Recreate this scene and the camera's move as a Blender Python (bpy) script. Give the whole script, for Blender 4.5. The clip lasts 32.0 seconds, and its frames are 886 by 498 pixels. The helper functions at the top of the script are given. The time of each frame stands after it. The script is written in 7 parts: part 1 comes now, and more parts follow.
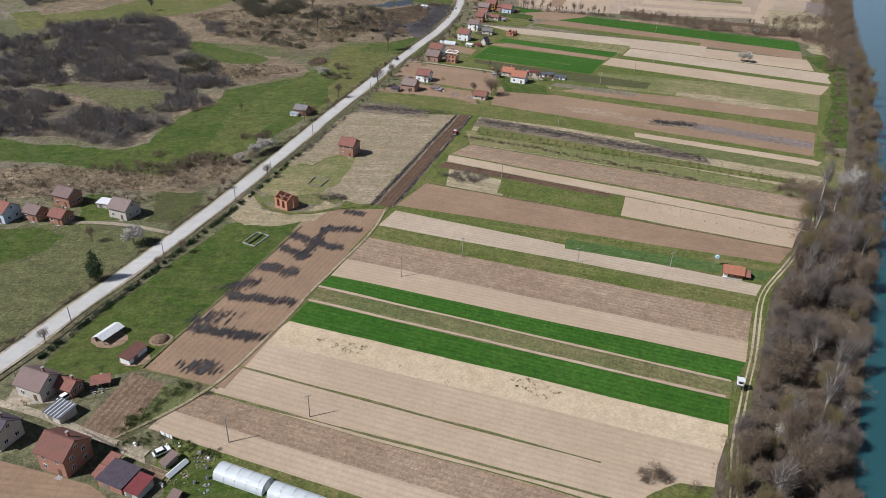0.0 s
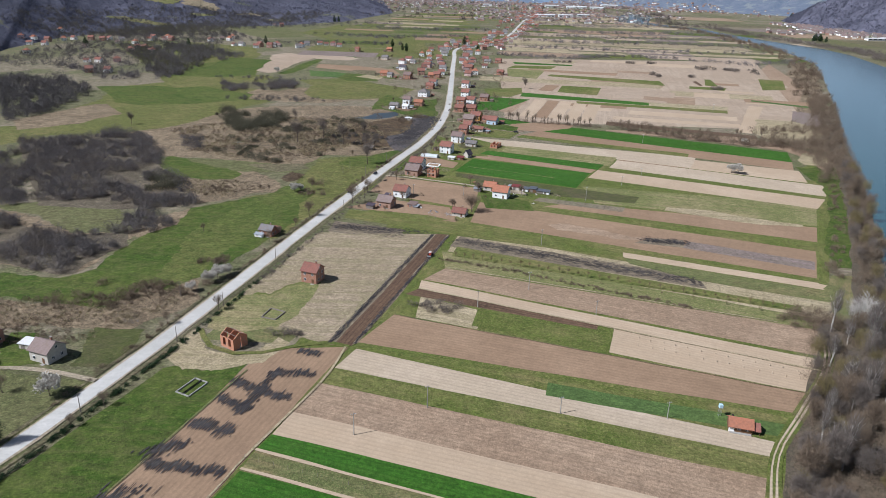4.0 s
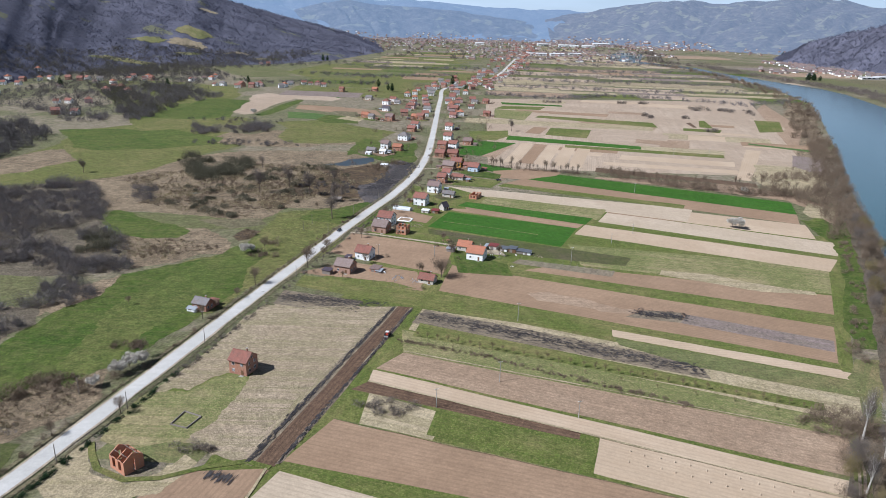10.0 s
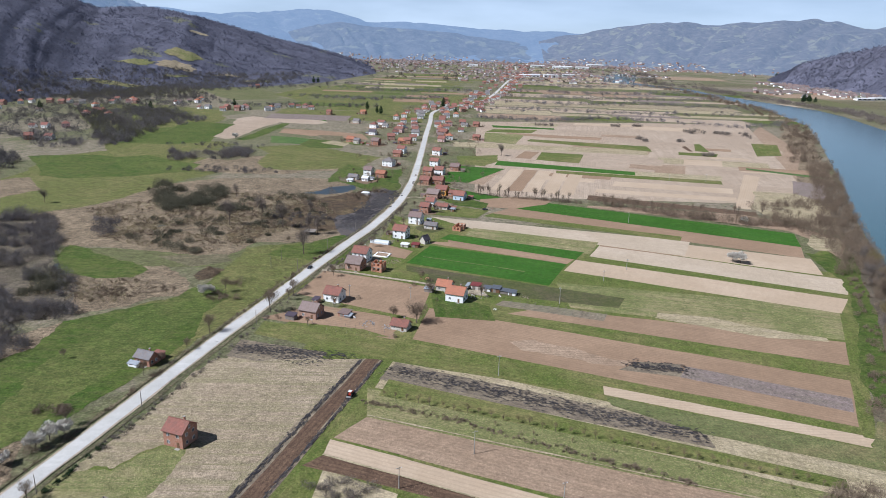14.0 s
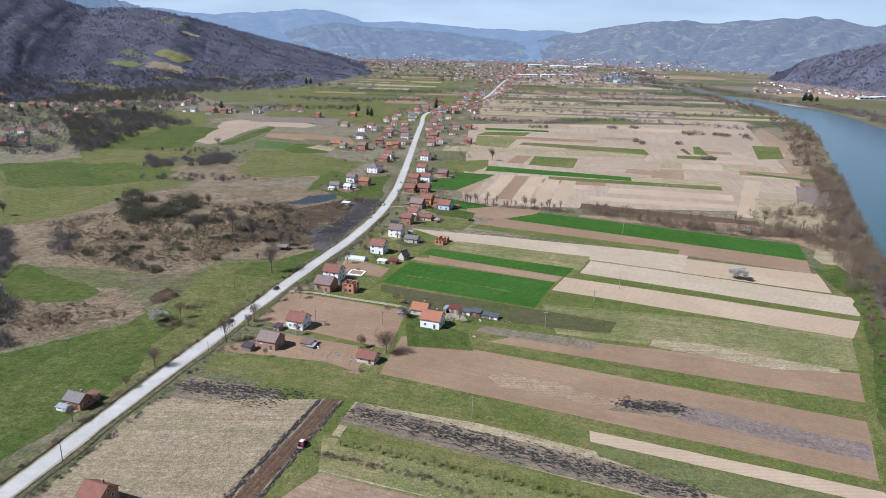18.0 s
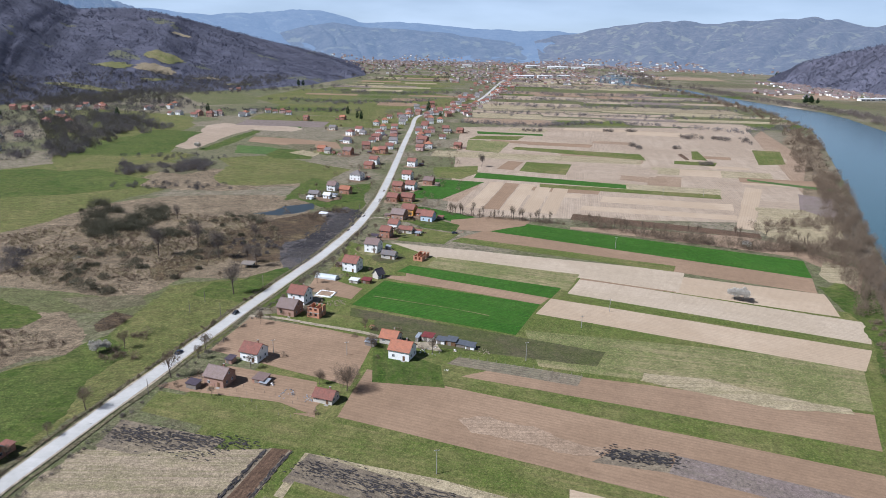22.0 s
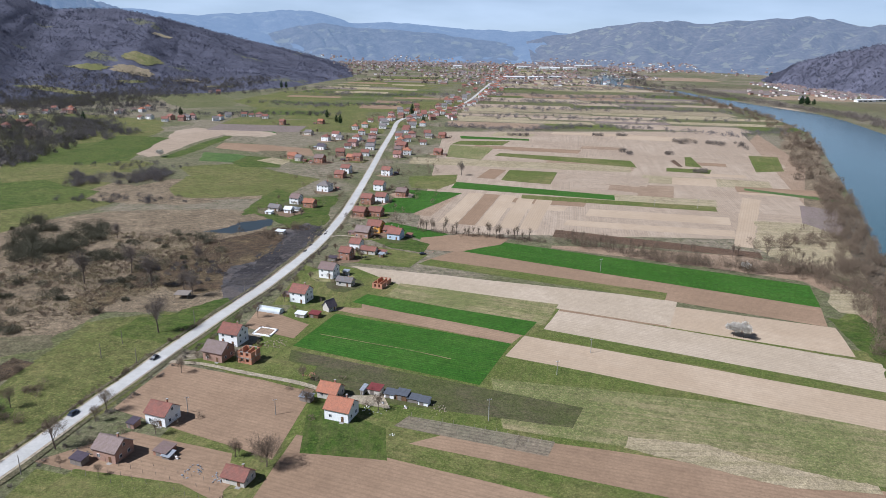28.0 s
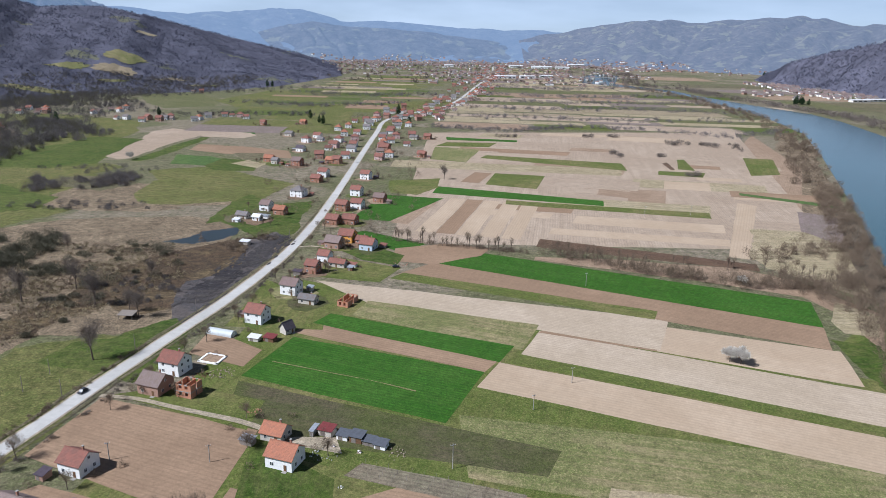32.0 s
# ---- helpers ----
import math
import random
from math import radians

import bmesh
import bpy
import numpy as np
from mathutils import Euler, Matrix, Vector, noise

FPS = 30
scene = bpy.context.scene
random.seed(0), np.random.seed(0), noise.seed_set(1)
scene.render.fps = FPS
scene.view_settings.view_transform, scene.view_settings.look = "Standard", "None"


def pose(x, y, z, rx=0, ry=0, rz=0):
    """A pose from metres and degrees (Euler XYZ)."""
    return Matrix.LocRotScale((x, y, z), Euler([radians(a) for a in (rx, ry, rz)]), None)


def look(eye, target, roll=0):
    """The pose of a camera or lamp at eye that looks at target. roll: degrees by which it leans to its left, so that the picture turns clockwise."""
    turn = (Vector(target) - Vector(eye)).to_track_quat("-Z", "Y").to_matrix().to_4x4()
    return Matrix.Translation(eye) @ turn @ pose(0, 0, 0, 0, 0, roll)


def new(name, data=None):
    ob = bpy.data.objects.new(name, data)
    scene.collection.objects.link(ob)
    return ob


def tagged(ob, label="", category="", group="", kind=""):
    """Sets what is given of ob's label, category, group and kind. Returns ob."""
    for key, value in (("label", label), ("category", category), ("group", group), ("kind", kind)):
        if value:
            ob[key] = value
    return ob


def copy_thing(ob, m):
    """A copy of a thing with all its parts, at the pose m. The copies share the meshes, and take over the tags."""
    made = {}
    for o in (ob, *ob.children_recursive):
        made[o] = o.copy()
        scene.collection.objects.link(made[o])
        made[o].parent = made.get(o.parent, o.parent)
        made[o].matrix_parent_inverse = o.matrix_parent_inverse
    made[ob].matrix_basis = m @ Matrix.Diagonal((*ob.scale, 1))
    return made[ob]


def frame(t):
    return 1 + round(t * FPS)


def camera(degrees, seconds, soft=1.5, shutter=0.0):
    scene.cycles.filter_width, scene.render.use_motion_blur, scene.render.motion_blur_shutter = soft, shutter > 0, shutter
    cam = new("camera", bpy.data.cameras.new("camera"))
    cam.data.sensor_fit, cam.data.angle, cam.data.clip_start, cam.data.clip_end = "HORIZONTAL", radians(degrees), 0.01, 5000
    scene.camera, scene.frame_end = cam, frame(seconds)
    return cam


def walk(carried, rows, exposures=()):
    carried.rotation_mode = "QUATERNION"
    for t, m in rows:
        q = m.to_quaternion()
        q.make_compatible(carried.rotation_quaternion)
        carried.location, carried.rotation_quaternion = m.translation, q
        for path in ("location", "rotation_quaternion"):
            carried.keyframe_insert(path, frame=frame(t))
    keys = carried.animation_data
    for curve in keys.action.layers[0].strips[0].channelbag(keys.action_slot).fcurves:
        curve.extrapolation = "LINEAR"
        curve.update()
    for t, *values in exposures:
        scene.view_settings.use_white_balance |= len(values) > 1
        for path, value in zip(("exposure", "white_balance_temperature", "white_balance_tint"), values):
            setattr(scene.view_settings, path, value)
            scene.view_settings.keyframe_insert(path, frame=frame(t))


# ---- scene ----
from mathutils.bvhtree import BVHTree

cam = camera(64.7, 32.0, soft=0.8)
PATH = [
    (0, (-1.54, 4.23, 130.93), (-1.195, 91.258, 81.669), 2.00),
    (1, (1.37, 12.63, 130.94), (1.715, 101.321, 84.748), 1.90),
    (2, (4.22, 20.78, 130.84), (4.466, 110.984, 87.688), 1.70),
    (3, (6.99, 29.44, 130.63), (7.294, 121.115, 90.695), 1.70),
    (4, (9.76, 37.96, 130.78), (10.006, 131.046, 94.235), 1.60),
    (4.5, (10.91, 42.03, 130.80), (11.208, 135.718, 95.838), 1.60),
    (6.5, (16.12, 59.18, 130.96), (16.519, 153.186, 96.856), 1.60),
    (7, (17.46, 63.42, 131.18), (17.911, 157.409, 97.029), 1.60),
    (8, (19.69, 71.58, 130.95), (20.240, 165.579, 96.851), 1.60),
    (9, (22.27, 80.56, 131.07), (22.916, 174.815, 97.666), 1.50),
    (10, (25.01, 89.43, 131.30), (25.705, 184.201, 99.411), 1.60),
    (11, (27.54, 97.49, 131.48), (28.289, 192.988, 101.830), 1.50),
    (12, (29.69, 106.00, 131.53), (30.590, 201.669, 102.430), 1.50),
    (13, (32.07, 114.74, 131.46), (33.118, 210.392, 102.306), 1.50),
    (14, (35.07, 123.37, 131.67), (36.221, 219.010, 102.472), 1.50),
    (14.5, (36.50, 127.34, 131.76), (37.695, 222.969, 102.554), 1.50),
    (16.5, (42.52, 143.79, 132.36), (43.715, 239.390, 103.060), 1.30),
    (17, (44.23, 148.07, 132.47), (45.381, 243.675, 103.174), 1.30),
    (18, (47.60, 155.92, 132.65), (48.703, 251.541, 103.389), 1.20),
    (19, (51.00, 163.81, 132.74), (52.052, 259.442, 103.548), 1.20),
    (20, (54.33, 171.72, 133.00), (55.375, 267.369, 103.851), 1.10),
    (21, (57.34, 180.07, 133.23), (58.491, 275.720, 104.069), 1.20),
    (22, (60.18, 188.27, 133.36), (61.377, 283.907, 104.163), 1.20),
    (23, (63.10, 196.83, 133.36), (64.403, 292.494, 104.271), 1.10),
    (24, (66.14, 205.17, 133.30), (67.595, 300.832, 104.196), 1.10),
    (25, (68.82, 213.19, 133.27), (70.369, 308.851, 104.171), 1.10),
    (25.5, (70.16, 217.44, 133.23), (71.765, 313.103, 104.129), 1.20),
    (27.5, (76.39, 234.27, 133.17), (78.243, 329.901, 104.007), 1.10),
    (28, (78.10, 238.30, 132.89), (80.048, 333.953, 103.784), 1.10),
    (29, (81.15, 246.53, 132.06), (83.402, 342.180, 102.964), 1.10),
    (30, (84.45, 254.98, 131.64), (86.952, 350.573, 102.378), 1.10),
    (31, (87.27, 262.63, 131.80), (89.973, 358.197, 102.497), 1.20),
    (32, (90.17, 270.13, 131.53), (92.968, 365.735, 102.325), 1.20),
]
walk(cam, [(t, look(eye, target, roll)) for t, eye, target, roll in PATH], exposures=((0, 0.2, 5900, 12), (4, 0.34, 5720, 11), (9, 0.46, 5650, 11), (20, 0.43, 5580, 12), (32, 0.37, 5600, 12)))

# ---- world, sun, exposure ----
SUN = Vector((-0.93, -0.36, 1.05)).normalized()
world = bpy.data.worlds.new("world")
scene.world = world
world.use_nodes = True
wn = world.node_tree.nodes
sky = wn.new("ShaderNodeTexSky")
sky.sky_type = "NISHITA"
sky.sun_disc = False
sky.sun_elevation = math.asin(SUN.z)
sky.sun_rotation = math.atan2(SUN.x, SUN.y)
sky.altitude = 200
sky.air_density, sky.dust_density, sky.ozone_density = 0.5, 0.1, 0.4
# a thin veil of high cloud over the blue
veil, cirrus, place, spread_ = wn.new("ShaderNodeMix"), wn.new("ShaderNodeTexNoise"), wn.new("ShaderNodeTexCoord"), wn.new("ShaderNodeMapping")
veil.data_type = "RGBA"
veil.inputs[7].default_value = (12.8, 14.8, 16.9, 1)
spread_.inputs["Scale"].default_value = (1, 1, 5)
height_, low = wn.new("ShaderNodeSeparateXYZ"), wn.new("ShaderNodeMapRange")
low.inputs["From Min"].default_value, low.inputs["From Max"].default_value, low.inputs["To Min"].default_value, low.inputs["To Max"].default_value = 0.04, 0.45, 1.0, 0.1
thin = wn.new("ShaderNodeMath")
thin.operation = "MULTIPLY"
cirrus.inputs["Scale"].default_value, cirrus.inputs["Detail"].default_value = 5.0, 6
amount = wn.new("ShaderNodeMapRange")
amount.inputs["From Min"].default_value, amount.inputs["From Max"].default_value, amount.inputs["To Min"].default_value, amount.inputs["To Max"].default_value = 0.4, 0.7, 0.55, 0.8
wl = world.node_tree.links
wl.new(place.outputs["Generated"], spread_.inputs[0])
wl.new(spread_.outputs[0], cirrus.inputs["Vector"])
wl.new(cirrus.outputs["Fac"], amount.inputs["Value"])
wl.new(place.outputs["Generated"], height_.inputs[0])
wl.new(height_.outputs["Z"], low.inputs["Value"])
wl.new(amount.outputs[0], thin.inputs[0])
wl.new(low.outputs[0], thin.inputs[1])
wl.new(thin.outputs[0], veil.inputs["Factor"])
wl.new(sky.outputs[0], veil.inputs[6])
wl.new(veil.outputs[2], wn["Background"].inputs[0])
wn["Background"].inputs[1].default_value = 0.042
sun_data = bpy.data.lights.new("sun", "SUN")
sun_data.energy, sun_data.angle, sun_data.color = 5.0, radians(0.55), (1.0, 0.96, 0.9)
sun = new("sun", sun_data)
sun.matrix_world = look((0, 0, 300), Vector((0, 0, 300)) - SUN)


# ---- materials ----
def material(name, rough=0.9):
    m = bpy.data.materials.new(name)
    m.use_nodes = True
    b = m.node_tree.nodes["Principled BSDF"]
    b.inputs["Roughness"].default_value = rough
    b.inputs["Specular IOR Level"].default_value = 0.2
    return m, m.node_tree.nodes, m.node_tree.links, b


def coords(nd, ln, scale, use="Object"):
    tc, mp = nd.new("ShaderNodeTexCoord"), nd.new("ShaderNodeMapping")
    info, add = nd.new("ShaderNodeObjectInfo"), nd.new("ShaderNodeVectorMath")
    mul = nd.new("ShaderNodeMath")
    mul.operation, mul.inputs[1].default_value = "MULTIPLY", 400
    ln.new(info.outputs["Random"], mul.inputs[0])
    ln.new(tc.outputs[use], add.inputs[0])
    if use == "Object":
        ln.new(mul.outputs[0], add.inputs[1])
    ln.new(add.outputs[0], mp.inputs[0])
    mp.inputs["Scale"].default_value = scale
    return mp.outputs[0]


def noise_tex(nd, ln, vec, scale, detail=5, rough=0.6):
    n = nd.new("ShaderNodeTexNoise")
    n.inputs["Scale"].default_value, n.inputs["Detail"].default_value, n.inputs["Roughness"].default_value = scale, detail, rough
    ln.new(vec, n.inputs["Vector"])
    return n.outputs["Fac"]


def ramp(nd, ln, fac, lo, hi):
    r = nd.new("ShaderNodeMapRange")
    r.inputs["From Min"].default_value, r.inputs["From Max"].default_value = lo, hi
    ln.new(fac, r.inputs["Value"])
    return r.outputs[0]


def mix(nd, ln, fac, a, b):
    x = nd.new("ShaderNodeMix")
    x.data_type = "RGBA"
    ln.new(fac, x.inputs["Factor"])
    for sock, v in ((x.inputs[6], a), (x.inputs[7], b)):
        if isinstance(v, tuple):
            sock.default_value = (*v, 1)
        else:
            ln.new(v, sock)
    return x.outputs[2]


def bump(nd, ln, bsdf, fac, strength, distance):
    b = nd.new("ShaderNodeBump")
    b.inputs["Strength"].default_value, b.inputs["Distance"].default_value = strength, distance
    ln.new(fac, b.inputs["Height"])
    ln.new(b.outputs[0], bsdf.inputs["Normal"])


def scaled(nd, ln, fac, k):
    x = nd.new("ShaderNodeMath")
    x.operation, x.inputs[1].default_value = "MULTIPLY", k
    ln.new(fac, x.inputs[0])
    return x.outputs[0]


def speckle(nd, ln, col, fac, lo, hi):
    """Lightens and darkens a colour by a pattern."""
    x = nd.new("ShaderNodeMix")
    x.data_type, x.blend_type = "RGBA", "MULTIPLY"
    x.inputs["Factor"].default_value = 1.0
    ln.new(col, x.inputs[6])
    ln.new(mix(nd, ln, fac, (lo, lo, lo), (hi, hi, hi)), x.inputs[7])
    return x.outputs[2]


def land(name, c1, c2, c3, big=0.02, streak=1.4, mid=0.35, amount=0.5, lines=0.0, thr=(0.44, 0.58), use="Object", along=0.03, grain=0.58, far=None, fine=0.5, calm=1.0):
    """Soil or grass: broad patches, mottling, streaks along the strip, fine grain, drill lines."""
    m, nd, ln, b = material(name, 0.95)
    v = coords(nd, ln, (1, 1, 1), use)
    vs = coords(nd, ln, (along, 1, 1), use)
    broad = ramp(nd, ln, noise_tex(nd, ln, v, big, 6, 0.6), thr[0], thr[1])
    col = mix(nd, ln, broad, c1, c2)
    if far:
        col = mix(nd, ln, ramp(nd, ln, noise_tex(nd, ln, v, far[1], 7, 0.62), far[2], far[2] + 0.05), col, far[0])
    st = ramp(nd, ln, noise_tex(nd, ln, vs, streak * 0.3, 5, 0.65), 0.44, 0.6)
    col = mix(nd, ln, scaled(nd, ln, st, amount * calm), col, c3)
    patchy = ramp(nd, ln, noise_tex(nd, ln, v, 0.09, 5, 0.65), 0.47, 0.62)
    col = mix(nd, ln, scaled(nd, ln, patchy, 0.45 * calm), col, c3)
    dark, light = tuple(x * 0.5 for x in c1), tuple(min(1, x * 1.36) for x in c2)
    spot = ramp(nd, ln, noise_tex(nd, ln, v, mid, 8, 0.75), 0.46, 0.64)
    col = mix(nd, ln, scaled(nd, ln, spot, grain), col, dark)
    fleck = ramp(nd, ln, noise_tex(nd, ln, v, mid * 3.1, 6, 0.75), 0.5, 0.66)
    col = mix(nd, ln, scaled(nd, ln, fleck, min(0.85, grain * 1.1)), col, light)
    if lines:
        w = nd.new("ShaderNodeTexWave")
        w.bands_direction = "Y"
        w.inputs["Scale"].default_value, w.inputs["Distortion"].default_value, w.inputs["Detail"].default_value = 0.17, 5.0, 5
        w.inputs["Detail Scale"].default_value = 0.5
        ln.new(vs, w.inputs["Vector"])
        col = mix(nd, ln, scaled(nd, ln, ramp(nd, ln, w.outputs["Fac"], 0.45, 1.0), lines), col, tuple(x * 0.55 for x in c1))
    clod = noise_tex(nd, ln, v, 1.1, 6, 0.85)
    col = speckle(nd, ln, col, ramp(nd, ln, clod, 0.36, 0.64), 1 - 0.75 * fine, 1 + 0.6 * fine)
    tuft = noise_tex(nd, ln, v, 0.23, 7, 0.8)
    col = speckle(nd, ln, col, ramp(nd, ln, tuft, 0.36, 0.64), 1 - 0.4 * fine, 1 + 0.34 * fine)
    ln.new(col, b.inputs["Base Color"])
    bump(nd, ln, b, noise_tex(nd, ln, v, 1.3, 7, 0.75), min(1.0, fine * 1.3), 0.5)
    return m


TAN, TAN2 = (0.39, 0.298, 0.208), (0.435, 0.338, 0.242)
LAND = {
    "tan": land("soil_tan", TAN, TAN2, (0.375, 0.275, 0.185), lines=0.2, grain=0.1, fine=0.14, calm=0.45),
    "brown": land("soil_brown", (0.255, 0.17, 0.109), (0.295, 0.2, 0.13), (0.195, 0.13, 0.084), lines=0.22, grain=0.16, fine=0.2, calm=0.45),
    "plainsoil": land("soil_greyish", (0.35, 0.27, 0.198), (0.405, 0.32, 0.24), (0.285, 0.215, 0.155), big=0.008, lines=0.25, grain=0.14, fine=0.3, calm=1.0),
    "rough": land("soil_rough", (0.285, 0.2, 0.135), (0.335, 0.243, 0.168), (0.22, 0.15, 0.1), mid=0.7, lines=0.25, grain=0.4, fine=0.4, calm=0.7),
    "plough": land("soil_plough", (0.125, 0.078, 0.05), (0.15, 0.094, 0.06), (0.088, 0.053, 0.035), lines=0.5, fine=0.5),
    "stubble": land("stubble", (0.46, 0.36, 0.245), (0.5, 0.4, 0.28), (0.42, 0.34, 0.2), mid=0.6, amount=0.5, grain=0.2, fine=0.25, calm=0.45),
    "stubblegreen": land("stubble_green", (0.29, 0.226, 0.155), (0.33, 0.26, 0.184), (0.2, 0.178, 0.092), mid=0.5, amount=0.75, streak=1.8),
    "pale": land("stubble_pale", (0.405, 0.325, 0.238), (0.45, 0.365, 0.275), (0.34, 0.27, 0.19), mid=0.5, lines=0.25, grain=0.16, fine=0.2, calm=0.45),
    "wheat": land("winter_wheat", (0.031, 0.096, 0.007), (0.042, 0.118, 0.012), (0.062, 0.125, 0.018), mid=0.6, lines=0.35, amount=0.45, fine=0.45),
    "weedgrass": land("weed_grass", (0.13, 0.14, 0.055), (0.2, 0.16, 0.08), (0.09, 0.115, 0.035), mid=0.8, amount=0.6),
    "grass": land("grass_strip", (0.098, 0.12, 0.026), (0.172, 0.153, 0.06), (0.066, 0.1, 0.016), mid=0.5, grain=0.6),
    "darkgrass": land("grass_dark", (0.075, 0.125, 0.035), (0.095, 0.14, 0.04), (0.06, 0.1, 0.03), mid=0.6),
    "grassdry": land("grass_dry", (0.16, 0.162, 0.062), (0.275, 0.225, 0.122), (0.12, 0.142, 0.042), mid=0.5, amount=0.7),
    "drygrass": land("weeds_dry", (0.34, 0.275, 0.175), (0.4, 0.33, 0.22), (0.21, 0.18, 0.095), mid=0.8, amount=0.7),
    "burnt": land("burnt_stubble", (0.25, 0.2, 0.135), (0.19, 0.15, 0.105), (0.09, 0.075, 0.065), big=0.15, mid=0.9),
    "violet": land("weeds_violet", (0.2, 0.155, 0.14), (0.22, 0.17, 0.155), (0.16, 0.135, 0.1), mid=0.7),
    "violetgrass": land("lawn_weedy", (0.078, 0.086, 0.026), (0.1, 0.082, 0.05), (0.062, 0.08, 0.02), mid=0.6),
    "vines": land("vine_soil", (0.25, 0.195, 0.14), (0.2, 0.18, 0.12), (0.15, 0.12, 0.09), lines=0.6),
    "meadow": land("meadow", (0.042, 0.08, 0.009), (0.078, 0.102, 0.02), (0.1, 0.1, 0.034), along=0.3, amount=0.6, mid=0.25, grain=0.72),
    "meadowdull": land("meadow_dull", (0.078, 0.105, 0.022), (0.115, 0.122, 0.036), (0.06, 0.09, 0.016), along=0.3, amount=0.6, mid=0.25, grain=0.72, fine=0.6),
    "pasture": land("pasture", (0.118, 0.125, 0.036), (0.168, 0.148, 0.058), (0.085, 0.105, 0.026), along=0.3, amount=0.6, mid=0.25, grain=0.75, fine=0.6),
    "garden": land("soil_garden", (0.2, 0.135, 0.088), (0.23, 0.16, 0.105), (0.15, 0.1, 0.066), lines=0.5),
    "drydark": land("weeds_dark", (0.13, 0.115, 0.065), (0.17, 0.14, 0.085), (0.09, 0.09, 0.045), along=0.2, grain=0.6, fine=0.75),
    "litter": land("thicket_ground", (0.12, 0.095, 0.07), (0.16, 0.13, 0.095), (0.075, 0.07, 0.042), big=0.05, mid=0.8, along=0.5, grain=0.7, fine=0.8),
    "olive": land("olive_grass", (0.125, 0.125, 0.052), (0.15, 0.14, 0.068), (0.078, 0.094, 0.032), along=0.3, grain=0.75, fine=0.65),
    "scrubland": land("scrub_ground", (0.19, 0.142, 0.092), (0.295, 0.225, 0.148), (0.09, 0.07, 0.044), big=0.05, grain=0.85, mid=0.8, along=0.5, amount=0.7, fine=0.85),
    "ash": land("scorched_ground", (0.075, 0.07, 0.075), (0.12, 0.1, 0.09), (0.05, 0.048, 0.05), big=0.08, mid=0.8, along=0.4),
    "scrubburnt": land("scorched_scrub", (0.085, 0.055, 0.034), (0.17, 0.125, 0.065), (0.045, 0.034, 0.025), big=0.05, mid=0.8, along=0.4, amount=0.8, fine=0.85),
}
GROUND = land("valley_ground", (0.112, 0.122, 0.05), (0.155, 0.146, 0.08), (0.145, 0.12, 0.08), big=0.01, mid=0.25, along=0.4, amount=0.55, grain=0.75, far=((0.25, 0.205, 0.155), 0.006, 0.49), fine=0.65)


def plain(name, c, rough=0.8, vary=0.25, scale=1.5, metal=0.0, bumpy=0.0):
    m, nd, ln, b = material(name, rough)
    v = coords(nd, ln, (1, 1, 1))
    f = noise_tex(nd, ln, v, scale, 6, 0.7)
    ln.new(mix(nd, ln, ramp(nd, ln, f, 0.3, 0.7), tuple(x * (1 - vary) for x in c), tuple(min(1, x * (1 + vary * 0.6)) for x in c)), b.inputs["Base Color"])
    b.inputs["Metallic"].default_value = metal
    if bumpy:
        bump(nd, ln, b, f, bumpy, 0.1)
    return m


def tiles(name, c, worn=(0.2, 0.15, 0.12)):
    """Roof tiles: courses across the slope, stained and varied from house to house."""
    m, nd, ln, b = material(name, 0.85)
    v = coords(nd, ln, (1, 1, 1))
    info = nd.new("ShaderNodeObjectInfo")
    stain = ramp(nd, ln, noise_tex(nd, ln, v, 0.6, 7, 0.72), 0.42, 0.6)
    col = mix(nd, ln, stain, c, worn)
    per = mix(nd, ln, info.outputs["Random"], tuple(x * 0.8 for x in c), tuple(x * 1.15 for x in c))
    half = nd.new("ShaderNodeValue")
    half.outputs[0].default_value = 0.45
    col = mix(nd, ln, half.outputs[0], col, per)
    br = nd.new("ShaderNodeTexBrick")
    tc = nd.new("ShaderNodeTexCoord")
    br.inputs["Scale"].default_value, br.inputs["Brick Width"].default_value, br.inputs["Row Height"].default_value = 2.6, 0.7, 0.9
    br.inputs["Mortar Size"].default_value = 0.06
    br.inputs["Color1"].default_value, br.inputs["Color2"].default_value, br.inputs["Mortar"].default_value = (1, 1, 1, 1), (0.82, 0.82, 0.82, 1), (0.5, 0.5, 0.5, 1)
    ln.new(tc.outputs["Object"], br.inputs["Vector"])
    mulc = nd.new("ShaderNodeMix")
    mulc.data_type, mulc.blend_type = "RGBA", "MULTIPLY"
    mulc.inputs["Factor"].default_value = 0.7
    ln.new(col, mulc.inputs[6])
    ln.new(br.outputs["Color"], mulc.inputs[7])
    ln.new(mulc.outputs[2], b.inputs["Base Color"])
    bump(nd, ln, b, br.outputs["Fac"], 0.5, -0.05)
    return m


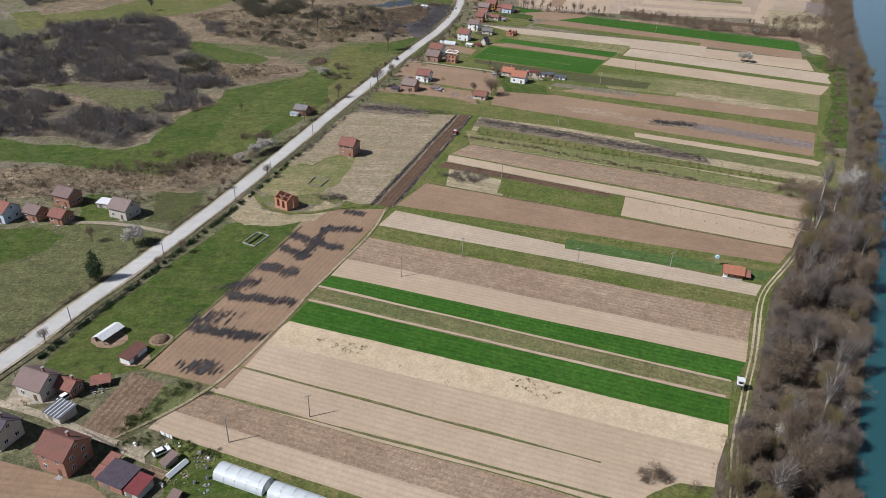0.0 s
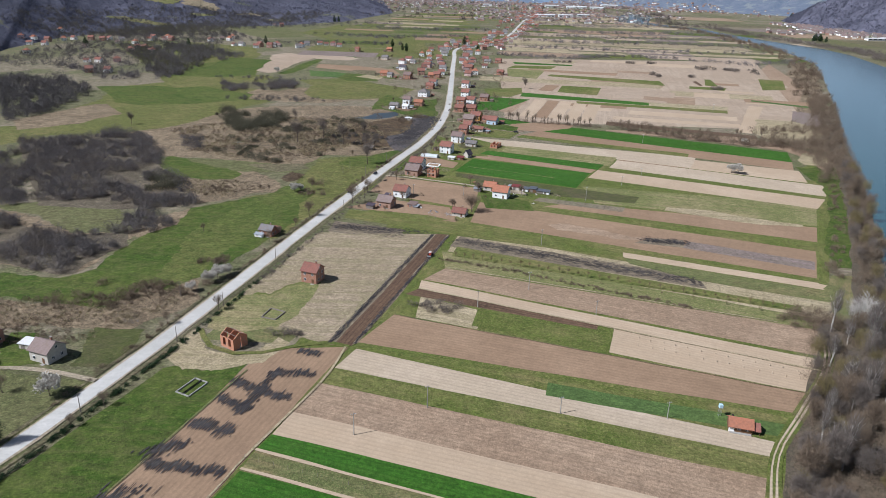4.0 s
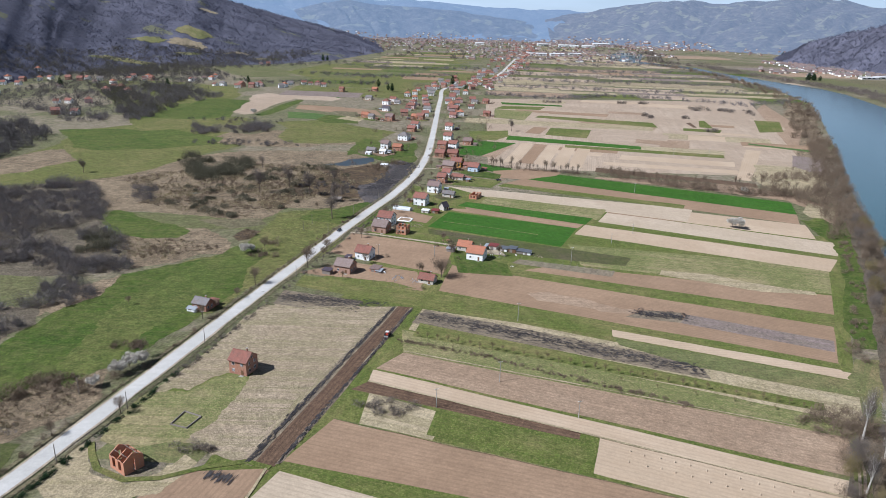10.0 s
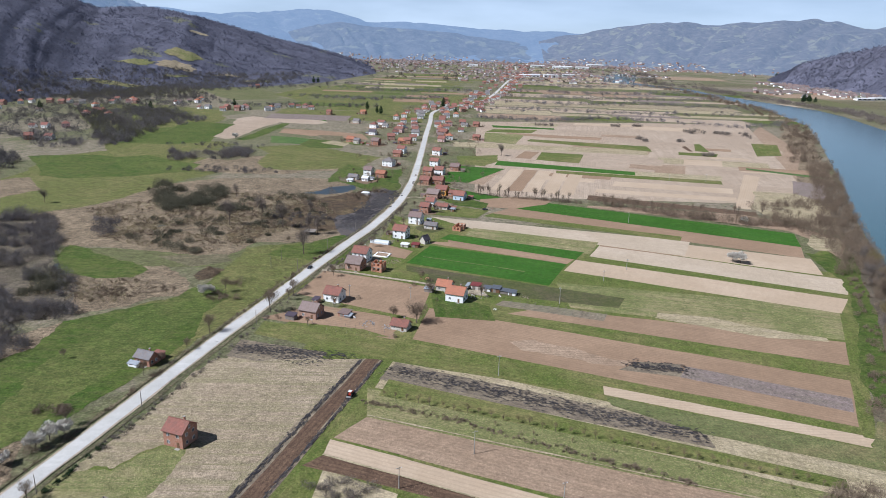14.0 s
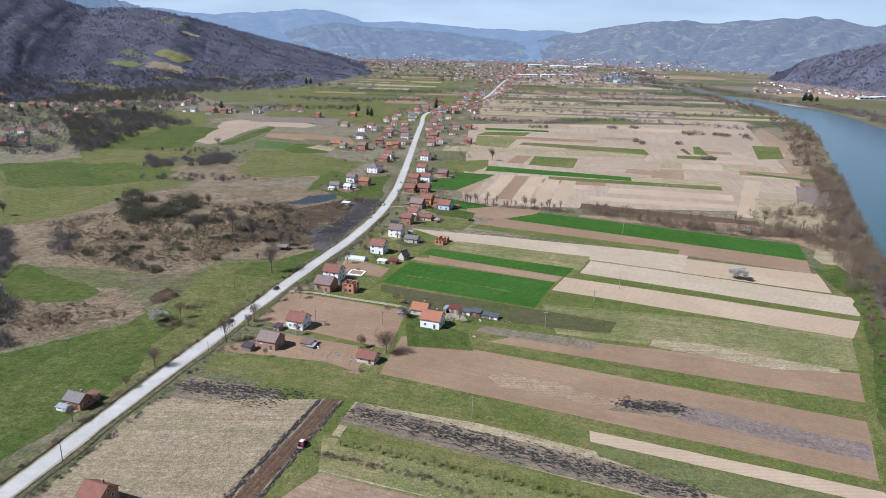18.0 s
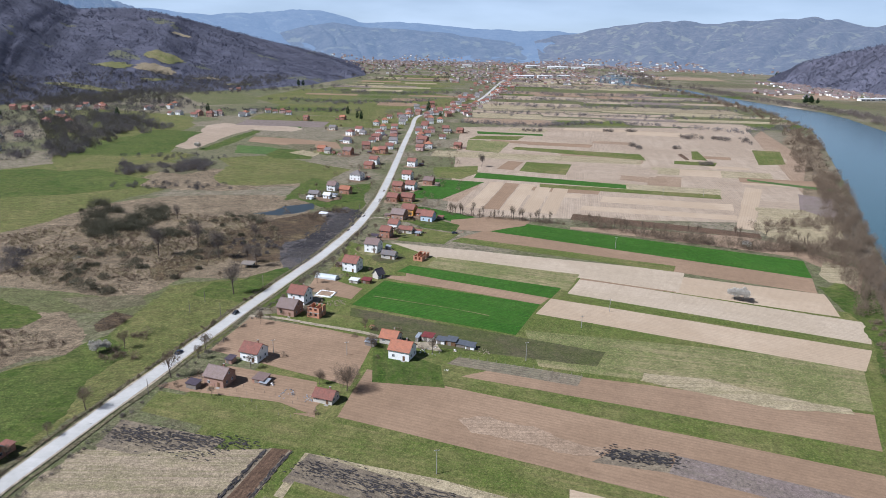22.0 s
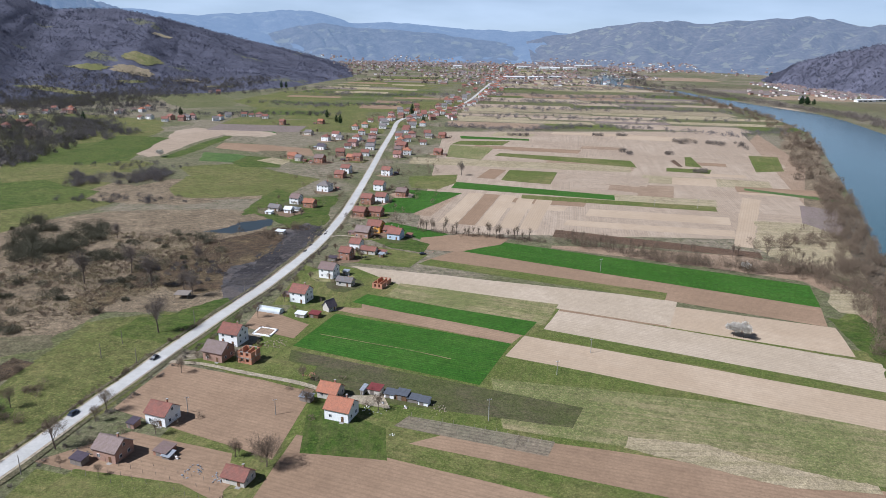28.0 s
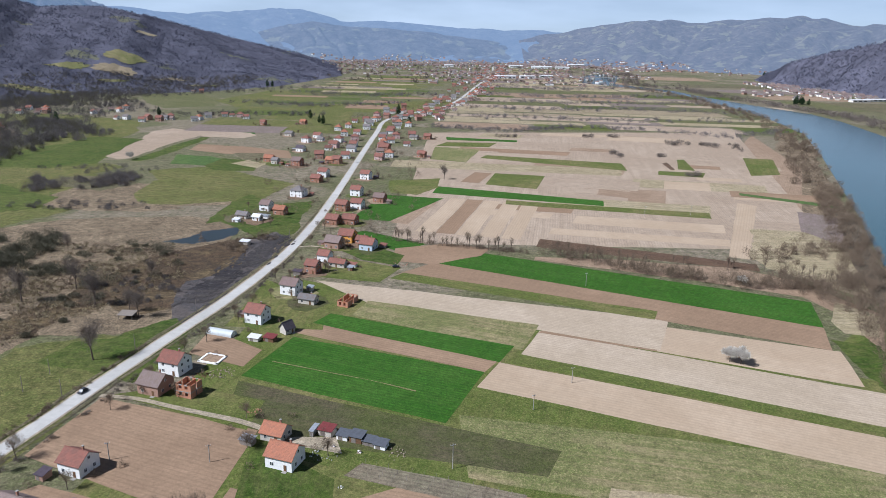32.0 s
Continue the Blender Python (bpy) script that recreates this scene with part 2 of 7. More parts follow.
def bricks(name, c):
    m, nd, ln, b = material(name, 0.9)
    br, tc = nd.new("ShaderNodeTexBrick"), nd.new("ShaderNodeTexCoord")
    mp = nd.new("ShaderNodeMapping")
    mp.inputs["Rotation"].default_value = (radians(90), 0, radians(45))
    br.inputs["Scale"].default_value = 2.2
    br.inputs["Mortar Size"].default_value = 0.035
    br.inputs["Color1"].default_value, br.inputs["Color2"].default_value = (*c, 1), (c[0] * 0.8, c[1] * 0.75, c[2] * 0.75, 1)
    br.inputs["Mortar"].default_value = (0.36, 0.24, 0.18, 1)
    ln.new(tc.outputs["Object"], mp.inputs[0])
    ln.new(mp.outputs[0], br.inputs["Vector"])
    v = coords(nd, ln, (1, 1, 1))
    st = ramp(nd, ln, noise_tex(nd, ln, v, 0.7, 6, 0.7), 0.55, 0.75)
    ln.new(mix(nd, ln, st, br.outputs["Color"], (0.33, 0.22, 0.17)), b.inputs["Base Color"])
    return m


ROOF = {
    "redroof": tiles("tiles_red", (0.28, 0.12, 0.092), (0.165, 0.1, 0.082)),
    "orangeroof": tiles("tiles_orange", (0.4, 0.165, 0.1), (0.25, 0.13, 0.09)),
    "oldroof": tiles("tiles_weathered", (0.2, 0.09, 0.07), (0.13, 0.085, 0.07)),
    "pinkroof": tiles("tiles_faded", (0.22, 0.155, 0.145)),
    "greypink": tiles("tiles_greypink", (0.25, 0.19, 0.175)),
    "greyroof": tiles("tiles_grey", (0.2, 0.19, 0.195)),
    "darkroof": tiles("tiles_dark", (0.09, 0.08, 0.1), (0.13, 0.1, 0.1)),
    "white": plain("sheet_white", (0.6, 0.6, 0.6), 0.5, 0.15),
}
WALL = {
    "brick": bricks("wall_brick", (0.34, 0.15, 0.095)),
    "brickpale": bricks("wall_brick_pale", (0.36, 0.22, 0.165)),
    "brickorange": bricks("wall_brick_orange", (0.52, 0.215, 0.115)),
    "white": plain("wall_white", (0.8, 0.79, 0.77), 0.85, 0.12),
    "plaster": plain("wall_plaster", (0.5, 0.46, 0.4), 0.9, 0.2),
    "bluewall": plain("wall_blue", (0.5, 0.58, 0.66), 0.85, 0.15),
    "pinkwall": plain("wall_pink", (0.6, 0.42, 0.4), 0.85, 0.15),
    "orangewall": plain("wall_orange", (0.68, 0.34, 0.08), 0.85, 0.15),
}
GLASS = plain("window_glass", (0.03, 0.035, 0.045), 0.08, 0.1)
WHITE = plain("frame_white", (0.75, 0.75, 0.73), 0.5, 0.1)
WOOD = plain("wood_brown", (0.16, 0.09, 0.05), 0.8, 0.4, 3)
WOODGREY = plain("wood_grey", (0.22, 0.19, 0.165), 0.9, 0.35, 3)
CONCRETE = plain("concrete", (0.31, 0.295, 0.27), 0.9, 0.2, 1.2)
DARK = plain("dark_inside", (0.03, 0.028, 0.026), 0.95, 0.3)
STEEL = plain("galvanised", (0.5, 0.5, 0.5), 0.45, 0.15, 2, 0.6)
BARK = plain("bark", (0.13, 0.1, 0.08), 0.95, 0.35, 2)
TWIG = plain("twigs_brown", (0.17, 0.127, 0.09), 0.95, 0.35, 0.4)
TWIGGREY = plain("twigs_grey", (0.15, 0.125, 0.108), 0.95, 0.35, 0.3)
TWIGOLIVE = plain("twigs_olive", (0.18, 0.145, 0.07), 0.95, 0.35, 0.4)
TWIGPALE = plain("twigs_pale", (0.42, 0.39, 0.35), 0.95, 0.25, 0.4)
BLOSSOM = plain("blossom", (0.5, 0.465, 0.41), 0.9, 0.25, 0.6)
NEEDLE = plain("needles", (0.025, 0.05, 0.02), 0.9, 0.4, 0.8)
FILM = plain("greenhouse_film", (0.5, 0.53, 0.535), 0.3, 0.1, 0.4)
ROADM = land("road_surface", (0.43, 0.416, 0.392), (0.485, 0.47, 0.447), (0.375, 0.363, 0.34), mid=0.8, amount=0.4, grain=0.12, fine=0.12)
GRAVEL = land("track_gravel", (0.35, 0.29, 0.215), (0.4, 0.335, 0.25), (0.24, 0.21, 0.135), mid=0.8)
WATER, nd, ln, wb = material("river_water", 0.12)
wv = coords(nd, ln, (1, 1, 1))
ln.new(mix(nd, ln, noise_tex(nd, ln, wv, 0.01, 3), (0.016, 0.06, 0.068), (0.028, 0.085, 0.095)), wb.inputs["Base Color"])
wb.inputs["Specular IOR Level"].default_value = 0.5
bump(nd, ln, wb, noise_tex(nd, ln, wv, 0.6, 4), 0.25, 0.15)
POND = plain("pond_water", (0.02, 0.028, 0.03), 0.3, 0.2, 0.1)


# ---- mesh helpers ----
class Geo:
    """Collects vertices and faces of one mesh."""

    def __init__(self):
        self.v, self.f = [], []

    def quad(self, *p):
        k = len(self.v)
        self.v += [tuple(q) for q in p]
        self.f.append(tuple(range(k, k + len(p))))
        return self

    def box(self, x, y, z, sx, sy, sz, rz=0.0):
        """A box with its base centre at x, y, z."""
        c, s, k = math.cos(rz), math.sin(rz), len(self.v)
        for dz in (0, sz):
            for dx, dy in ((-1, -1), (1, -1), (1, 1), (-1, 1)):
                a, b = dx * sx / 2, dy * sy / 2
                self.v.append((x + c * a - s * b, y + s * a + c * b, z + dz))
        for q in ((3, 2, 1, 0), (4, 5, 6, 7), (0, 1, 5, 4), (1, 2, 6, 5), (2, 3, 7, 6), (3, 0, 4, 7)):
            self.f.append(tuple(k + i for i in q))
        return self

    def extrude_x(self, profile, x0, x1):
        """A closed profile of (y, z), run along x."""
        k, n = len(self.v), len(profile)
        self.v += [(x0, y, z) for y, z in profile] + [(x1, y, z) for y, z in profile]
        self.f += [tuple(k + i for i in range(n))[::-1], tuple(k + n + i for i in range(n))]
        self.f += [(k + i, k + (i + 1) % n, k + n + (i + 1) % n, k + n + i) for i in range(n)]
        return self

    def tube(self, a, b, ra, rb, n=5, joined=False):
        a, b = Vector(a), Vector(b)
        d = (b - a).normalized()
        u = d.orthogonal().normalized()
        w, k = d.cross(u), len(self.v)
        for p, r in ((a, ra), (b, rb)):
            for i in range(n):
                t = 2 * math.pi * i / n
                self.v.append(tuple(p + r * (math.cos(t) * u + math.sin(t) * w)))
        self.f += [(k + i, k + (i + 1) % n, k + n + (i + 1) % n, k + n + i) for i in range(n)]
        self.f.append(tuple(k + n + i for i in range(n)))
        if joined and k:
            near = min(range(k), key=lambda j: (self.v[j][0] - a.x) ** 2 + (self.v[j][1] - a.y) ** 2 + (self.v[j][2] - a.z) ** 2)
            self.f.append((k, k + 1, near))
        return self

    def obj(self, name, mat, parent=None, label="", matrix=None):
        me = bpy.data.meshes.new(name)
        me.from_pydata(self.v, [], self.f)
        me.materials.append(mat)
        ob = new(name, me)
        ob.parent = parent
        if matrix is not None:
            ob.matrix_basis = matrix
        if label:
            ob["label"] = label
        return ob


def empty(name, x, y, yaw=0.0, z=0.0, **tags):
    ob = new(name)
    ob.matrix_basis = pose(x, y, z, 0, 0, yaw)
    return tagged(ob, **tags)


def flat(a, b):
    """A triangle soup of numpy vertices (n, 3, 3) as one mesh."""
    n = len(b)
    me = bpy.data.meshes.new(a)
    me.vertices.add(3 * n)
    me.vertices.foreach_set("co", b.astype(np.float32).ravel())
    me.loops.add(3 * n)
    me.loops.foreach_set("vertex_index", np.arange(3 * n, dtype=np.int32))
    me.polygons.add(n)
    me.polygons.foreach_set("loop_start", np.arange(0, 3 * n, 3, dtype=np.int32))
    me.update(calc_edges=True)
    return me


# ---- ground ----
def ground_sheet():
    n, half = 60, 4985.0
    verts, faces = [], []
    rings = [0, 200, 500, 900, 1400, 2000, 2800, 3600, 4400, half]
    for r in rings:
        for i in range(n):
            t = 2 * math.pi * i / n
            verts.append((80 + r * math.cos(t), r * math.sin(t), 0.0))
    for k in range(len(rings) - 1):
        for i in range(n):
            j = (i + 1) % n
            faces.append((k * n + i, (k + 1) * n + i, (k + 1) * n + j, k * n + j))
    g = Geo()
    g.v, g.f = verts, faces
    return tagged(g.obj("ground", GROUND), "flat valley floor of grass and dry weeds", "ground", kind="structure")


ground_sheet()
LAYER = [0]
FIELD_LABEL = {
    "tan": "bare tan soil, freshly harrowed field strip", "brown": "bare brown soil field strip", "plainsoil": "wide bare grey-tan soil plain", "rough": "rough grey-brown field strip with old stalks",
    "plough": "dark brown freshly ploughed strip", "stubble": "straw-coloured stubble strip with green weeds", "pale": "pale straw stubble field", "stubblegreen": "pale stubble field with green weed streaks",
    "wheat": "bright green young winter wheat field", "weedgrass": "weedy strip of dull grass", "grass": "green grass strip between the fields",
    "darkgrass": "dark green grass strip", "grassdry": "dry olive grass strip", "drygrass": "dry straw-coloured weeds", "burnt": "blackened burnt stubble on bare soil",
    "water": "shallow dark pond", "gravel": "grey gravel yard",
    "violet": "grey-violet weedy field strip", "violetgrass": "weedy lawn with violet bloom", "vines": "small vineyard plot in rows", "meadow": "green grazed meadow",
    "meadowdull": "dull green grazed meadow", "pasture": "pale green rough pasture", "garden": "dark dug garden soil in rows", "drydark": "dark dead weeds on rough ground", "litter": "brown leaf-littered ground under thickets",
    "olive": "olive-yellow clearing of rough grass", "scrubland": "brown marshy scrub ground", "ash": "scorched black ground", "scrubburnt": "scorched brown scrub ground",
}


def field(kind, sw, se, ne, nw, ragged=0.0):
    """A strip of land: a thin sheet whose long side runs along its own x axis."""
    LAYER[0] += 1
    wild = kind in ("scrubland", "olive", "meadow", "scrubburnt", "ash", "water")
    ragged = ragged or (7.0 if wild else 0.6)
    cell = 3.5 if wild else 6
    z = 0.03 + 0.00035 * LAYER[0]
    a, b, c, d = (Vector(p) for p in (sw, se, ne, nw))
    long_x = max((b - a).length, (c - d).length) >= max((d - a).length, (c - b).length)
    run = ((b + c) - (a + d)) if long_x else ((c + d) - (a + b))
    yaw = math.atan2(run.y, run.x)
    n = max(2, min(70, int(max((b - a).length, (c - d).length) / cell)))
    m = max(2, min(70, int(max((d - a).length, (c - b).length) / cell)))
    g, cs, sn = Geo(), math.cos(-yaw), math.sin(-yaw)
    for j in range(m + 1):
        for i in range(n + 1):
            u, v = i / n, j / m
            p = (a * (1 - u) + b * u) * (1 - v) + (d * (1 - u) + c * u) * v
            q = noise.noise_vector(Vector((p.x * 0.03, p.y * 0.03, 3))) + 0.3 * noise.noise_vector(Vector((p.x * 0.11, p.y * 0.11, 7)))
            p = p + Vector((q.x, q.y)) * ragged
            p = p - a
            g.v.append((cs * p.x - sn * p.y, sn * p.x + cs * p.y, 0))
    for j in range(m):
        for i in range(n):
            k = j * (n + 1) + i
            g.f.append((k, k + 1, k + n + 2, k + n + 1))
    ob = g.obj("field", LAND[kind] if kind in LAND else (GRAVEL if kind == "gravel" else POND), matrix=pose(a.x, a.y, z, 0, 0, math.degrees(yaw)))
    return tagged(ob, FIELD_LABEL.get(kind, ""), "field", kind="structure")




def region(kind, pts, ragged=4.0):
    """An irregular piece of open land with a wandering edge."""
    LAYER[0] += 1
    g, ring = Geo(), []
    for a, b in zip(pts, pts[1:] + pts[:1]):
        a, b = Vector(a), Vector(b)
        n = max(1, int((b - a).length / 1.5))
        for k in range(n):
            p = a.lerp(b, k / n)
            q = noise.noise_vector(Vector((p.x * 0.035, p.y * 0.035, 3))) + 0.4 * noise.noise_vector(Vector((p.x * 0.14, p.y * 0.14, 7))) + 0.25 * noise.noise_vector(Vector((p.x * 0.5, p.y * 0.5, 9)))
            ring.append((p.x + q.x * ragged - pts[0][0], p.y + q.y * ragged - pts[0][1], 0))
    g.quad(*ring)
    ob = g.obj("field", LAND[kind] if kind in LAND else POND, matrix=pose(pts[0][0], pts[0][1], 0.03 + 0.00035 * LAYER[0]))
    return tagged(ob, FIELD_LABEL[kind], "field", kind="structure")


field("grass", (-70, 120), (70, 100), (285, 520), (20, 640), 0.3)
field("weedgrass", (127, 245), (142, 240), (212, 350), (199, 350))
field("scrubland", (297, 686), (368, 672), (580, 1137), (668, 1404))
field("rough", (351, 914), (358, 740), (501, 1014), (570, 1291))
field("tan", (-75, 137), (43, 96), (45, 104), (-72, 144))
field("rough", (-72, 144), (45, 104), (47, 114), (-64, 151))
field("tan", (-64, 151), (64, 109), (73, 135), (-55, 175))
field("stubble", (-55, 175), (73, 135), (77, 145), (-49, 186))
field("weedgrass", (-45, 197), (81, 155), (85, 163), (-43, 206))
field("tan", (-40, 214), (92, 172), (97, 182), (-36, 226))
field("rough", (-36, 226), (97, 182), (106, 199), (-30, 243))
field("grass", (-30, 243), (106, 199), (111, 209), (-27, 253))
field("pale", (-27, 253), (111, 209), (116, 216), (-21, 267))
field("grass", (-21, 267), (124, 223), (128, 229), (-18, 270))
field("darkgrass", (46, 239), (119, 219), (125, 225), (48, 247))
field("brown", (-21, 272), (133, 231), (139, 244), (-9, 296))
field("drygrass", (0, 292), (25, 285), (30, 300), (1, 314))
field("grass", (23, 288), (75, 269), (78, 281), (26, 303))
field("plough", (-6, 316), (73, 287), (76, 296), (0, 322))
field("tan", (0, 322), (150, 259), (155, 267), (1, 331))
field("tan", (74, 269), (139, 244), (149, 259), (81, 292))
field("rough", (2, 332), (157, 269), (164, 294), (12, 346))
field("grassdry", (12, 346), (169, 290), (174, 300), (10, 368))
field("drygrass", (13, 368), (174, 300), (186, 324), (20, 396))
field("burnt", (14, 375), (132, 330), (132, 343), (20, 390))
field("grass", (15, 362), (165, 308), (167, 314), (18, 375))
field("tan", (102, 367), (186, 333), (191, 338), (104, 376))
field("grass", (17, 391), (188, 340), (191, 346), (23, 411))
field("brown", (26, 414), (190, 346), (207, 382), (33, 452))
field("burnt", (113, 388), (138, 382), (141, 394), (124, 396))
field("violet", (137, 382), (194, 356), (199, 367), (143, 392))
field("grass", (36, 450), (208, 382), (216, 398), (36, 473))
field("brown", (72, 447), (215, 396), (227, 421), (91, 456))
field("grassdry", (105, 457), (228, 423), (248, 465), (104, 495))
field("tan", (112, 516), (245, 457), (260, 478), (123, 538))
field("grass", (125, 538), (261, 480), (269, 492), (133, 551))
field("pale", (133, 546), (264, 485), (279, 510), (145, 571))
field("brown", (144, 569), (194, 550), (207, 575), (156, 582))
field("tan", (194, 550), (268, 518), (277, 551), (207, 577))
field("pale", (61, 606), (196, 551), (211, 587), (31, 638))
field("grassdry", (55, 588), (134, 550), (146, 578), (62, 608))
field("brown", (31, 567), (116, 529), (123, 540), (38, 578))
field("violetgrass", (20, 484), (130, 458), (137, 472), (18, 520))
field("vines", (66, 458), (118, 440), (122, 449), (71, 465))
field("meadow", (36, 441), (65, 437), (63, 456), (33, 479), 1.0)
field("brown", (75, 650), (274, 552), (284, 578), (96, 672))
field("grass", (71, 643), (204, 586), (209, 597), (79, 653))
field("plainsoil", (68, 713), (364, 707), (558, 1321), (97, 1262))
# smaller plots inside the wide bare plain
rng = random.Random(29)
for i in range(34):
    x, y = rng.uniform(95, 380), rng.uniform(735, 1270)
    x = min(x, 330 + (y - 735) * 0.25)
    w, d = rng.uniform(40, 130), rng.uniform(14, 50)
    field(rng.choice(("tan", "plainsoil", "rough", "brown", "plainsoil", "drygrass", "tan")), (x, y), (x + w, y - w * 0.22), (x + w + d * 0.35, y - w * 0.22 + d), (x + d * 0.35, y + d))
for x, kind in ((84, "tan"), (98, "brown"), (112, "tan"), (128, "tan"), (143, "tan")):
    field(kind, (x, 742 - (x - 84) * 0.25), (x + 13, 739 - (x - 84) * 0.25), (x + 42, 845 - (x - 84) * 0.25), (x + 29, 848 - (x - 84) * 0.25))
field("plough", (164, 708), (292, 662), (296, 676), (170, 727))
field("grass", (157, 828), (313, 789), (318, 807), (159, 843))
field("grass", (147, 907), (192, 890), (210, 953), (161, 964))
field("brown", (124, 918), (141, 912), (158, 963), (141, 968))
field("rough", (65, 766), (78, 760), (102, 833), (83, 838))
field("rough", (242, 870), (281, 850), (294, 878), (250, 894))
field("drygrass", (54, 992), (288, 959), (298, 997), (58, 1034))
field("grassdry", (96, 1041), (135, 1023), (158, 1116), (103, 1132))
field("grass", (153, 1054), (302, 988), (308, 1032), (161, 1074))
field("grass", (103, 1137), (170, 1135), (184, 1174), (118, 1172))
field("grass", (328, 968), (370, 957), (382, 982), (335, 990))
field("grass", (360, 1002), (376, 994), (389, 1065), (381, 1064))
field("plough", (354, 1036), (351, 998), (356, 998), (362, 1044))
field("grass", (425, 970), (460, 979), (498, 1075), (466, 1084))
field("darkgrass", (372, 876), (436, 829), (442, 840), (376, 886))
field("tan", (285, 691), (296, 686), (369, 835), (357, 845))
field("violet", (351, 726), (368, 688), (417, 800), (394, 817))
field("drygrass", (313, 704), (345, 694), (358, 740), (339, 751))
field("brown", (-85, 160), (-60, 153), (-24, 268), (-54, 265))
field("weedgrass", (-80, 133), (-71, 144), (-66, 152), (-77, 154))
field("stubblegreen", (-48, 277), (-32, 271), (3, 391), (-51, 396))
field("stubblegreen", (-76, 309), (-54, 306), (-48, 349), (-67, 343))
field("plough", (-30, 269), (-23, 269), (14, 392), (7, 393))
field("burnt", (-33, 270), (-30, 269), (7, 393), (3, 392))
field("burnt", (-23, 270), (-21, 271), (14, 390), (13, 392))
field("burnt", (-52, 393), (-17, 382), (-10, 398), (-50, 410))
field("grass", (-46, 416), (20, 391), (18, 413), (-45, 431))
field("brown", (-48, 435), (18, 413), (14, 440), (-24, 453))
field("brown", (-37, 468), (28, 437), (34, 484), (-29, 506))
field("weedgrass", (-80, 271), (-47, 269), (-38, 297), (-72, 299))
field("grass", (-78, 299), (-52, 296), (-39, 331), (-58, 335))
field("meadow", (201, 359), (214, 358), (285, 494), (274, 493))
field("grass", (282, 559), (280, 508), (310, 556), (295, 572))
field("gravel", (-116, 143), (-99, 146), (-100, 153), (-117, 150))
field("gravel", (-80, 129), (-71, 125), (-74, 131), (-80, 132))
field("gravel", (47, 475), (64, 470), (61, 480), (44, 480))
field("grass", (-38, 417), (15, 416), (-1, 426), (-33, 431))
field("brown", (-29, 430), (17, 421), (22, 432), (-25, 451))
field("grass", (-26, 508), (30, 484), (32, 504), (-2, 516))
field("brown", (-9, 544), (17, 532), (21, 548), (-7, 569))
field("grass", (-2, 573), (44, 570), (40, 609), (4, 638))
field("grass", (30, 644), (66, 636), (77, 661), (38, 681))
field("wheat", (-49, 186), (77, 145), (81, 155), (-45, 197))
field("wheat", (-43, 206), (85, 163), (92, 172), (-40, 214))
field("wheat", (38, 578), (123, 538), (131, 554), (45, 590))
field("wheat", (18, 524), (99, 489), (116, 529), (32, 562))
field("wheat", (96, 672), (284, 578), (296, 612), (105, 704))
field("wheat", (97, 867), (238, 827), (242, 846), (103, 896))
field("wheat", (36, 774), (65, 769), (107, 846), (56, 858))
field("wheat", (119, 1192), (211, 1182), (213, 1198), (119, 1219))
field("wheat", (-216, 1251), (-138, 1215), (-151, 1325), (-233, 1348))
field("wheat", (32, 732), (75, 694), (92, 711), (49, 742))
field("garden", (-93, 134), (-80, 133), (-77, 154), (-88, 158))
field("brown", (-101, 102), (-58, 103), (-81, 118), (-107, 125))
region("pasture", [(-353, 722), (-349, 874), (-277, 907), (-198, 858), (-181, 774), (-230, 673), (-220, 621), (-313, 601), (-333, 556), (-379, 623), (-339, 645), (-314, 695)])
region("scrubland", [(-374, 656), (-344, 743), (-297, 758), (-270, 727), (-301, 689), (-313, 648), (-348, 617)])
region("meadowdull", [(-327, 813), (-273, 843), (-250, 854), (-214, 848), (-198, 804), (-220, 775), (-297, 770)])
region("pasture", [(-356, 786), (-364, 865), (-328, 901), (-266, 961), (-200, 914), (-222, 850), (-175, 790), (-185, 768), (-206, 734), (-214, 672), (-234, 645), (-256, 633)])
region("meadow", [(-392, 857), (-333, 868), (-268, 869), (-213, 829), (-204, 795), (-247, 762), (-294, 747), (-326, 755)])
region("meadowdull", [(-318, 870), (-342, 1004), (-320, 1113), (-286, 1163), (-244, 1072), (-249, 982), (-273, 906)])
region("scrubland", [(-261, 619), (-234, 645), (-216, 676), (-204, 730), (-163, 764), (-80, 775), (-50, 767), (-26, 677), (-5, 712), (7, 699), (-12, 598), (-35, 563), (-79, 561), (-93, 525), (-140, 537), (-212, 547)])
region("scrubland", [(-216, 829), (-209, 890), (-140, 888), (-60, 884), (-57, 818), (-152, 788), (-194, 796)])
region("pasture", [(-182, 951), (-126, 977), (-28, 900), (-48, 814), (-140, 888)])
region("meadow", [(-66, 755), (-65, 866), (-28, 815), (2, 831), (2, 731), (-14, 715), (-36, 737), (-58, 762)])
region("olive", [(-208, 543), (-140, 537), (-93, 525), (-91, 535), (-83, 553), (-74, 536), (-84, 510), (-110, 506), (-152, 507), (-192, 518)])
region("drydark", [(-130, 525), (-94, 535), (-85, 519), (-105, 507)])
region("meadow", [(-192, 518), (-157, 516), (-133, 508), (-129, 496), (-145, 488), (-173, 490)])
region("scrubland", [(-173, 490), (-134, 505), (-122, 509), (-97, 482), (-91, 465), (-108, 459), (-115, 446), (-134, 434)])
region("scrubburnt", [(-100, 493), (-94, 510), (-82, 505), (-80, 491), (-94, 485)])
region("pasture", [(-84, 549), (-51, 562), (-31, 558), (-35, 486), (-46, 451), (-68, 410), (-76, 380), (-94, 376), (-128, 425), (-106, 454), (-89, 467), (-84, 504)])
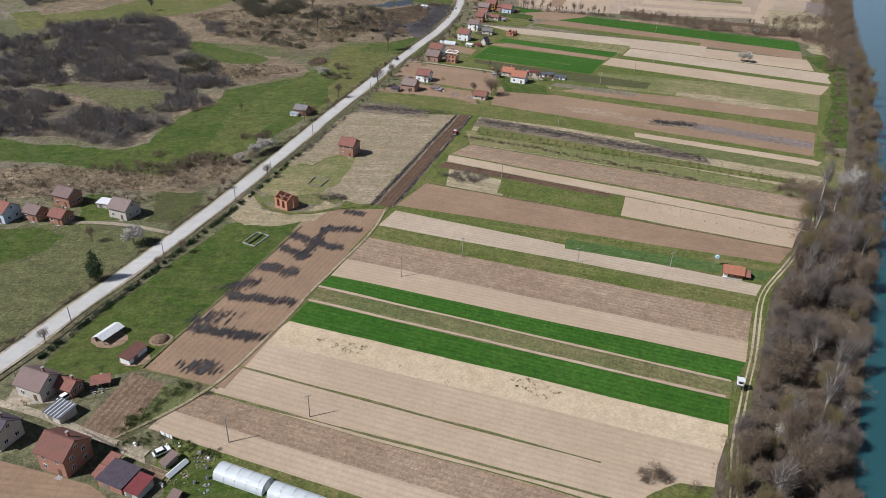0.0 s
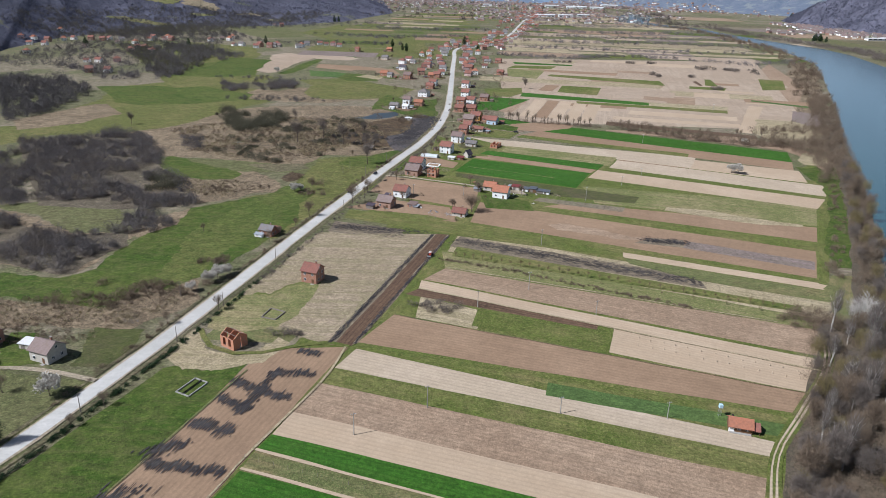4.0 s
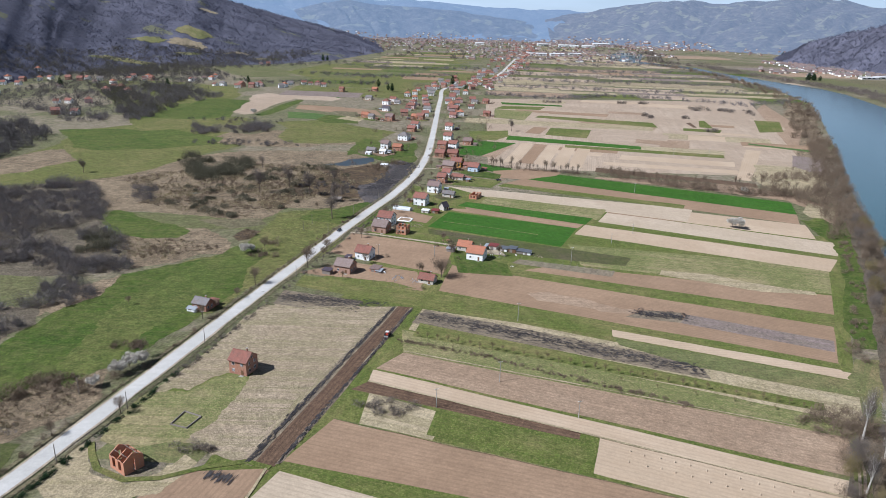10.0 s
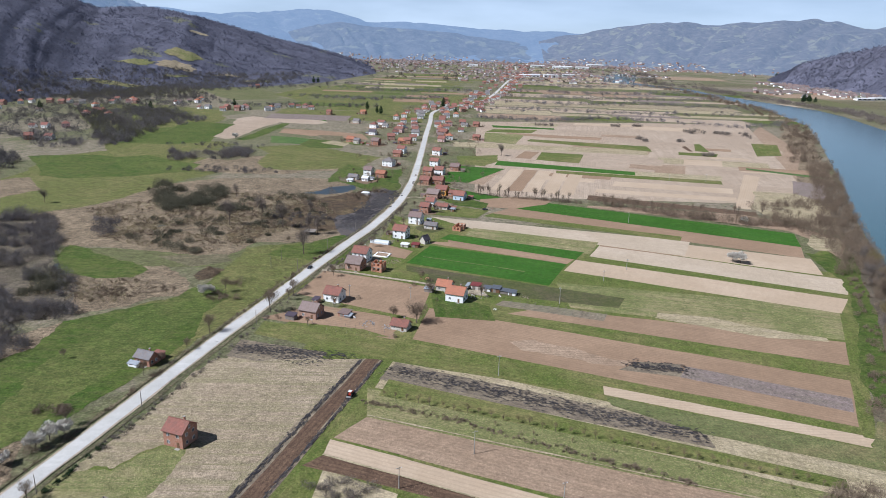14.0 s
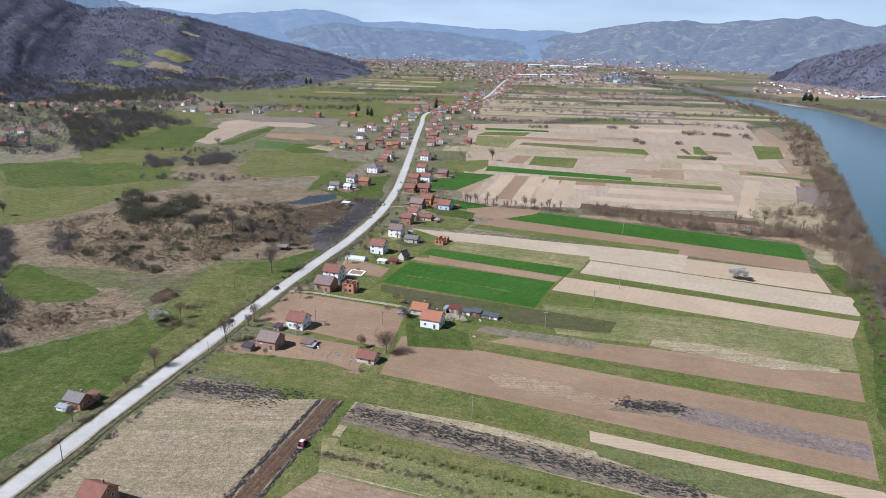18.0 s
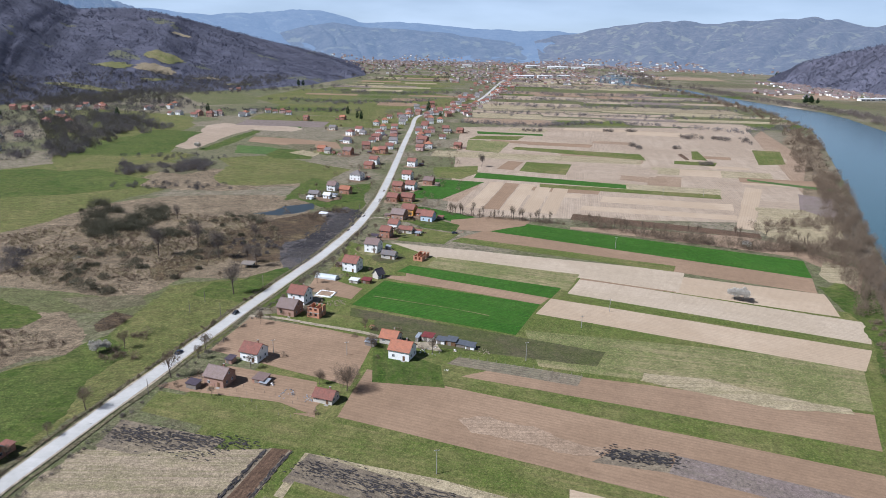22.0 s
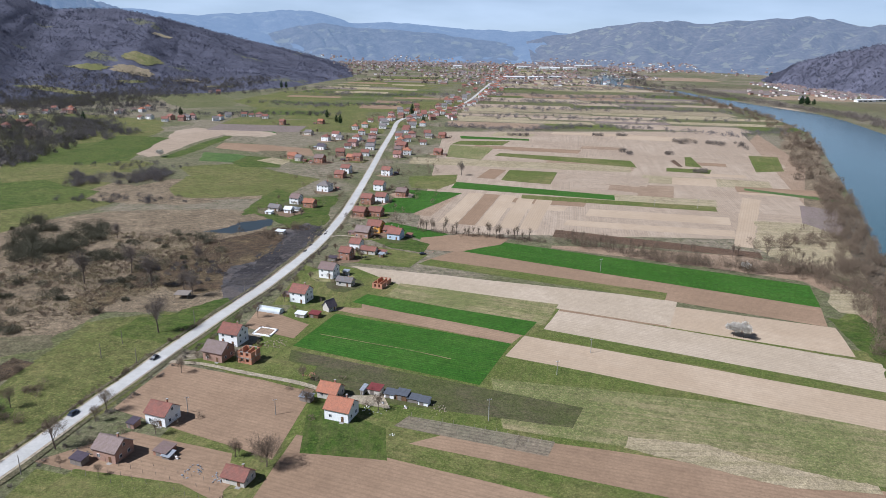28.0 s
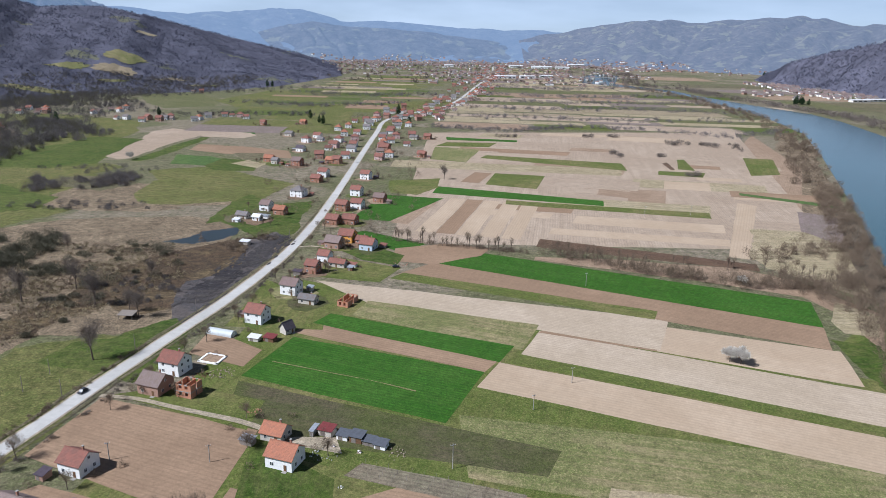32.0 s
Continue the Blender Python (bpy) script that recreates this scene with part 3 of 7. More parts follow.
region("scrubburnt", [(-87, 631), (-75, 671), (-56, 695), (-27, 722), (-4, 723), (-19, 663), (-45, 624), (-64, 598), (-84, 583), (-81, 558), (-96, 557), (-106, 576)])
region("scrubburnt", [(-88, 640), (-48, 662), (-16, 652), (-25, 600), (-50, 584), (-64, 598)])
region("ash", [(-35, 596), (-39, 633), (-21, 647), (-18, 674), (-25, 716), (-11, 737), (-1, 724), (-4, 685), (-11, 608), (-24, 565), (-32, 578)])
region("meadow", [(-47, 558), (-36, 574), (-30, 581), (-17, 565), (-14, 536), (-21, 517), (-69, 535), (-58, 555)])
region("water", [(-78, 709), (-67, 720), (-64, 735), (-40, 743), (-37, 725), (-46, 711), (-59, 705)])
region("water", [(-185, 502), (-186, 512), (-179, 513), (-174, 501), (-179, 498)])
region("water", [(-160, 594), (-157, 605), (-152, 598), (-156, 591)])
region("meadow", [(-195, 546), (-181, 540), (-173, 530), (-141, 514), (-129, 501), (-131, 487), (-151, 484), (-174, 495), (-186, 510)])
region("scrubland", [(-218, 297), (-166, 299), (-134, 298), (-131, 312), (-125, 334), (-104, 338), (-92, 305), (-111, 274), (-124, 278), (-145, 280), (-157, 270), (-199, 265)])
region("meadow", [(-244, 338), (-204, 327), (-162, 322), (-151, 336), (-145, 376), (-137, 425), (-101, 454), (-81, 443), (-70, 412), (-96, 329), (-118, 320), (-121, 313), (-130, 294), (-153, 300), (-180, 303), (-225, 307)])
region("olive", [(-252, 421), (-227, 432), (-188, 431), (-166, 410), (-163, 384), (-187, 380), (-216, 408), (-232, 408)])
region("scrubland", [(-155, 380), (-153, 400), (-142, 418), (-137, 425), (-135, 397), (-145, 376)])
region("scrubland", [(-267, 388), (-248, 412), (-214, 404), (-187, 380), (-149, 380), (-153, 340), (-161, 326), (-197, 336), (-239, 340)])
region("olive", [(-178, 237), (-142, 247), (-106, 240), (-110, 198), (-123, 172), (-136, 165)])
region("meadow", [(-178, 237), (-159, 241), (-141, 235), (-148, 220), (-162, 209)])
region("meadow", [(-152, 269), (-142, 273), (-130, 253), (-141, 244)])
region("violetgrass", [(-121, 251), (-122, 278), (-104, 276), (-105, 262), (-109, 249)])
region("litter", [(-326, 582), (-282, 599), (-272, 623), (-241, 613), (-214, 568), (-199, 542), (-188, 510), (-194, 490), (-151, 466), (-141, 442), (-143, 426), (-175, 420), (-225, 425)])
region("litter", [(-282, 402), (-249, 414), (-218, 391), (-186, 376), (-156, 382), (-147, 366), (-155, 345), (-160, 326), (-177, 329), (-198, 338), (-240, 332)])
region("olive", [(-520, 1806), (-502, 1941), (-414, 1846), (-304, 1689), (-294, 1575), (-366, 1521), (-431, 1615)])
region("pasture", [(-325, 1684), (-273, 1963), (20, 1948), (146, 1754), (117, 1482), (-20, 1505), (-140, 1522), (-249, 1562)])
region("pasture", [(-609, 1366), (-535, 1418), (-443, 1392), (-333, 1334), (-290, 1185), (-304, 1133), (-330, 1077), (-348, 942)])
region("meadowdull", [(-348, 942), (-354, 1074), (-304, 1168), (-256, 1116), (-243, 982), (-294, 962), (-274, 869), (-295, 856)])
region("meadow", [(-114, 155), (-114, 165), (-108, 190), (-95, 226), (-86, 250), (-57, 262), (-63, 232), (-73, 200), (-81, 176), (-86, 160), (-100, 155)], 0.8)
region("grass", [(50, 122), (58, 125), (69, 122), (67, 112), (46, 110)])
region("drygrass", [(-88, 258), (-88, 275), (-85, 279), (-75, 265), (-63, 261), (-57, 266), (-51, 274), (-46, 270), (-54, 258), (-64, 252), (-78, 249)])
region("grassdry", [(-64, 309), (-54, 324), (-47, 330), (-44, 314), (-53, 279), (-70, 277), (-83, 280), (-84, 297), (-76, 309)])
region("stubblegreen", [(-54, 280), (-33, 270), (4, 393), (-21, 391), (-55, 391), (-75, 311), (-64, 310), (-55, 325), (-46, 332), (-44, 312)])
region("rough", [(70, 413), (83, 415), (101, 407), (119, 395), (116, 391), (97, 397), (75, 404)])
region("meadow", [(286, 560), (312, 566), (300, 524), (262, 454), (239, 409), (224, 379), (215, 379), (231, 415), (249, 453), (272, 501)])

region("plainsoil", [(-256, 1029), (-232, 1008), (-223, 1016), (-219, 1092), (-204, 1196), (-213, 1236), (-263, 1262), (-277, 1222), (-263, 1135)], 3.0)
region("plainsoil", [(-234, 1246), (-190, 1246), (-146, 1227), (-131, 1205), (-142, 1176), (-197, 1185), (-214, 1206)], 3.0)
region("darkgrass", [(-219, 1254), (-227, 1293), (-214, 1338), (-140, 1326), (-126, 1267), (-146, 1227)], 3.0)
region("meadow", [(-217, 1005), (-210, 1088), (-199, 1180), (-185, 1181), (-192, 1077), (-198, 1015), (-206, 999)], 3.0)
region("brown", [(-180, 1078), (-182, 1120), (-127, 1111), (-68, 1081), (-54, 1033), (-105, 1044)], 3.0)
region("drydark", [(-126, 1062), (-91, 1062), (-78, 1019), (-106, 1020)], 3.0)
region("darkgrass", [(-171, 988), (-182, 1044), (-142, 1036), (-126, 1022), (-132, 981)], 3.0)
region("meadow", [(-132, 981), (-127, 1026), (-85, 1007), (-76, 956), (-118, 955)], 3.0)
region("drygrass", [(-111, 997), (-100, 1017), (-71, 997), (-78, 972)], 3.0)
region("pasture", [(-151, 845), (-156, 904), (-103, 908), (-62, 894), (-52, 869), (-63, 828), (-101, 810), (-134, 812)], 3.0)
region("meadowdull", [(-290, 866), (-276, 878), (-247, 850), (-204, 834), (-202, 797), (-236, 785), (-268, 793), (-299, 846)], 3.0)
region("meadow", [(-345, 1004), (-327, 1063), (-335, 1158), (-305, 1172), (-261, 1151), (-254, 1045), (-248, 999), (-279, 961), (-319, 971)], 3.0)
region("pasture", [(-361, 954), (-329, 956), (-276, 955), (-238, 989), (-206, 967), (-223, 924), (-254, 896), (-276, 878), (-295, 866), (-305, 858)], 3.0)
region("drydark", [(-249, 896), (-232, 918), (-182, 916), (-166, 886), (-184, 854), (-222, 872)], 3.0)
region("scrubland", [(-205, 803), (-203, 829), (-167, 836), (-125, 813), (-93, 798), (-117, 789), (-161, 786)], 3.0)
region("olive", [(-504, 1768), (-524, 1890), (-450, 1841), (-349, 1729), (-316, 1554), (-363, 1525), (-425, 1613)], 3.0)
region("pasture", [(-330, 1198), (-364, 1324), (-349, 1341), (-297, 1232), (-291, 1174)], 3.0)
region("scrubland", [(-436, 1130), (-479, 1220), (-470, 1240), (-418, 1170), (-402, 1119)], 3.0)
region("pasture", [(-547, 1319), (-574, 1395), (-499, 1390), (-437, 1392), (-421, 1316), (-461, 1261), (-497, 1270)], 3.0)
region("drygrass", [(148, 452), (174, 447), (197, 434), (221, 425), (220, 421), (192, 424), (161, 437), (144, 445)], 2.0)
region("meadow", [(-65, 124), (-60, 127), (-53, 124), (-45, 121), (-38, 118), (-36, 116), (-63, 115)], 1.0)
region("rough", [(160, 686), (211, 682), (281, 667), (304, 648), (325, 594), (297, 550), (301, 597), (296, 620), (259, 638), (205, 662), (159, 680)], 1.0)
region("tan", [(103, 373), (188, 340), (187, 332), (102, 366)], 0.5)
region("weedgrass", [(102, 365), (187, 331), (184, 318), (131, 339), (103, 358)], 0.6)
region("drygrass", [(331, 761), (366, 755), (379, 698), (370, 661), (338, 611), (316, 638), (299, 668), (301, 694)], 3.0)
region("meadowdull", [(-122, 400), (-109, 441), (-87, 482), (-71, 466), (-91, 389), (-100, 333), (-106, 311), (-118, 323)], 6.0)
region("drygrass", [(310, 613), (322, 594), (305, 566), (291, 571), (292, 586)], 1.0)
region("meadow", [(280, 564), (299, 556), (278, 521), (275, 526)], 2.0)
region("grass", [(58, 919), (105, 933), (103, 891), (85, 860), (61, 865)], 2.0)
region("brown", [(72, 701), (105, 712), (134, 703), (126, 687), (97, 669), (71, 674)], 1.0)
region("meadow", [(32, 701), (49, 712), (78, 686), (74, 666), (53, 676)], 1.0)

def ribbon(name, pts, width, mat, z, label, category, step=6.0, wob=0.0, kind="structure"):
    """A band of even or changing width along a smooth line."""
    P = [Vector(p) for p in pts]
    line = []
    for i in range(len(P) - 1):
        p0, p1, p2, p3 = P[max(i - 1, 0)], P[i], P[i + 1], P[min(i + 2, len(P) - 1)]
        n = max(1, int((p2 - p1).length / step))
        for k in range(n):
            t = k / n
            line.append(0.5 * ((2 * p1) + (p2 - p0) * t + (2 * p0 - 5 * p1 + 4 * p2 - p3) * t * t + (3 * p1 - p0 - 3 * p2 + p3) * t ** 3))
    line.append(P[-1])
    g = Geo()
    for i, p in enumerate(line):
        d = (line[min(i + 1, len(line) - 1)] - line[max(i - 1, 0)]).normalized()
        s = Vector((-d.y, d.x))
        w = width / 2 + wob * noise.noise(Vector((p.x * 0.05, p.y * 0.05, 1)))
        w2 = width / 2 + wob * noise.noise(Vector((p.x * 0.05, p.y * 0.05, 9)))
        for q in (p + s * w, p - s * w2):
            g.v.append((q.x, q.y, z))
    g.f = [(2 * i, 2 * i + 1, 2 * i + 3, 2 * i + 2) for i in range(len(line) - 1)]
    return tagged(g.obj(name, mat), label, category, kind=kind), line


ROAD = [(-183, -39), (-153.5, 64.7), (-125.2, 163.6), (-95.7, 262.5), (-67.3, 381.6), (-41.2, 488.5), (-24, 555.5), (-9.2, 610.3), (4, 680), (10.5, 745), (14, 820), (17, 960), (19, 1080), (23, 1250), (27, 1390), (60, 1500), (140, 1690), (222, 2180), (336, 2950), (400, 3600)]
SHOULDER, _ = ribbon("road_shoulder", ROAD, 7.7, GRAVEL, 0.27, "gravel verge of the road", "verge", wob=0.8)
road, ROADLINE = ribbon("road", ROAD, 5.9, ROADM, 0.3, "pale sun-bleached asphalt country road", "road", wob=0.25)
ribbon("track", [(60, 98), (69.9, 120.7), (78.9, 143.5), (96.5, 178.5), (111, 209.5), (129, 232), (152, 262), (160, 278)], 4.2, LAND["grass"], 0.262, "grassy edge of the dirt track", "track", wob=0.8)
for off in (-0.8, 0.8):
    ribbon("track", [(60 + off, 98), (69.9 + off, 120.7), (78.9 + off, 143.5), (96.5 + off, 178.5), (111 + off, 209.5), (129 + off, 232), (152 + off, 262), (160 + off, 278)], 0.65, LAND["pale"], 0.28, "wheel rut of the dirt track beside the trees", "track", wob=0.3)

RIVER_W = [(40, 0), (99, 122), (121, 161), (161, 230), (215, 330), (290, 480), (379, 683), (440, 810), (567, 1093), (656, 1302), (698, 1489), (719, 1630), (725, 1804), (735, 2023), (715, 2180), (572, 2465), (640, 2800), (720, 2980)]
RIVER_E = [(190, -40), (250, 80), (275, 130), (320, 200), (380, 310), (455, 480), (545, 683), (610, 810), (735, 1093), (776, 1302), (824, 1500), (834, 1617), (795, 1804), (765, 2040), (761, 2190), (666, 2437), (804, 2920), (790, 3060)]
g = Geo()
for (ax, ay), (bx, by) in zip(RIVER_W, RIVER_E):
    for k in range(5):
        g.v.append((ax + (bx - ax) * k / 4, ay + (by - ay) * k / 4, 0.26))
for i in range(len(RIVER_W) - 1):
    for k in range(4):
        q = i * 5 + k
        g.f.append((q, q + 1, q + 6, q + 5))
tagged(g.obj("water", WATER), "wide blue-green river", "river", kind="structure")


# ---- hills ----
def hill(name, ridge, foot, back, mat, label, seed, bumps=12.0, nx=110, ny=34, folds=12.0, cut=0.3):
    """A slope from a foot line up to a ridge line and down behind it. Returns the height at (u, v)."""
    def along(line, u):
        s = u * (len(line) - 1)
        i = min(int(s), len(line) - 2)
        f = s - i
        return [x + (y - x) * f for x, y in zip(line[i], line[i + 1])]

    def at(u, v):
        r, f = along(ridge, u), along(foot, u)
        if v <= 1:
            x, y = f[0] + (r[0] - f[0]) * v, f[1] + (r[1] - f[1]) * v
            z = r[2] * (v * v * (3 - 2 * v) * 0.5 + v * 0.5)
        else:
            w = (v - 1) / 0.35
            x, y = r[0] + back[0] * w, r[1] + back[1] * w
            z = r[2] * (1 - w * w)
        env = min(1, 4 * v) * (1.0 if v < 0.8 else max(0.3, 1 - 5 * (v - 0.8)))
        p = Vector((x * 0.0035, y * 0.0035, seed))
        q = Vector((u * folds + 0.6 * noise.noise(Vector((u * 9, v * 3, seed))), v * 1.4, seed * 3.7))
        gully = abs(noise.noise(q)) + 0.5 * abs(noise.noise(q * 2.3))
        z -= r[2] * cut * max(0.0, 0.42 - gully) * 4 * v * max(0.0, 1.12 - v)
        z += env * bumps * (noise.noise(p) + 0.6 * noise.noise(p * 2.3) + 0.35 * noise.noise(p * 6))
        return x, y, max(z, -2.0) - (1.5 if v == 0 else 0)
    g = Geo()
    for i in range(nx + 1):
        for j in range(ny + 1):
            g.v.append(at(i / nx, j / ny * 1.35))
    for i in range(nx):
        for j in range(ny):
            k = i * (ny + 1) + j
            g.f.append((k, k + 1, k + ny + 2, k + ny + 1))
    ob = g.obj(name, mat)
    for p in ob.data.polygons:
        p.use_smooth = True
    tagged(ob, label, "hill", kind="structure")
    return at


def forest(name, c1, c2, clear, haze_glow=None, big=0.006, lim=0.56, fine=0.12, relief=5.0):
    """Leafless woods seen from far: crown grain, darker stands, pale clearings, haze as emission."""
    m, nd, ln, b = material(name, 1.0)
    v = coords(nd, ln, (1, 1, 1))
    n = noise_tex(nd, ln, v, fine, 9, 0.8)
    col = mix(nd, ln, ramp(nd, ln, n, 0.42, 0.62), c1, c2)
    grove = ramp(nd, ln, noise_tex(nd, ln, v, 0.028, 7, 0.75), 0.4, 0.62)
    col = speckle(nd, ln, col, grove, 0.86, 1.14)
    stand = ramp(nd, ln, noise_tex(nd, ln, v, big * 1.7, 6, 0.6), 0.42, 0.6)
    col = mix(nd, ln, scaled(nd, ln, stand, 0.55), col, tuple(x * 0.55 for x in c1))
    cl = ramp(nd, ln, noise_tex(nd, ln, v, big, 7, 0.62), lim, lim + 0.02)
    col = mix(nd, ln, scaled(nd, ln, cl, 0.8), col, clear)
    ln.new(col, b.inputs["Base Color"])
    # even emission imitates air haze; the woods themselves give no light
    if haze_glow:
        b.inputs["Emission Color"].default_value = (*haze_glow, 1)
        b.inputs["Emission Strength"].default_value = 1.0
    bump(nd, ln, b, n, 1.0, relief)
    return m


# near slopes: blue of distance haze is painted into the base colour
HAZEDWOOD = forest("hazed_woods", (0.092, 0.093, 0.128), (0.118, 0.116, 0.15), (0.15, 0.15, 0.085), lim=0.63, relief=2.2)
# the three far woods get their blue from emitted haze
FARWOOD = forest("far_woods_hazed", (0.06, 0.055, 0.055), (0.12, 0.1, 0.085), (0.15, 0.14, 0.09), haze_glow=(0.098, 0.135, 0.195), big=0.014, lim=0.57, fine=0.05, relief=14)
MIDWOOD = forest("mid_woods_hazed", (0.055, 0.052, 0.055), (0.1, 0.09, 0.08), (0.13, 0.125, 0.085), haze_glow=(0.105, 0.155, 0.23), big=0.012, lim=0.58, fine=0.05, relief=14)
FARHAZE = forest("distant_woods_hazed", (0.04, 0.04, 0.045), (0.07, 0.065, 0.06), (0.09, 0.09, 0.07), haze_glow=(0.15, 0.22, 0.325), big=0.008, lim=0.6, fine=0.04, relief=12)
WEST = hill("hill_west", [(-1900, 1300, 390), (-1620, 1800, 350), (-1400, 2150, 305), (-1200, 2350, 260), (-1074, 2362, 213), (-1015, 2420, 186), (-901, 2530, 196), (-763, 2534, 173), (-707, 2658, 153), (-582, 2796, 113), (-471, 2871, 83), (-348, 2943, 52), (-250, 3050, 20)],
     [(-520, 500), (-560, 800), (-640, 1000), (-700, 1200), (-720, 1400), (-690, 1550), (-640, 1720), (-560, 1790), (-490, 1800), (-390, 1890), (-280, 2080), (-180, 2600)], (-250, 60), HAZEDWOOD, "wooded hillside in bare spring trees, tinted with haze blue", 1, 12, 190, 60, 14.0, 0.05)
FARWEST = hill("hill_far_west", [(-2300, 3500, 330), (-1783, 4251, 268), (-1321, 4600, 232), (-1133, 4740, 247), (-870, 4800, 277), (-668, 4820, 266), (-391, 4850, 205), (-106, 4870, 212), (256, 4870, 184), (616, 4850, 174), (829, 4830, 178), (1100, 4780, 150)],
     [(-1500, 3000), (-1000, 3500), (-700, 3800), (-500, 3900), (-350, 3950), (-250, 4000), (-50, 4000), (100, 4000), (300, 4000), (550, 4000), (800, 4000), (1000, 4000)], (-60, 120), FARHAZE, "distant wooded mountains glowing with painted blue haze", 2, 16)
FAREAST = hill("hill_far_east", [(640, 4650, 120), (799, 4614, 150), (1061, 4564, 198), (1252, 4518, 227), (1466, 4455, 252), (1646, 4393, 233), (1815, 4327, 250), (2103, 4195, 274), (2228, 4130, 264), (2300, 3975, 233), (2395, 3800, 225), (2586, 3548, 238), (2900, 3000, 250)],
     [(600, 3900), (700, 3850), (850, 3800), (950, 3700), (1050, 3600), (1150, 3500), (1250, 3450), (1350, 3350), (1450, 3250), (1500, 3100), (1550, 2950), (1600, 2800), (1700, 2500)], (120, 180), FARWOOD, "far wooded hills with pale clearings and painted haze beyond the town", 3, 22)
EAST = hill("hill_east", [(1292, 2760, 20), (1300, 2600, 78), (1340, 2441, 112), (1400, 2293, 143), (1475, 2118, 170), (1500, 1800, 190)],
     [(1260, 2800), (1225, 2650), (1215, 2450), (1230, 2300), (1250, 2000), (1270, 1700)], (250, 80), HAZEDWOOD, "wooded slope across the river", 4)
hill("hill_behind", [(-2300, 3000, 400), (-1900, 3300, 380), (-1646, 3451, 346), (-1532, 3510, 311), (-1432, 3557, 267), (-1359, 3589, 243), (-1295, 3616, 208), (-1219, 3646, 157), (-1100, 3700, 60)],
     [(-1700, 2500), (-1400, 2800), (-1200, 2950), (-1120, 3020), (-1060, 3080), (-1000, 3120), (-960, 3160), (-900, 3220), (-850, 3300)], (-150, 150), MIDWOOD, "wooded ridge in painted blue haze behind the near hill", 9, 12)
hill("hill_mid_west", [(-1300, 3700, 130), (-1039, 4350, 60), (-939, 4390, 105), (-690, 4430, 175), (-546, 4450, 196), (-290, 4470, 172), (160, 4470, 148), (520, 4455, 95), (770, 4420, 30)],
     [(-900, 3200), (-600, 3700), (-480, 3850), (-400, 3900), (-300, 3950), (-200, 3950), (100, 3950), (400, 4000), (650, 4050)], (-60, 200), MIDWOOD, "wooded ridge in painted blue haze behind the far town", 6, 18)


# ---- houses ----
YAW = -20.0


def window(parent, x, y, z, w, h, ry):
    """A window on a wall: white frame with a dark pane a little proud."""
    g = Geo().box(0, 0, 0, w, 0.08, h)
    fr = g.obj("window", WHITE, parent, matrix=pose(x, y, z, 0, 0, ry))
    g = Geo().box(-w * 0.235, 0, 0.08, w * 0.38, 0.1, h - 0.16).box(w * 0.235, 0, 0.08, w * 0.38, 0.1, h - 0.16)
    g.obj("pane", GLASS, fr)


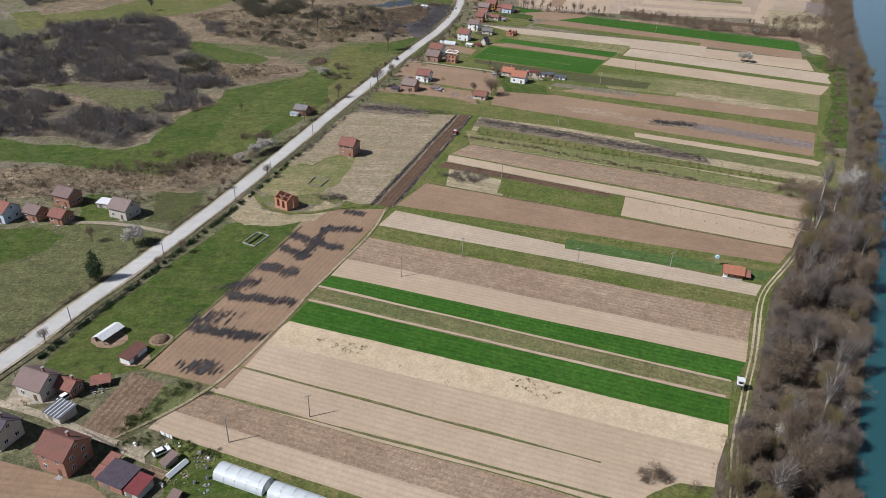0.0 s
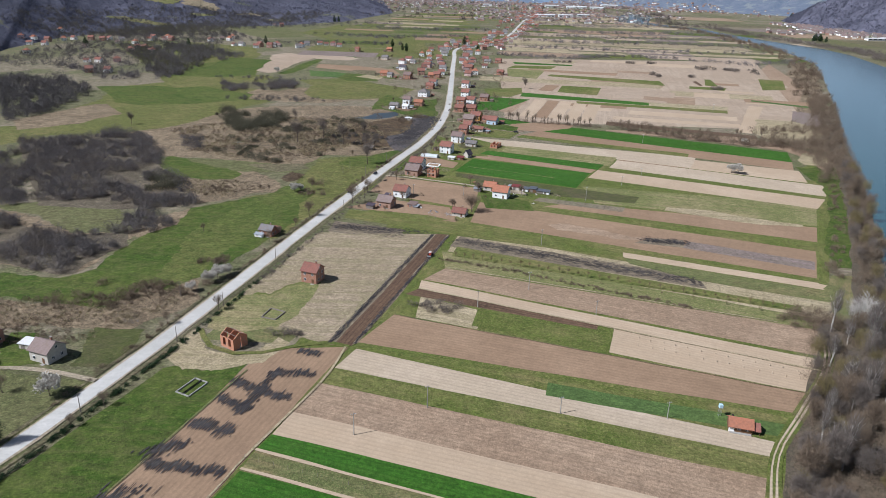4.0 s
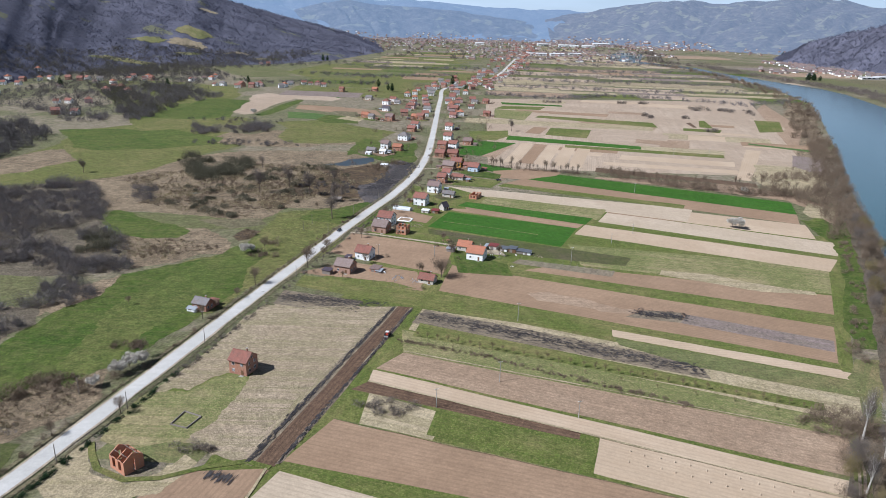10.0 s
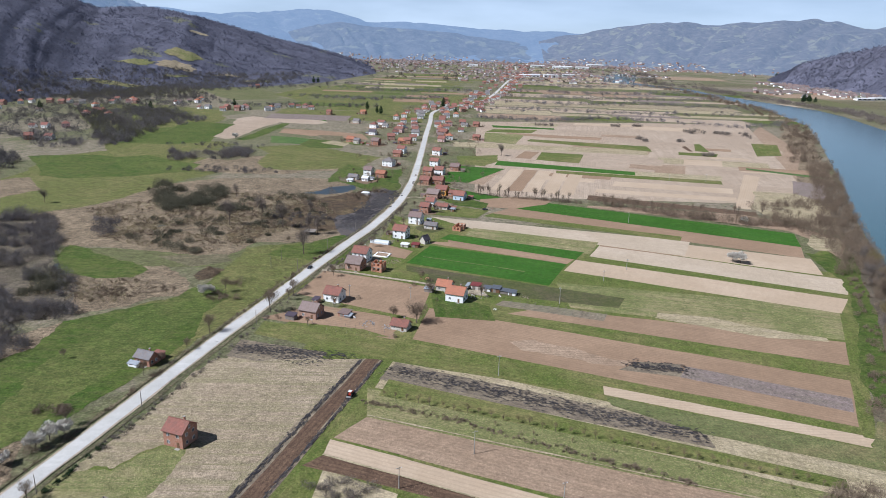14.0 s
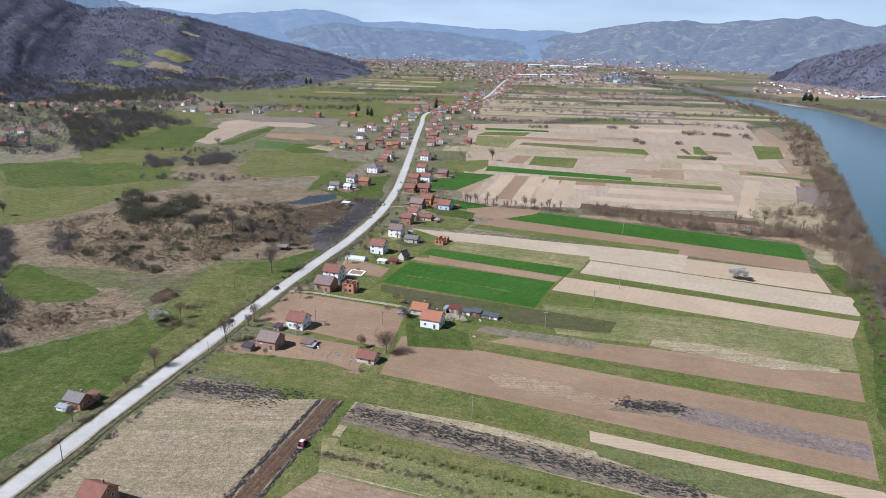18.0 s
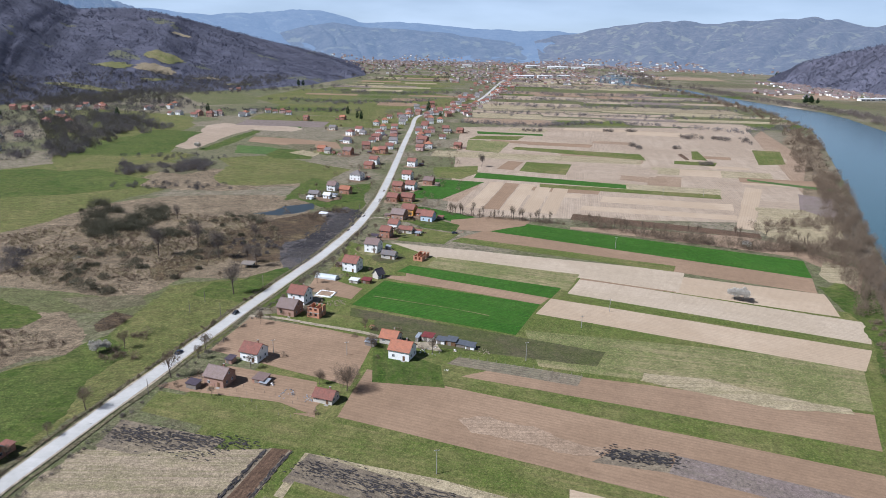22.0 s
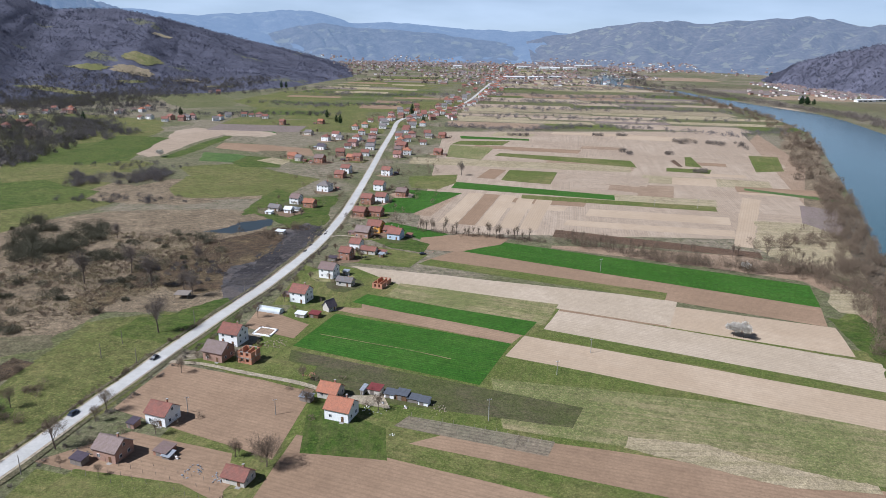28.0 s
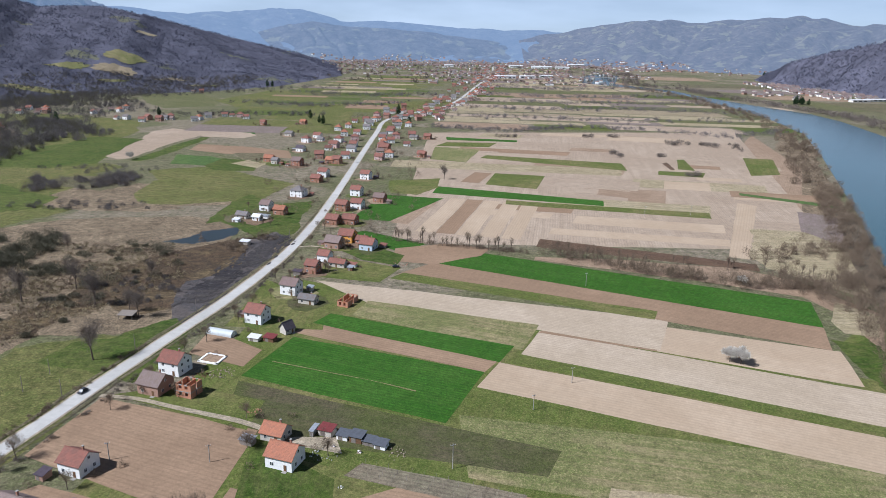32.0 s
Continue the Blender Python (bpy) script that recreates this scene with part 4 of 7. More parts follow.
def house(x, y, L, W, storeys, roof, wall, yaw=YAW, pitch=34, hip=False, chimney=True, sparse=False, label="", few=False):
    wl, rl = {"brick": "bare red brick", "brickpale": "pale brick", "white": "white", "plaster": "grey plastered", "bluewall": "light blue", "pinkwall": "pink", "orangewall": "orange"}[wall], \
        {"redroof": "red tiled roof", "oldroof": "weathered red tiled roof", "orangeroof": "orange tiled roof", "pinkroof": "faded brown tiled roof", "greypink": "grey-pink tiled roof", "greyroof": "grey roof", "darkroof": "dark roof", "white": "white sheet roof"}[roof]
    base = empty("house", x, y, yaw, label=label or f"{wl} {'two-storey' if storeys >= 1.8 else 'low'} house with a {rl}", category="house", group="houses of the village")
    H = 2.75 * storeys + 0.3
    rise = W / 2 * math.tan(radians(pitch))
    if hip:
        Geo().box(0, 0, 0, L, W, H).obj("wall", WALL[wall], base)
        e, i = 0.5, max(L - W, 0.8) / 2
        g = Geo()
        a = [(-L / 2 - e, -W / 2 - e, H - 0.25), (L / 2 + e, -W / 2 - e, H - 0.25), (L / 2 + e, W / 2 + e, H - 0.25), (-L / 2 - e, W / 2 + e, H - 0.25)]
        r = [(-i, 0, H + rise), (i, 0, H + rise)]
        g.quad(a[0], a[1], r[1], r[0]).quad(a[2], a[3], r[0], r[1]).quad(a[1], a[2], r[1]).quad(a[3], a[0], r[0]).quad(*a[::-1])
        g.obj("roof", ROOF[roof], base)
    else:
        Geo().extrude_x([(-W / 2, 0), (W / 2, 0), (W / 2, H), (0, H + rise), (-W / 2, H)], -L / 2, L / 2).obj("wall", WALL[wall], base)
        t, e = math.tan(radians(pitch)), 0.55
        for s in (-1, 1):
            g = Geo().extrude_x([(s * (W / 2 + e), H - e * t + 0.05), (0, H + rise + 0.05), (0, H + rise + 0.28), (s * (W / 2 + e), H - e * t + 0.25)][::s], -L / 2 - 0.45, L / 2 + 0.45)
            g.obj("roof", ROOF[roof], base)
        Geo().box(0, 0, H + rise + 0.2, L + 0.9, 0.3, 0.14).obj("ridge", ROOF[roof], base)
    if chimney:
        c = Geo().box(L * 0.18, W * 0.12, H + rise * 0.5, 0.55, 0.55, rise * 0.5 + 1.0).obj("chimney", WALL["brick"], base)
        Geo().box(L * 0.18, W * 0.12, H + rise + 1.0, 0.75, 0.75, 0.12).obj("cap", CONCRETE, c)
    n = 2 if few else max(2, int(L / 3.2))
    for s in range(max(1, round(storeys - 0.2))):
        z = 1.15 + 2.75 * s
        for k in range(n):
            px_ = -L / 2 + L * (k + 0.5) / n
            if not (s == 0 and k == n // 2):
                window(base, px_, -W / 2 - 0.03, z, 1.2, 1.25, 0)
            if not sparse:
                window(base, px_, W / 2 + 0.03, z, 1.2, 1.25, 0)
        for py in ((0,) if few else (-W * 0.22, W * 0.22)):
            window(base, L / 2 + 0.03, py, z, 1.1, 1.25, 90)
    if storeys > 1.2 and not few:
        window(base, L / 2 + 0.03, 0, H + 0.3, 1.0, 1.1, 90)
    Geo().box(-L / 2 + L * (n // 2 + 0.5) / n, -W / 2 - 0.04, 0.15, 1.0, 0.1, 2.05).obj("door", WOOD, base)
    Geo().box(-L / 2 + L * (n // 2 + 0.5) / n, -W / 2 - 0.6, 0, 1.6, 1.2, 0.15).obj("step", CONCRETE, base)
    return base


def shed(x, y, L, W, h, roof, wall, yaw=YAW, label="", tilt=0.5, posts=False):
    """A small outbuilding with a single sloping roof; open on posts or walled."""
    base = empty("shed", x, y, yaw, label=label or "small farm shed with a sloping sheet roof", category="shed", group="sheds")
    if posts:
        for sx in (-1, 0, 1):
            for sy in (-1, 1):
                Geo().box(sx * (L / 2 - 0.2), sy * (W / 2 - 0.2), 0, 0.2, 0.2, h + (tilt / 2) * sy).obj("post", WOODGREY, base)
        Geo().box(0, W / 2 - 0.1, 0, L, 0.12, h * 0.9).obj("back_wall", wall, base)
    else:
        Geo().extrude_x([(-W / 2, 0), (W / 2, 0), (W / 2, h + tilt / 2), (-W / 2, h - tilt / 2)], -L / 2, L / 2).obj("wall", wall, base)
        Geo().box(-L * 0.15, -W / 2 - 0.03, 0.05, min(1.6, L * 0.4), 0.08, min(2.0, h * 0.75)).obj("door", WOODGREY, base)
    s = tilt / W
    e = 0.35
    Geo().extrude_x([(-W / 2 - e, h - tilt / 2 - e * s + 0.02), (W / 2 + e, h + tilt / 2 + e * s + 0.02), (W / 2 + e, h + tilt / 2 + e * s + 0.14), (-W / 2 - e, h - tilt / 2 - e * s + 0.14)], -L / 2 - e, L / 2 + e).obj("roof", roof, base)
    return base


HOUSES = [
    (-109, 150, 8.6, 7.6, 1.4, "pinkroof", "plaster"),
    (-101, 150, 5, 4.4, .9, "redroof", "brick"),
    (-90, 125, 8.4, 8, 2, "oldroof", "brick"),
    (-110, 132, 8, 7, 1.6, "darkroof", "plaster"),
    (-156, 264, 8, 7, 1.6, "pinkroof", "brick"),
    (-151, 248, 6.4, 6, 1.1, "redroof", "brick"),
    (-162, 250, 7, 6, 1.2, "pinkroof", "brick"),
    (-174, 249, 9, 8, 1.6, "redroof", "bluewall"),
    (-129, 255, 8.5, 8, 1.5, "greypink", "plaster"),
    (-48, 328, 7.6, 7.4, 2, "redroof", "brick"),
    (-82, 385, 7.4, 5.6, 1.2, "greyroof", "brick"),
    (-16, 461, 8.5, 8, 1.5, "redroof", "white"),
    (-24, 439, 9, 8, 1.4, "greypink", "brickpale"),
    (20, 426, 8, 6, .8, "redroof", "plaster"),
    (47, 465, 9.5, 8.5, 1.5, "orangeroof", "white"),
    (41, 480, 8, 7, 1, "orangeroof", "plaster"),
    (-9, 528, 9.5, 8.5, 2, "redroof", "white"),
    (-11, 512, 9.5, 9, 1.5, "greypink", "brickpale"),
    (12, 580, 9, 8.5, 2, "redroof", "white"),
    (21, 618, 9, 8, 2, "pinkroof", "white"),
    (32, 604, 9, 5, 1, "greyroof", "plaster"),
    (27, 652, 7, 7, 1.8, "redroof", "brick"),
    (31, 673, 7, 7, 1.6, "redroof", "white"),
    (40, 663, 10, 5, 1, "redroof", "plaster"),
    (-43, 773, 9, 6, 1, "greyroof", "plaster"),
    (-31, 798, 8, 8, 1.8, "pinkroof", "white"),
    (-18, 786, 9, 7, 1.5, "orangeroof", "brick"),
    (-31, 767, 6, 5, 1, "white", "white"),
    (-15, 848, 11, 10, 2, "greyroof", "white"),
    (-74, 1011, 10, 8, 1.5, "orangeroof", "brick"),
    (-65, 998, 7, 7, 1.5, "greyroof", "plaster"),
    (-41, 990, 10, 9, 2, "pinkroof", "brick"),
    (-147, 1312, 8, 7, 2, "redroof", "brick"),
    (-92, 1333, 9, 8, 1.5, "orangeroof", "brick"),
    (-58, 1152, 10, 9, 2, "redroof", "white"),
    (-53, 1081, 9, 8, 1.5, "darkroof", "white"),
    (-89, 1205, 10, 8, 1.4, "greyroof", "plaster"),
    (-50, 1193, 10, 8, 1.5, "redroof", "white"),
    (-42, 1164, 8, 7, 1, "greyroof", "white"),
    (-18, 1110, 10, 9, 2, "redroof", "pinkwall"),
    (-18, 1156, 10, 9, 2, "redroof", "white"),
    (-9, 908, 9, 8, 1.5, "redroof", "brick"),
    (-6, 933, 9, 8, 2, "redroof", "white"),
    (-9, 1006, 9, 8, 1.5, "orangeroof", "brick"),
    (-2, 1004, 9, 8, 2, "redroof", "brick"),
    (35, 925, 9, 8, 2, "redroof", "white"),
    (33, 854, 9, 8, 2, "redroof", "white"),
    (54, 832, 9, 8, 1.5, "pinkroof", "brick"),
    (38, 808, 9, 8, 1.8, "redroof", "white"),
    (27, 800, 9, 8, 2, "redroof", "brick"),
    (25, 760, 9, 8, 1.5, "redroof", "brick"),
    (37, 761, 10, 8, 1.5, "redroof", "brick"),
    (40, 716, 10, 9, 1.8, "redroof", "orangewall"),
    (33, 702, 10, 9, 1.6, "greypink", "brickpale"),
    (55, 699, 9, 9, 1.5, "redroof", "bluewall"),
    (50, 712, 8, 6, 1, "redroof", "brick"),
    (43, 1091, 12, 10, 2, "redroof", "brick"),
    (41, 1032, 9, 9, 1.5, "redroof", "pinkwall"),
    (87, 1055, 9, 8, 1.5, "redroof", "brick"),
    (94, 1200, 9, 8, 1.5, "redroof", "brick"),
    (76, 1192, 10, 7, 1.2, "greyroof", "plaster"),
]
for x, y, L, W, st, rf, wl in HOUSES:
    house(x, y, L, W, st, rf, wl, sparse=y > 600, few=y > 950, hip=(wl == "white" and y > 600 and W > 8.5))


# ---- trees ----
TWIGMOSS = plain("twigs_moss", (0.112, 0.104, 0.07), 0.95, 0.35, 0.3)
TWIGVIOLET = plain("twigs_violet", (0.165, 0.146, 0.145), 0.95, 0.35, 0.25)
TWIGDARK = plain("twigs_dark", (0.12, 0.108, 0.105), 0.95, 0.4, 0.25)
def twigs(rng, n, centre, radius, size, up=0.5):
    """Thin slivers scattered through a lumpy crown."""
    d = rng.normal(size=(n, 3))
    d /= np.linalg.norm(d, axis=1)[:, None]
    r = rng.random(n) ** 0.45
    p = np.array(centre) + d * r[:, None] * np.array(radius)
    a = d + rng.normal(size=(n, 3)) * 0.6 + np.array([0, 0, up])
    a /= np.linalg.norm(a, axis=1)[:, None]
    s = np.cross(a, rng.normal(size=(n, 3)))
    s /= np.linalg.norm(s, axis=1)[:, None]
    ln_ = size[0] * (0.6 + 0.8 * rng.random(n))[:, None]
    w = size[1] * (0.6 + 0.8 * rng.random(n))[:, None]
    return np.stack([p - s * w, p + s * w, p + a * ln_], 1)


def bare_tree(height, spread, seed, twig, trunk_mat=BARK, n=700, lumps=9, tw=0.07, name="tree", label="", stem=0.3, limb_r=0.02, tl=0.11, up=0.7, lump=0.38):
    rng = np.random.default_rng(seed)
    base = empty(name, 0, 0, 0, label=label, category=name.replace("_", " "), group={"tree": "bare trees"}.get(name, name + " row"))
    g = Geo()
    top = Vector((rng.normal() * 0.04 * height, rng.normal() * 0.04 * height, height * 0.62))
    fork = Vector((top.x * 0.4, top.y * 0.4, height * stem))
    g.tube((0, 0, -0.2), fork, height * 0.024, height * 0.017, 6).tube(fork, top, height * 0.016, height * 0.008, 5, True)
    soup = []
    for k in range(lumps):
        t = 2.4 * k + rng.random() * 0.8
        s = spread * (0.35 + 0.65 * rng.random()) * (1 if k else 0.1)
        tip = Vector((math.cos(t) * s * 0.62, math.sin(t) * s * 0.62, height * (0.5 + 0.38 * rng.random())))
        start = fork.lerp(top, rng.random() * 0.8)
        mid = start.lerp(tip, 0.5) + Vector((0, 0, height * 0.05))
        g.tube(start, mid, height * limb_r * 0.5, height * limb_r * 0.33, 4, True).tube(mid, tip, height * limb_r * 0.33, height * limb_r * 0.12, 4, True)
        for _ in range(3):
            e = tip + Vector(rng.normal(size=3)) * spread * 0.3 + Vector((0, 0, height * 0.1))
            g.tube(mid.lerp(tip, 0.3 + 0.6 * rng.random()), e, height * limb_r * 0.16, 0.015, 3, True)
        soup.append(twigs(rng, n // lumps, tip, (spread * lump, spread * lump, height * 0.2), (height * tl, tw), up))
    g.obj("trunk", trunk_mat, base)
    ob = new("crown", flat("crown", np.concatenate(soup)))
    ob.data.materials.append(twig)
    ob.parent = base
    return base


def scatter_trees(protos, spots, seed, smin=0.75, smax=1.2):
    """Plants copies of the prototypes at the spots; the prototypes take the first places."""
    rng = random.Random(seed)
    for i, (x, y) in enumerate(spots):
        s = rng.uniform(smin, smax)
        m = Matrix.LocRotScale((x, y, 0), Euler((0, 0, rng.uniform(0, 6.28))), (s, s, s * rng.uniform(0.85, 1.15)))
        p = protos[i % len(protos)]
        if i < len(protos):
            p.matrix_basis = m
        else:
            copy_thing(p, m)


def between(a, b, u):
    return [p + (q - p) * u for p, q in zip(a, b)]


def along_bank(rng, n, y0, y1, lo, hi):
    """Spots beside the west bank of the river, lo to hi metres inland."""
    out = []
    while len(out) < n:
        y = rng.uniform(y0, y1)
        for a, b in zip(RIVER_W, RIVER_W[1:]):
            if a[1] <= y < b[1]:
                u = (y - a[1]) / (b[1] - a[1])
                x = a[0] + (b[0] - a[0]) * u - rng.uniform(lo, hi)
                out.append((x, y))
    return out


RIVERTREE = "bare grey-brown riverside tree with dense twigs"
protos = [bare_tree(11.5, 4.2, s, m, n=4600, lumps=34, tw=0.042, label=RIVERTREE, tl=0.07, up=0.9, lump=0.3) for s, m in ((1, TWIG), (2, TWIGGREY), (3, TWIG), (4, TWIGOLIVE), (5, TWIGGREY), (6, TWIG))]
rng = random.Random(5)
scatter_trees(protos, along_bank(rng, 120, 75, 240, 1, 31), 8, 0.5, 1.2)


def grove(name, made, spots, seed, label, smin, smax):
    """Trees too many to tell apart, joined: crowns and stems of the given trees, turned and scaled."""
    r = np.random.default_rng(seed)
    heads = [next(c for c in o.children if c.name.startswith("crown")) for o in made]
    crowns = [np.array([v.co for v in c.data.vertices]).reshape(-1, 3, 3) for c in heads]
    soup = []
    for i, (x, y) in enumerate(spots):
        c, a = crowns[i % len(made)][::2], r.random() * 6.28
        k = smin + (smax - smin) * r.random()
        turn = np.array([[math.cos(a), -math.sin(a), 0], [math.sin(a), math.cos(a), 0], [0, 0, 1]])
        soup.append(c @ turn.T * np.array([k, k, k * (0.8 + 0.4 * r.random())]) + np.array([x, y, 0]))
    ob = new(name, flat(name, np.concatenate(soup)))
    for c in heads[:3]:
        ob.data.materials.append(c.data.materials[0])
    n = len(ob.data.polygons)
    ob.data.polygons.foreach_set("material_index", np.repeat(r.integers(0, 3, len(spots)), [len(q) for q in soup])[:n].astype(np.int32))
    return tagged(ob, label, "trees", kind="stuff")


grove("riverside_wood", protos, along_bank(rng, 55, 30, 85, 1, 31) + along_bank(rng, 60, 85, 240, 1, 31), 13, "brown bare wood along the near river bank", 0.4, 1.0)
grove("riverside_wood", protos[1:], along_bank(rng, 48, 235, 290, 1, 31) + along_bank(rng, 60, 290, 560, 1, 15), 14, "grey-brown bare wood further up the bank", 0.5, 1.1)
slim = [bare_tree(15, 2.4, s, TWIGGREY, TWIGPALE, n=1100, lumps=16, tw=0.035, label="tall slim pale-stemmed bare poplar on the bank", tl=0.1, up=2.0, lump=0.35, limb_r=0.014) for s in (11, 12)]
scatter_trees(slim, along_bank(rng, 34, 80, 300, 4, 28), 9, 0.75, 1.15)


def thicket(name, spots, n, twig, label, seed, size=(0.9, 0.07), kind="stuff", category="bushes", up=0.5):
    """Many leafless bushes in one mesh: x, y, radius, height."""
    r = np.random.default_rng(seed)
    soup = [twigs(r, n, (x, y, h * 0.45), (rad, rad, h * 0.55), (size[0], size[1]), up) for x, y, rad, h in spots]
    ob = new(name, flat(name, np.concatenate(soup)))
    ob.data.materials.append(twig)
    return tagged(ob, label, category, kind=kind)


def patch(rng, n, cx, cy, rx, ry, rad, h, rot=0.0):
    out = []
    c, s = math.cos(rot), math.sin(rot)
    for _ in range(n):
        t, q = rng.uniform(0, 6.28), math.sqrt(rng.random())
        a, b = rx * q * math.cos(t), ry * q * math.sin(t)
        k = rng.uniform(0.6, 1.3)
        out.append((cx + c * a - s * b, cy + s * a + c * b, rad * k, h * k))
    return out


rng = random.Random(11)
thicket("thicket", [(x, y, rng.uniform(1.6, 4.2), rng.uniform(1.5, 5.0)) for x, y in along_bank(rng, 620, 60, 300, 0, 33)], 190, TWIG, "brown riverside undergrowth", 21, (0.9, 0.05), up=1.0)
thicket("thicket", [(x, y, rng.uniform(1.5, 3), rng.uniform(3, 7)) for x, y in along_bank(rng, 190, 290, 530, 0, 14)], 150, TWIG, "narrow band of bare riverside bushes", 25, (1.2, 0.065), up=1.0)
thicket("thicket", [(x, y, rng.uniform(2.5, 4.2), rng.uniform(5, 9)) for x, y in along_bank(rng, 300, 520, 900, 1, 30)], 200, TWIG, "band of bare riverside trees along the bank", 22, (1.3, 0.1), up=1.2)
thicket("thicket", [(x, y, rng.uniform(3, 5), rng.uniform(5, 8)) for x, y in along_bank(rng, 260, 900, 2250, 1, 50)], 70, TWIG, "far band of bare trees along the river", 23, (2.6, 0.3), up=1.0)
thicket("thicket", [(rng.uniform(20, 70) + x, y, rng.uniform(4, 7), rng.uniform(6, 9)) for x, y in ((between(a, b, u)) for a, b in zip(RIVER_E[8:], RIVER_E[9:]) for u in [k / 60 for k in range(60)])], 36, TWIGGREY, "bare trees along the far river bank", 24, (3, 0.5))
LITTER = land("leaf_litter", (0.1, 0.08, 0.06), (0.14, 0.11, 0.08), (0.07, 0.065, 0.04), mid=0.8, grain=0.7)
ribbon("bank", [(x - 15, y) for x, y in RIVER_W[:4]] + [(183, 285)], 33, LITTER, 0.25, "brown leaf-littered river bank", "bank", wob=2)
ribbon("bank", [(195, 300), (208, 330), (282, 480), (330, 590), (368, 680), (430, 810)], 15, LITTER, 0.252, "brown leaf-littered river bank", "bank", wob=2)

FILLS = {
    "grey": [
        [(-323, 577), (-280, 596), (-270, 619), (-237, 610), (-214, 568), (-200, 546), (-189, 512), (-196, 493), (-212, 498), (-217, 474), (-248, 461)],
        [(-250, 463), (-215, 470), (-192, 472), (-178, 456), (-168, 436), (-181, 430), (-230, 433)],
        [(-198, 496), (-184, 505), (-152, 470), (-150, 462), (-179, 471)],
        [(-170, 452), (-150, 458), (-142, 444), (-142, 430), (-161, 427), (-172, 424)],
        [(-206, 603), (-202, 615), (-188, 602), (-177, 572), (-181, 562), (-192, 570)],
        [(-286, 408), (-250, 416), (-218, 391), (-186, 376), (-157, 384), (-148, 366), (-155, 347), (-166, 343), (-161, 327), (-177, 329), (-198, 339), (-213, 334), (-242, 335)],
        [(-168, 386), (-163, 422), (-144, 418), (-137, 392), (-150, 374)],
        [(-171, 433), (-143, 449), (-137, 432), (-163, 415)],
        [(-265, 909), (-229, 890), (-219, 851), (-244, 847)],
        [(-226, 903), (-170, 934), (-170, 874), (-204, 857)],
        [(-389, 523), (-295, 544), (-234, 425), (-249, 414), (-311, 405)],
    ],
    "dark": [
        [(-542, 898), (-445, 888), (-390, 832), (-367, 780), (-369, 731), (-365, 688), (-376, 645)],
        [(-522, 1026), (-435, 987), (-388, 964), (-410, 1074), (-334, 1006), (-337, 924), (-408, 903)],
        [(-500, 1278), (-456, 1338), (-372, 1221), (-349, 1113), (-364, 1046), (-437, 1129)],
        [(-431, 1235), (-414, 1329), (-312, 1193), (-323, 1131), (-367, 1099)],
    ],
    "foot": [
        [(-838, 1769), (-673, 1625), (-633, 1712), (-609, 1790), (-486, 1688), (-406, 1559), (-457, 1508), (-511, 1540), (-549, 1492), (-602, 1464), (-639, 1429)],
        [(-557, 1289), (-478, 1233), (-404, 1129), (-379, 1158), (-345, 1116), (-362, 1055), (-354, 1004), (-377, 979)],
        [(-469, 1247), (-494, 1327), (-441, 1305), (-357, 1249), (-320, 1171), (-399, 1183)],
        [(-413, 1041), (-370, 1033), (-341, 1079), (-329, 956), (-352, 938)],
    ],
    "olive": [
        [(-208, 708), (-209, 740), (-189, 716), (-150, 721), (-137, 682), (-146, 650), (-168, 631), (-183, 656)],
        [(-169, 670), (-146, 664), (-141, 651), (-160, 650)],
        [(-128, 652), (-113, 653), (-107, 636), (-121, 635)],
        [(-188, 482), (-160, 481), (-155, 465), (-175, 455)],
    ],
    "brown": [
        [(-144, 479), (-125, 478), (-124, 458), (-142, 458)],
        [(-140, 318), (-136, 324), (-124, 314), (-125, 302), (-124, 289), (-133, 294)],
        [(-164, 301), (-139, 301), (-138, 293), (-159, 293)],
        [(-83, 457), (-79, 471), (-70, 470), (-62, 456), (-77, 453)],
        [(-76, 481), (-66, 485), (-64, 476), (-72, 474)],
        [(-98, 492), (-91, 508), (-84, 503), (-90, 487)],
        [(-49, 696), (-13, 730), (-3, 717), (-24, 685)],
    ],
    "weeds": [
        [(-39, 180), (-14, 174), (13, 166), (50, 152), (48, 146), (11, 156), (-24, 169), (-38, 174)],
        [(19, 156), (50, 145), (48, 141), (18, 151)],
    ],
    "endbush": [
        [(49, 123), (52, 127), (57, 128), (59, 125), (57, 122), (50, 120)],
        [(61, 121), (64, 124), (69, 123), (69, 121)],
    ],
}


def inside(p, poly):
    hit = False
    for (x0, y0), (x1, y1) in zip(poly, poly[1:] + poly[:1]):
        if (y0 > p[1]) != (y1 > p[1]) and p[0] < x0 + (p[1] - y0) / (y1 - y0) * (x1 - x0):
            hit = not hit
    return hit


def fill(polys, each, rad, h, seed, gaps=-0.35):
    """Bushes spread over the outlines, one for so many square metres, with natural gaps."""
    r, out = random.Random(seed), []
    for poly in polys:
        xs, ys = [p[0] for p in poly], [p[1] for p in poly]
        for _ in range(int((max(xs) - min(xs)) * (max(ys) - min(ys)) / each)):
            p = (r.uniform(min(xs), max(xs)), r.uniform(min(ys), max(ys)))
            n = noise.noise(Vector((p[0] * 0.05, p[1] * 0.05, seed)))
            q = p[0] + 4 * noise.noise(Vector((p[0] * 0.1, p[1] * 0.1, 2))), p[1] + 5 * noise.noise(Vector((p[0] * 0.1, p[1] * 0.1, 8)))
            if n > gaps and inside(q, poly):
                k = r.choice((0.6, 0.8, 1.0, 1.35)) * r.uniform(0.8, 1.2) * (1 + 0.5 * n)
                out.append((*p, rad * k, h * k))
    return out


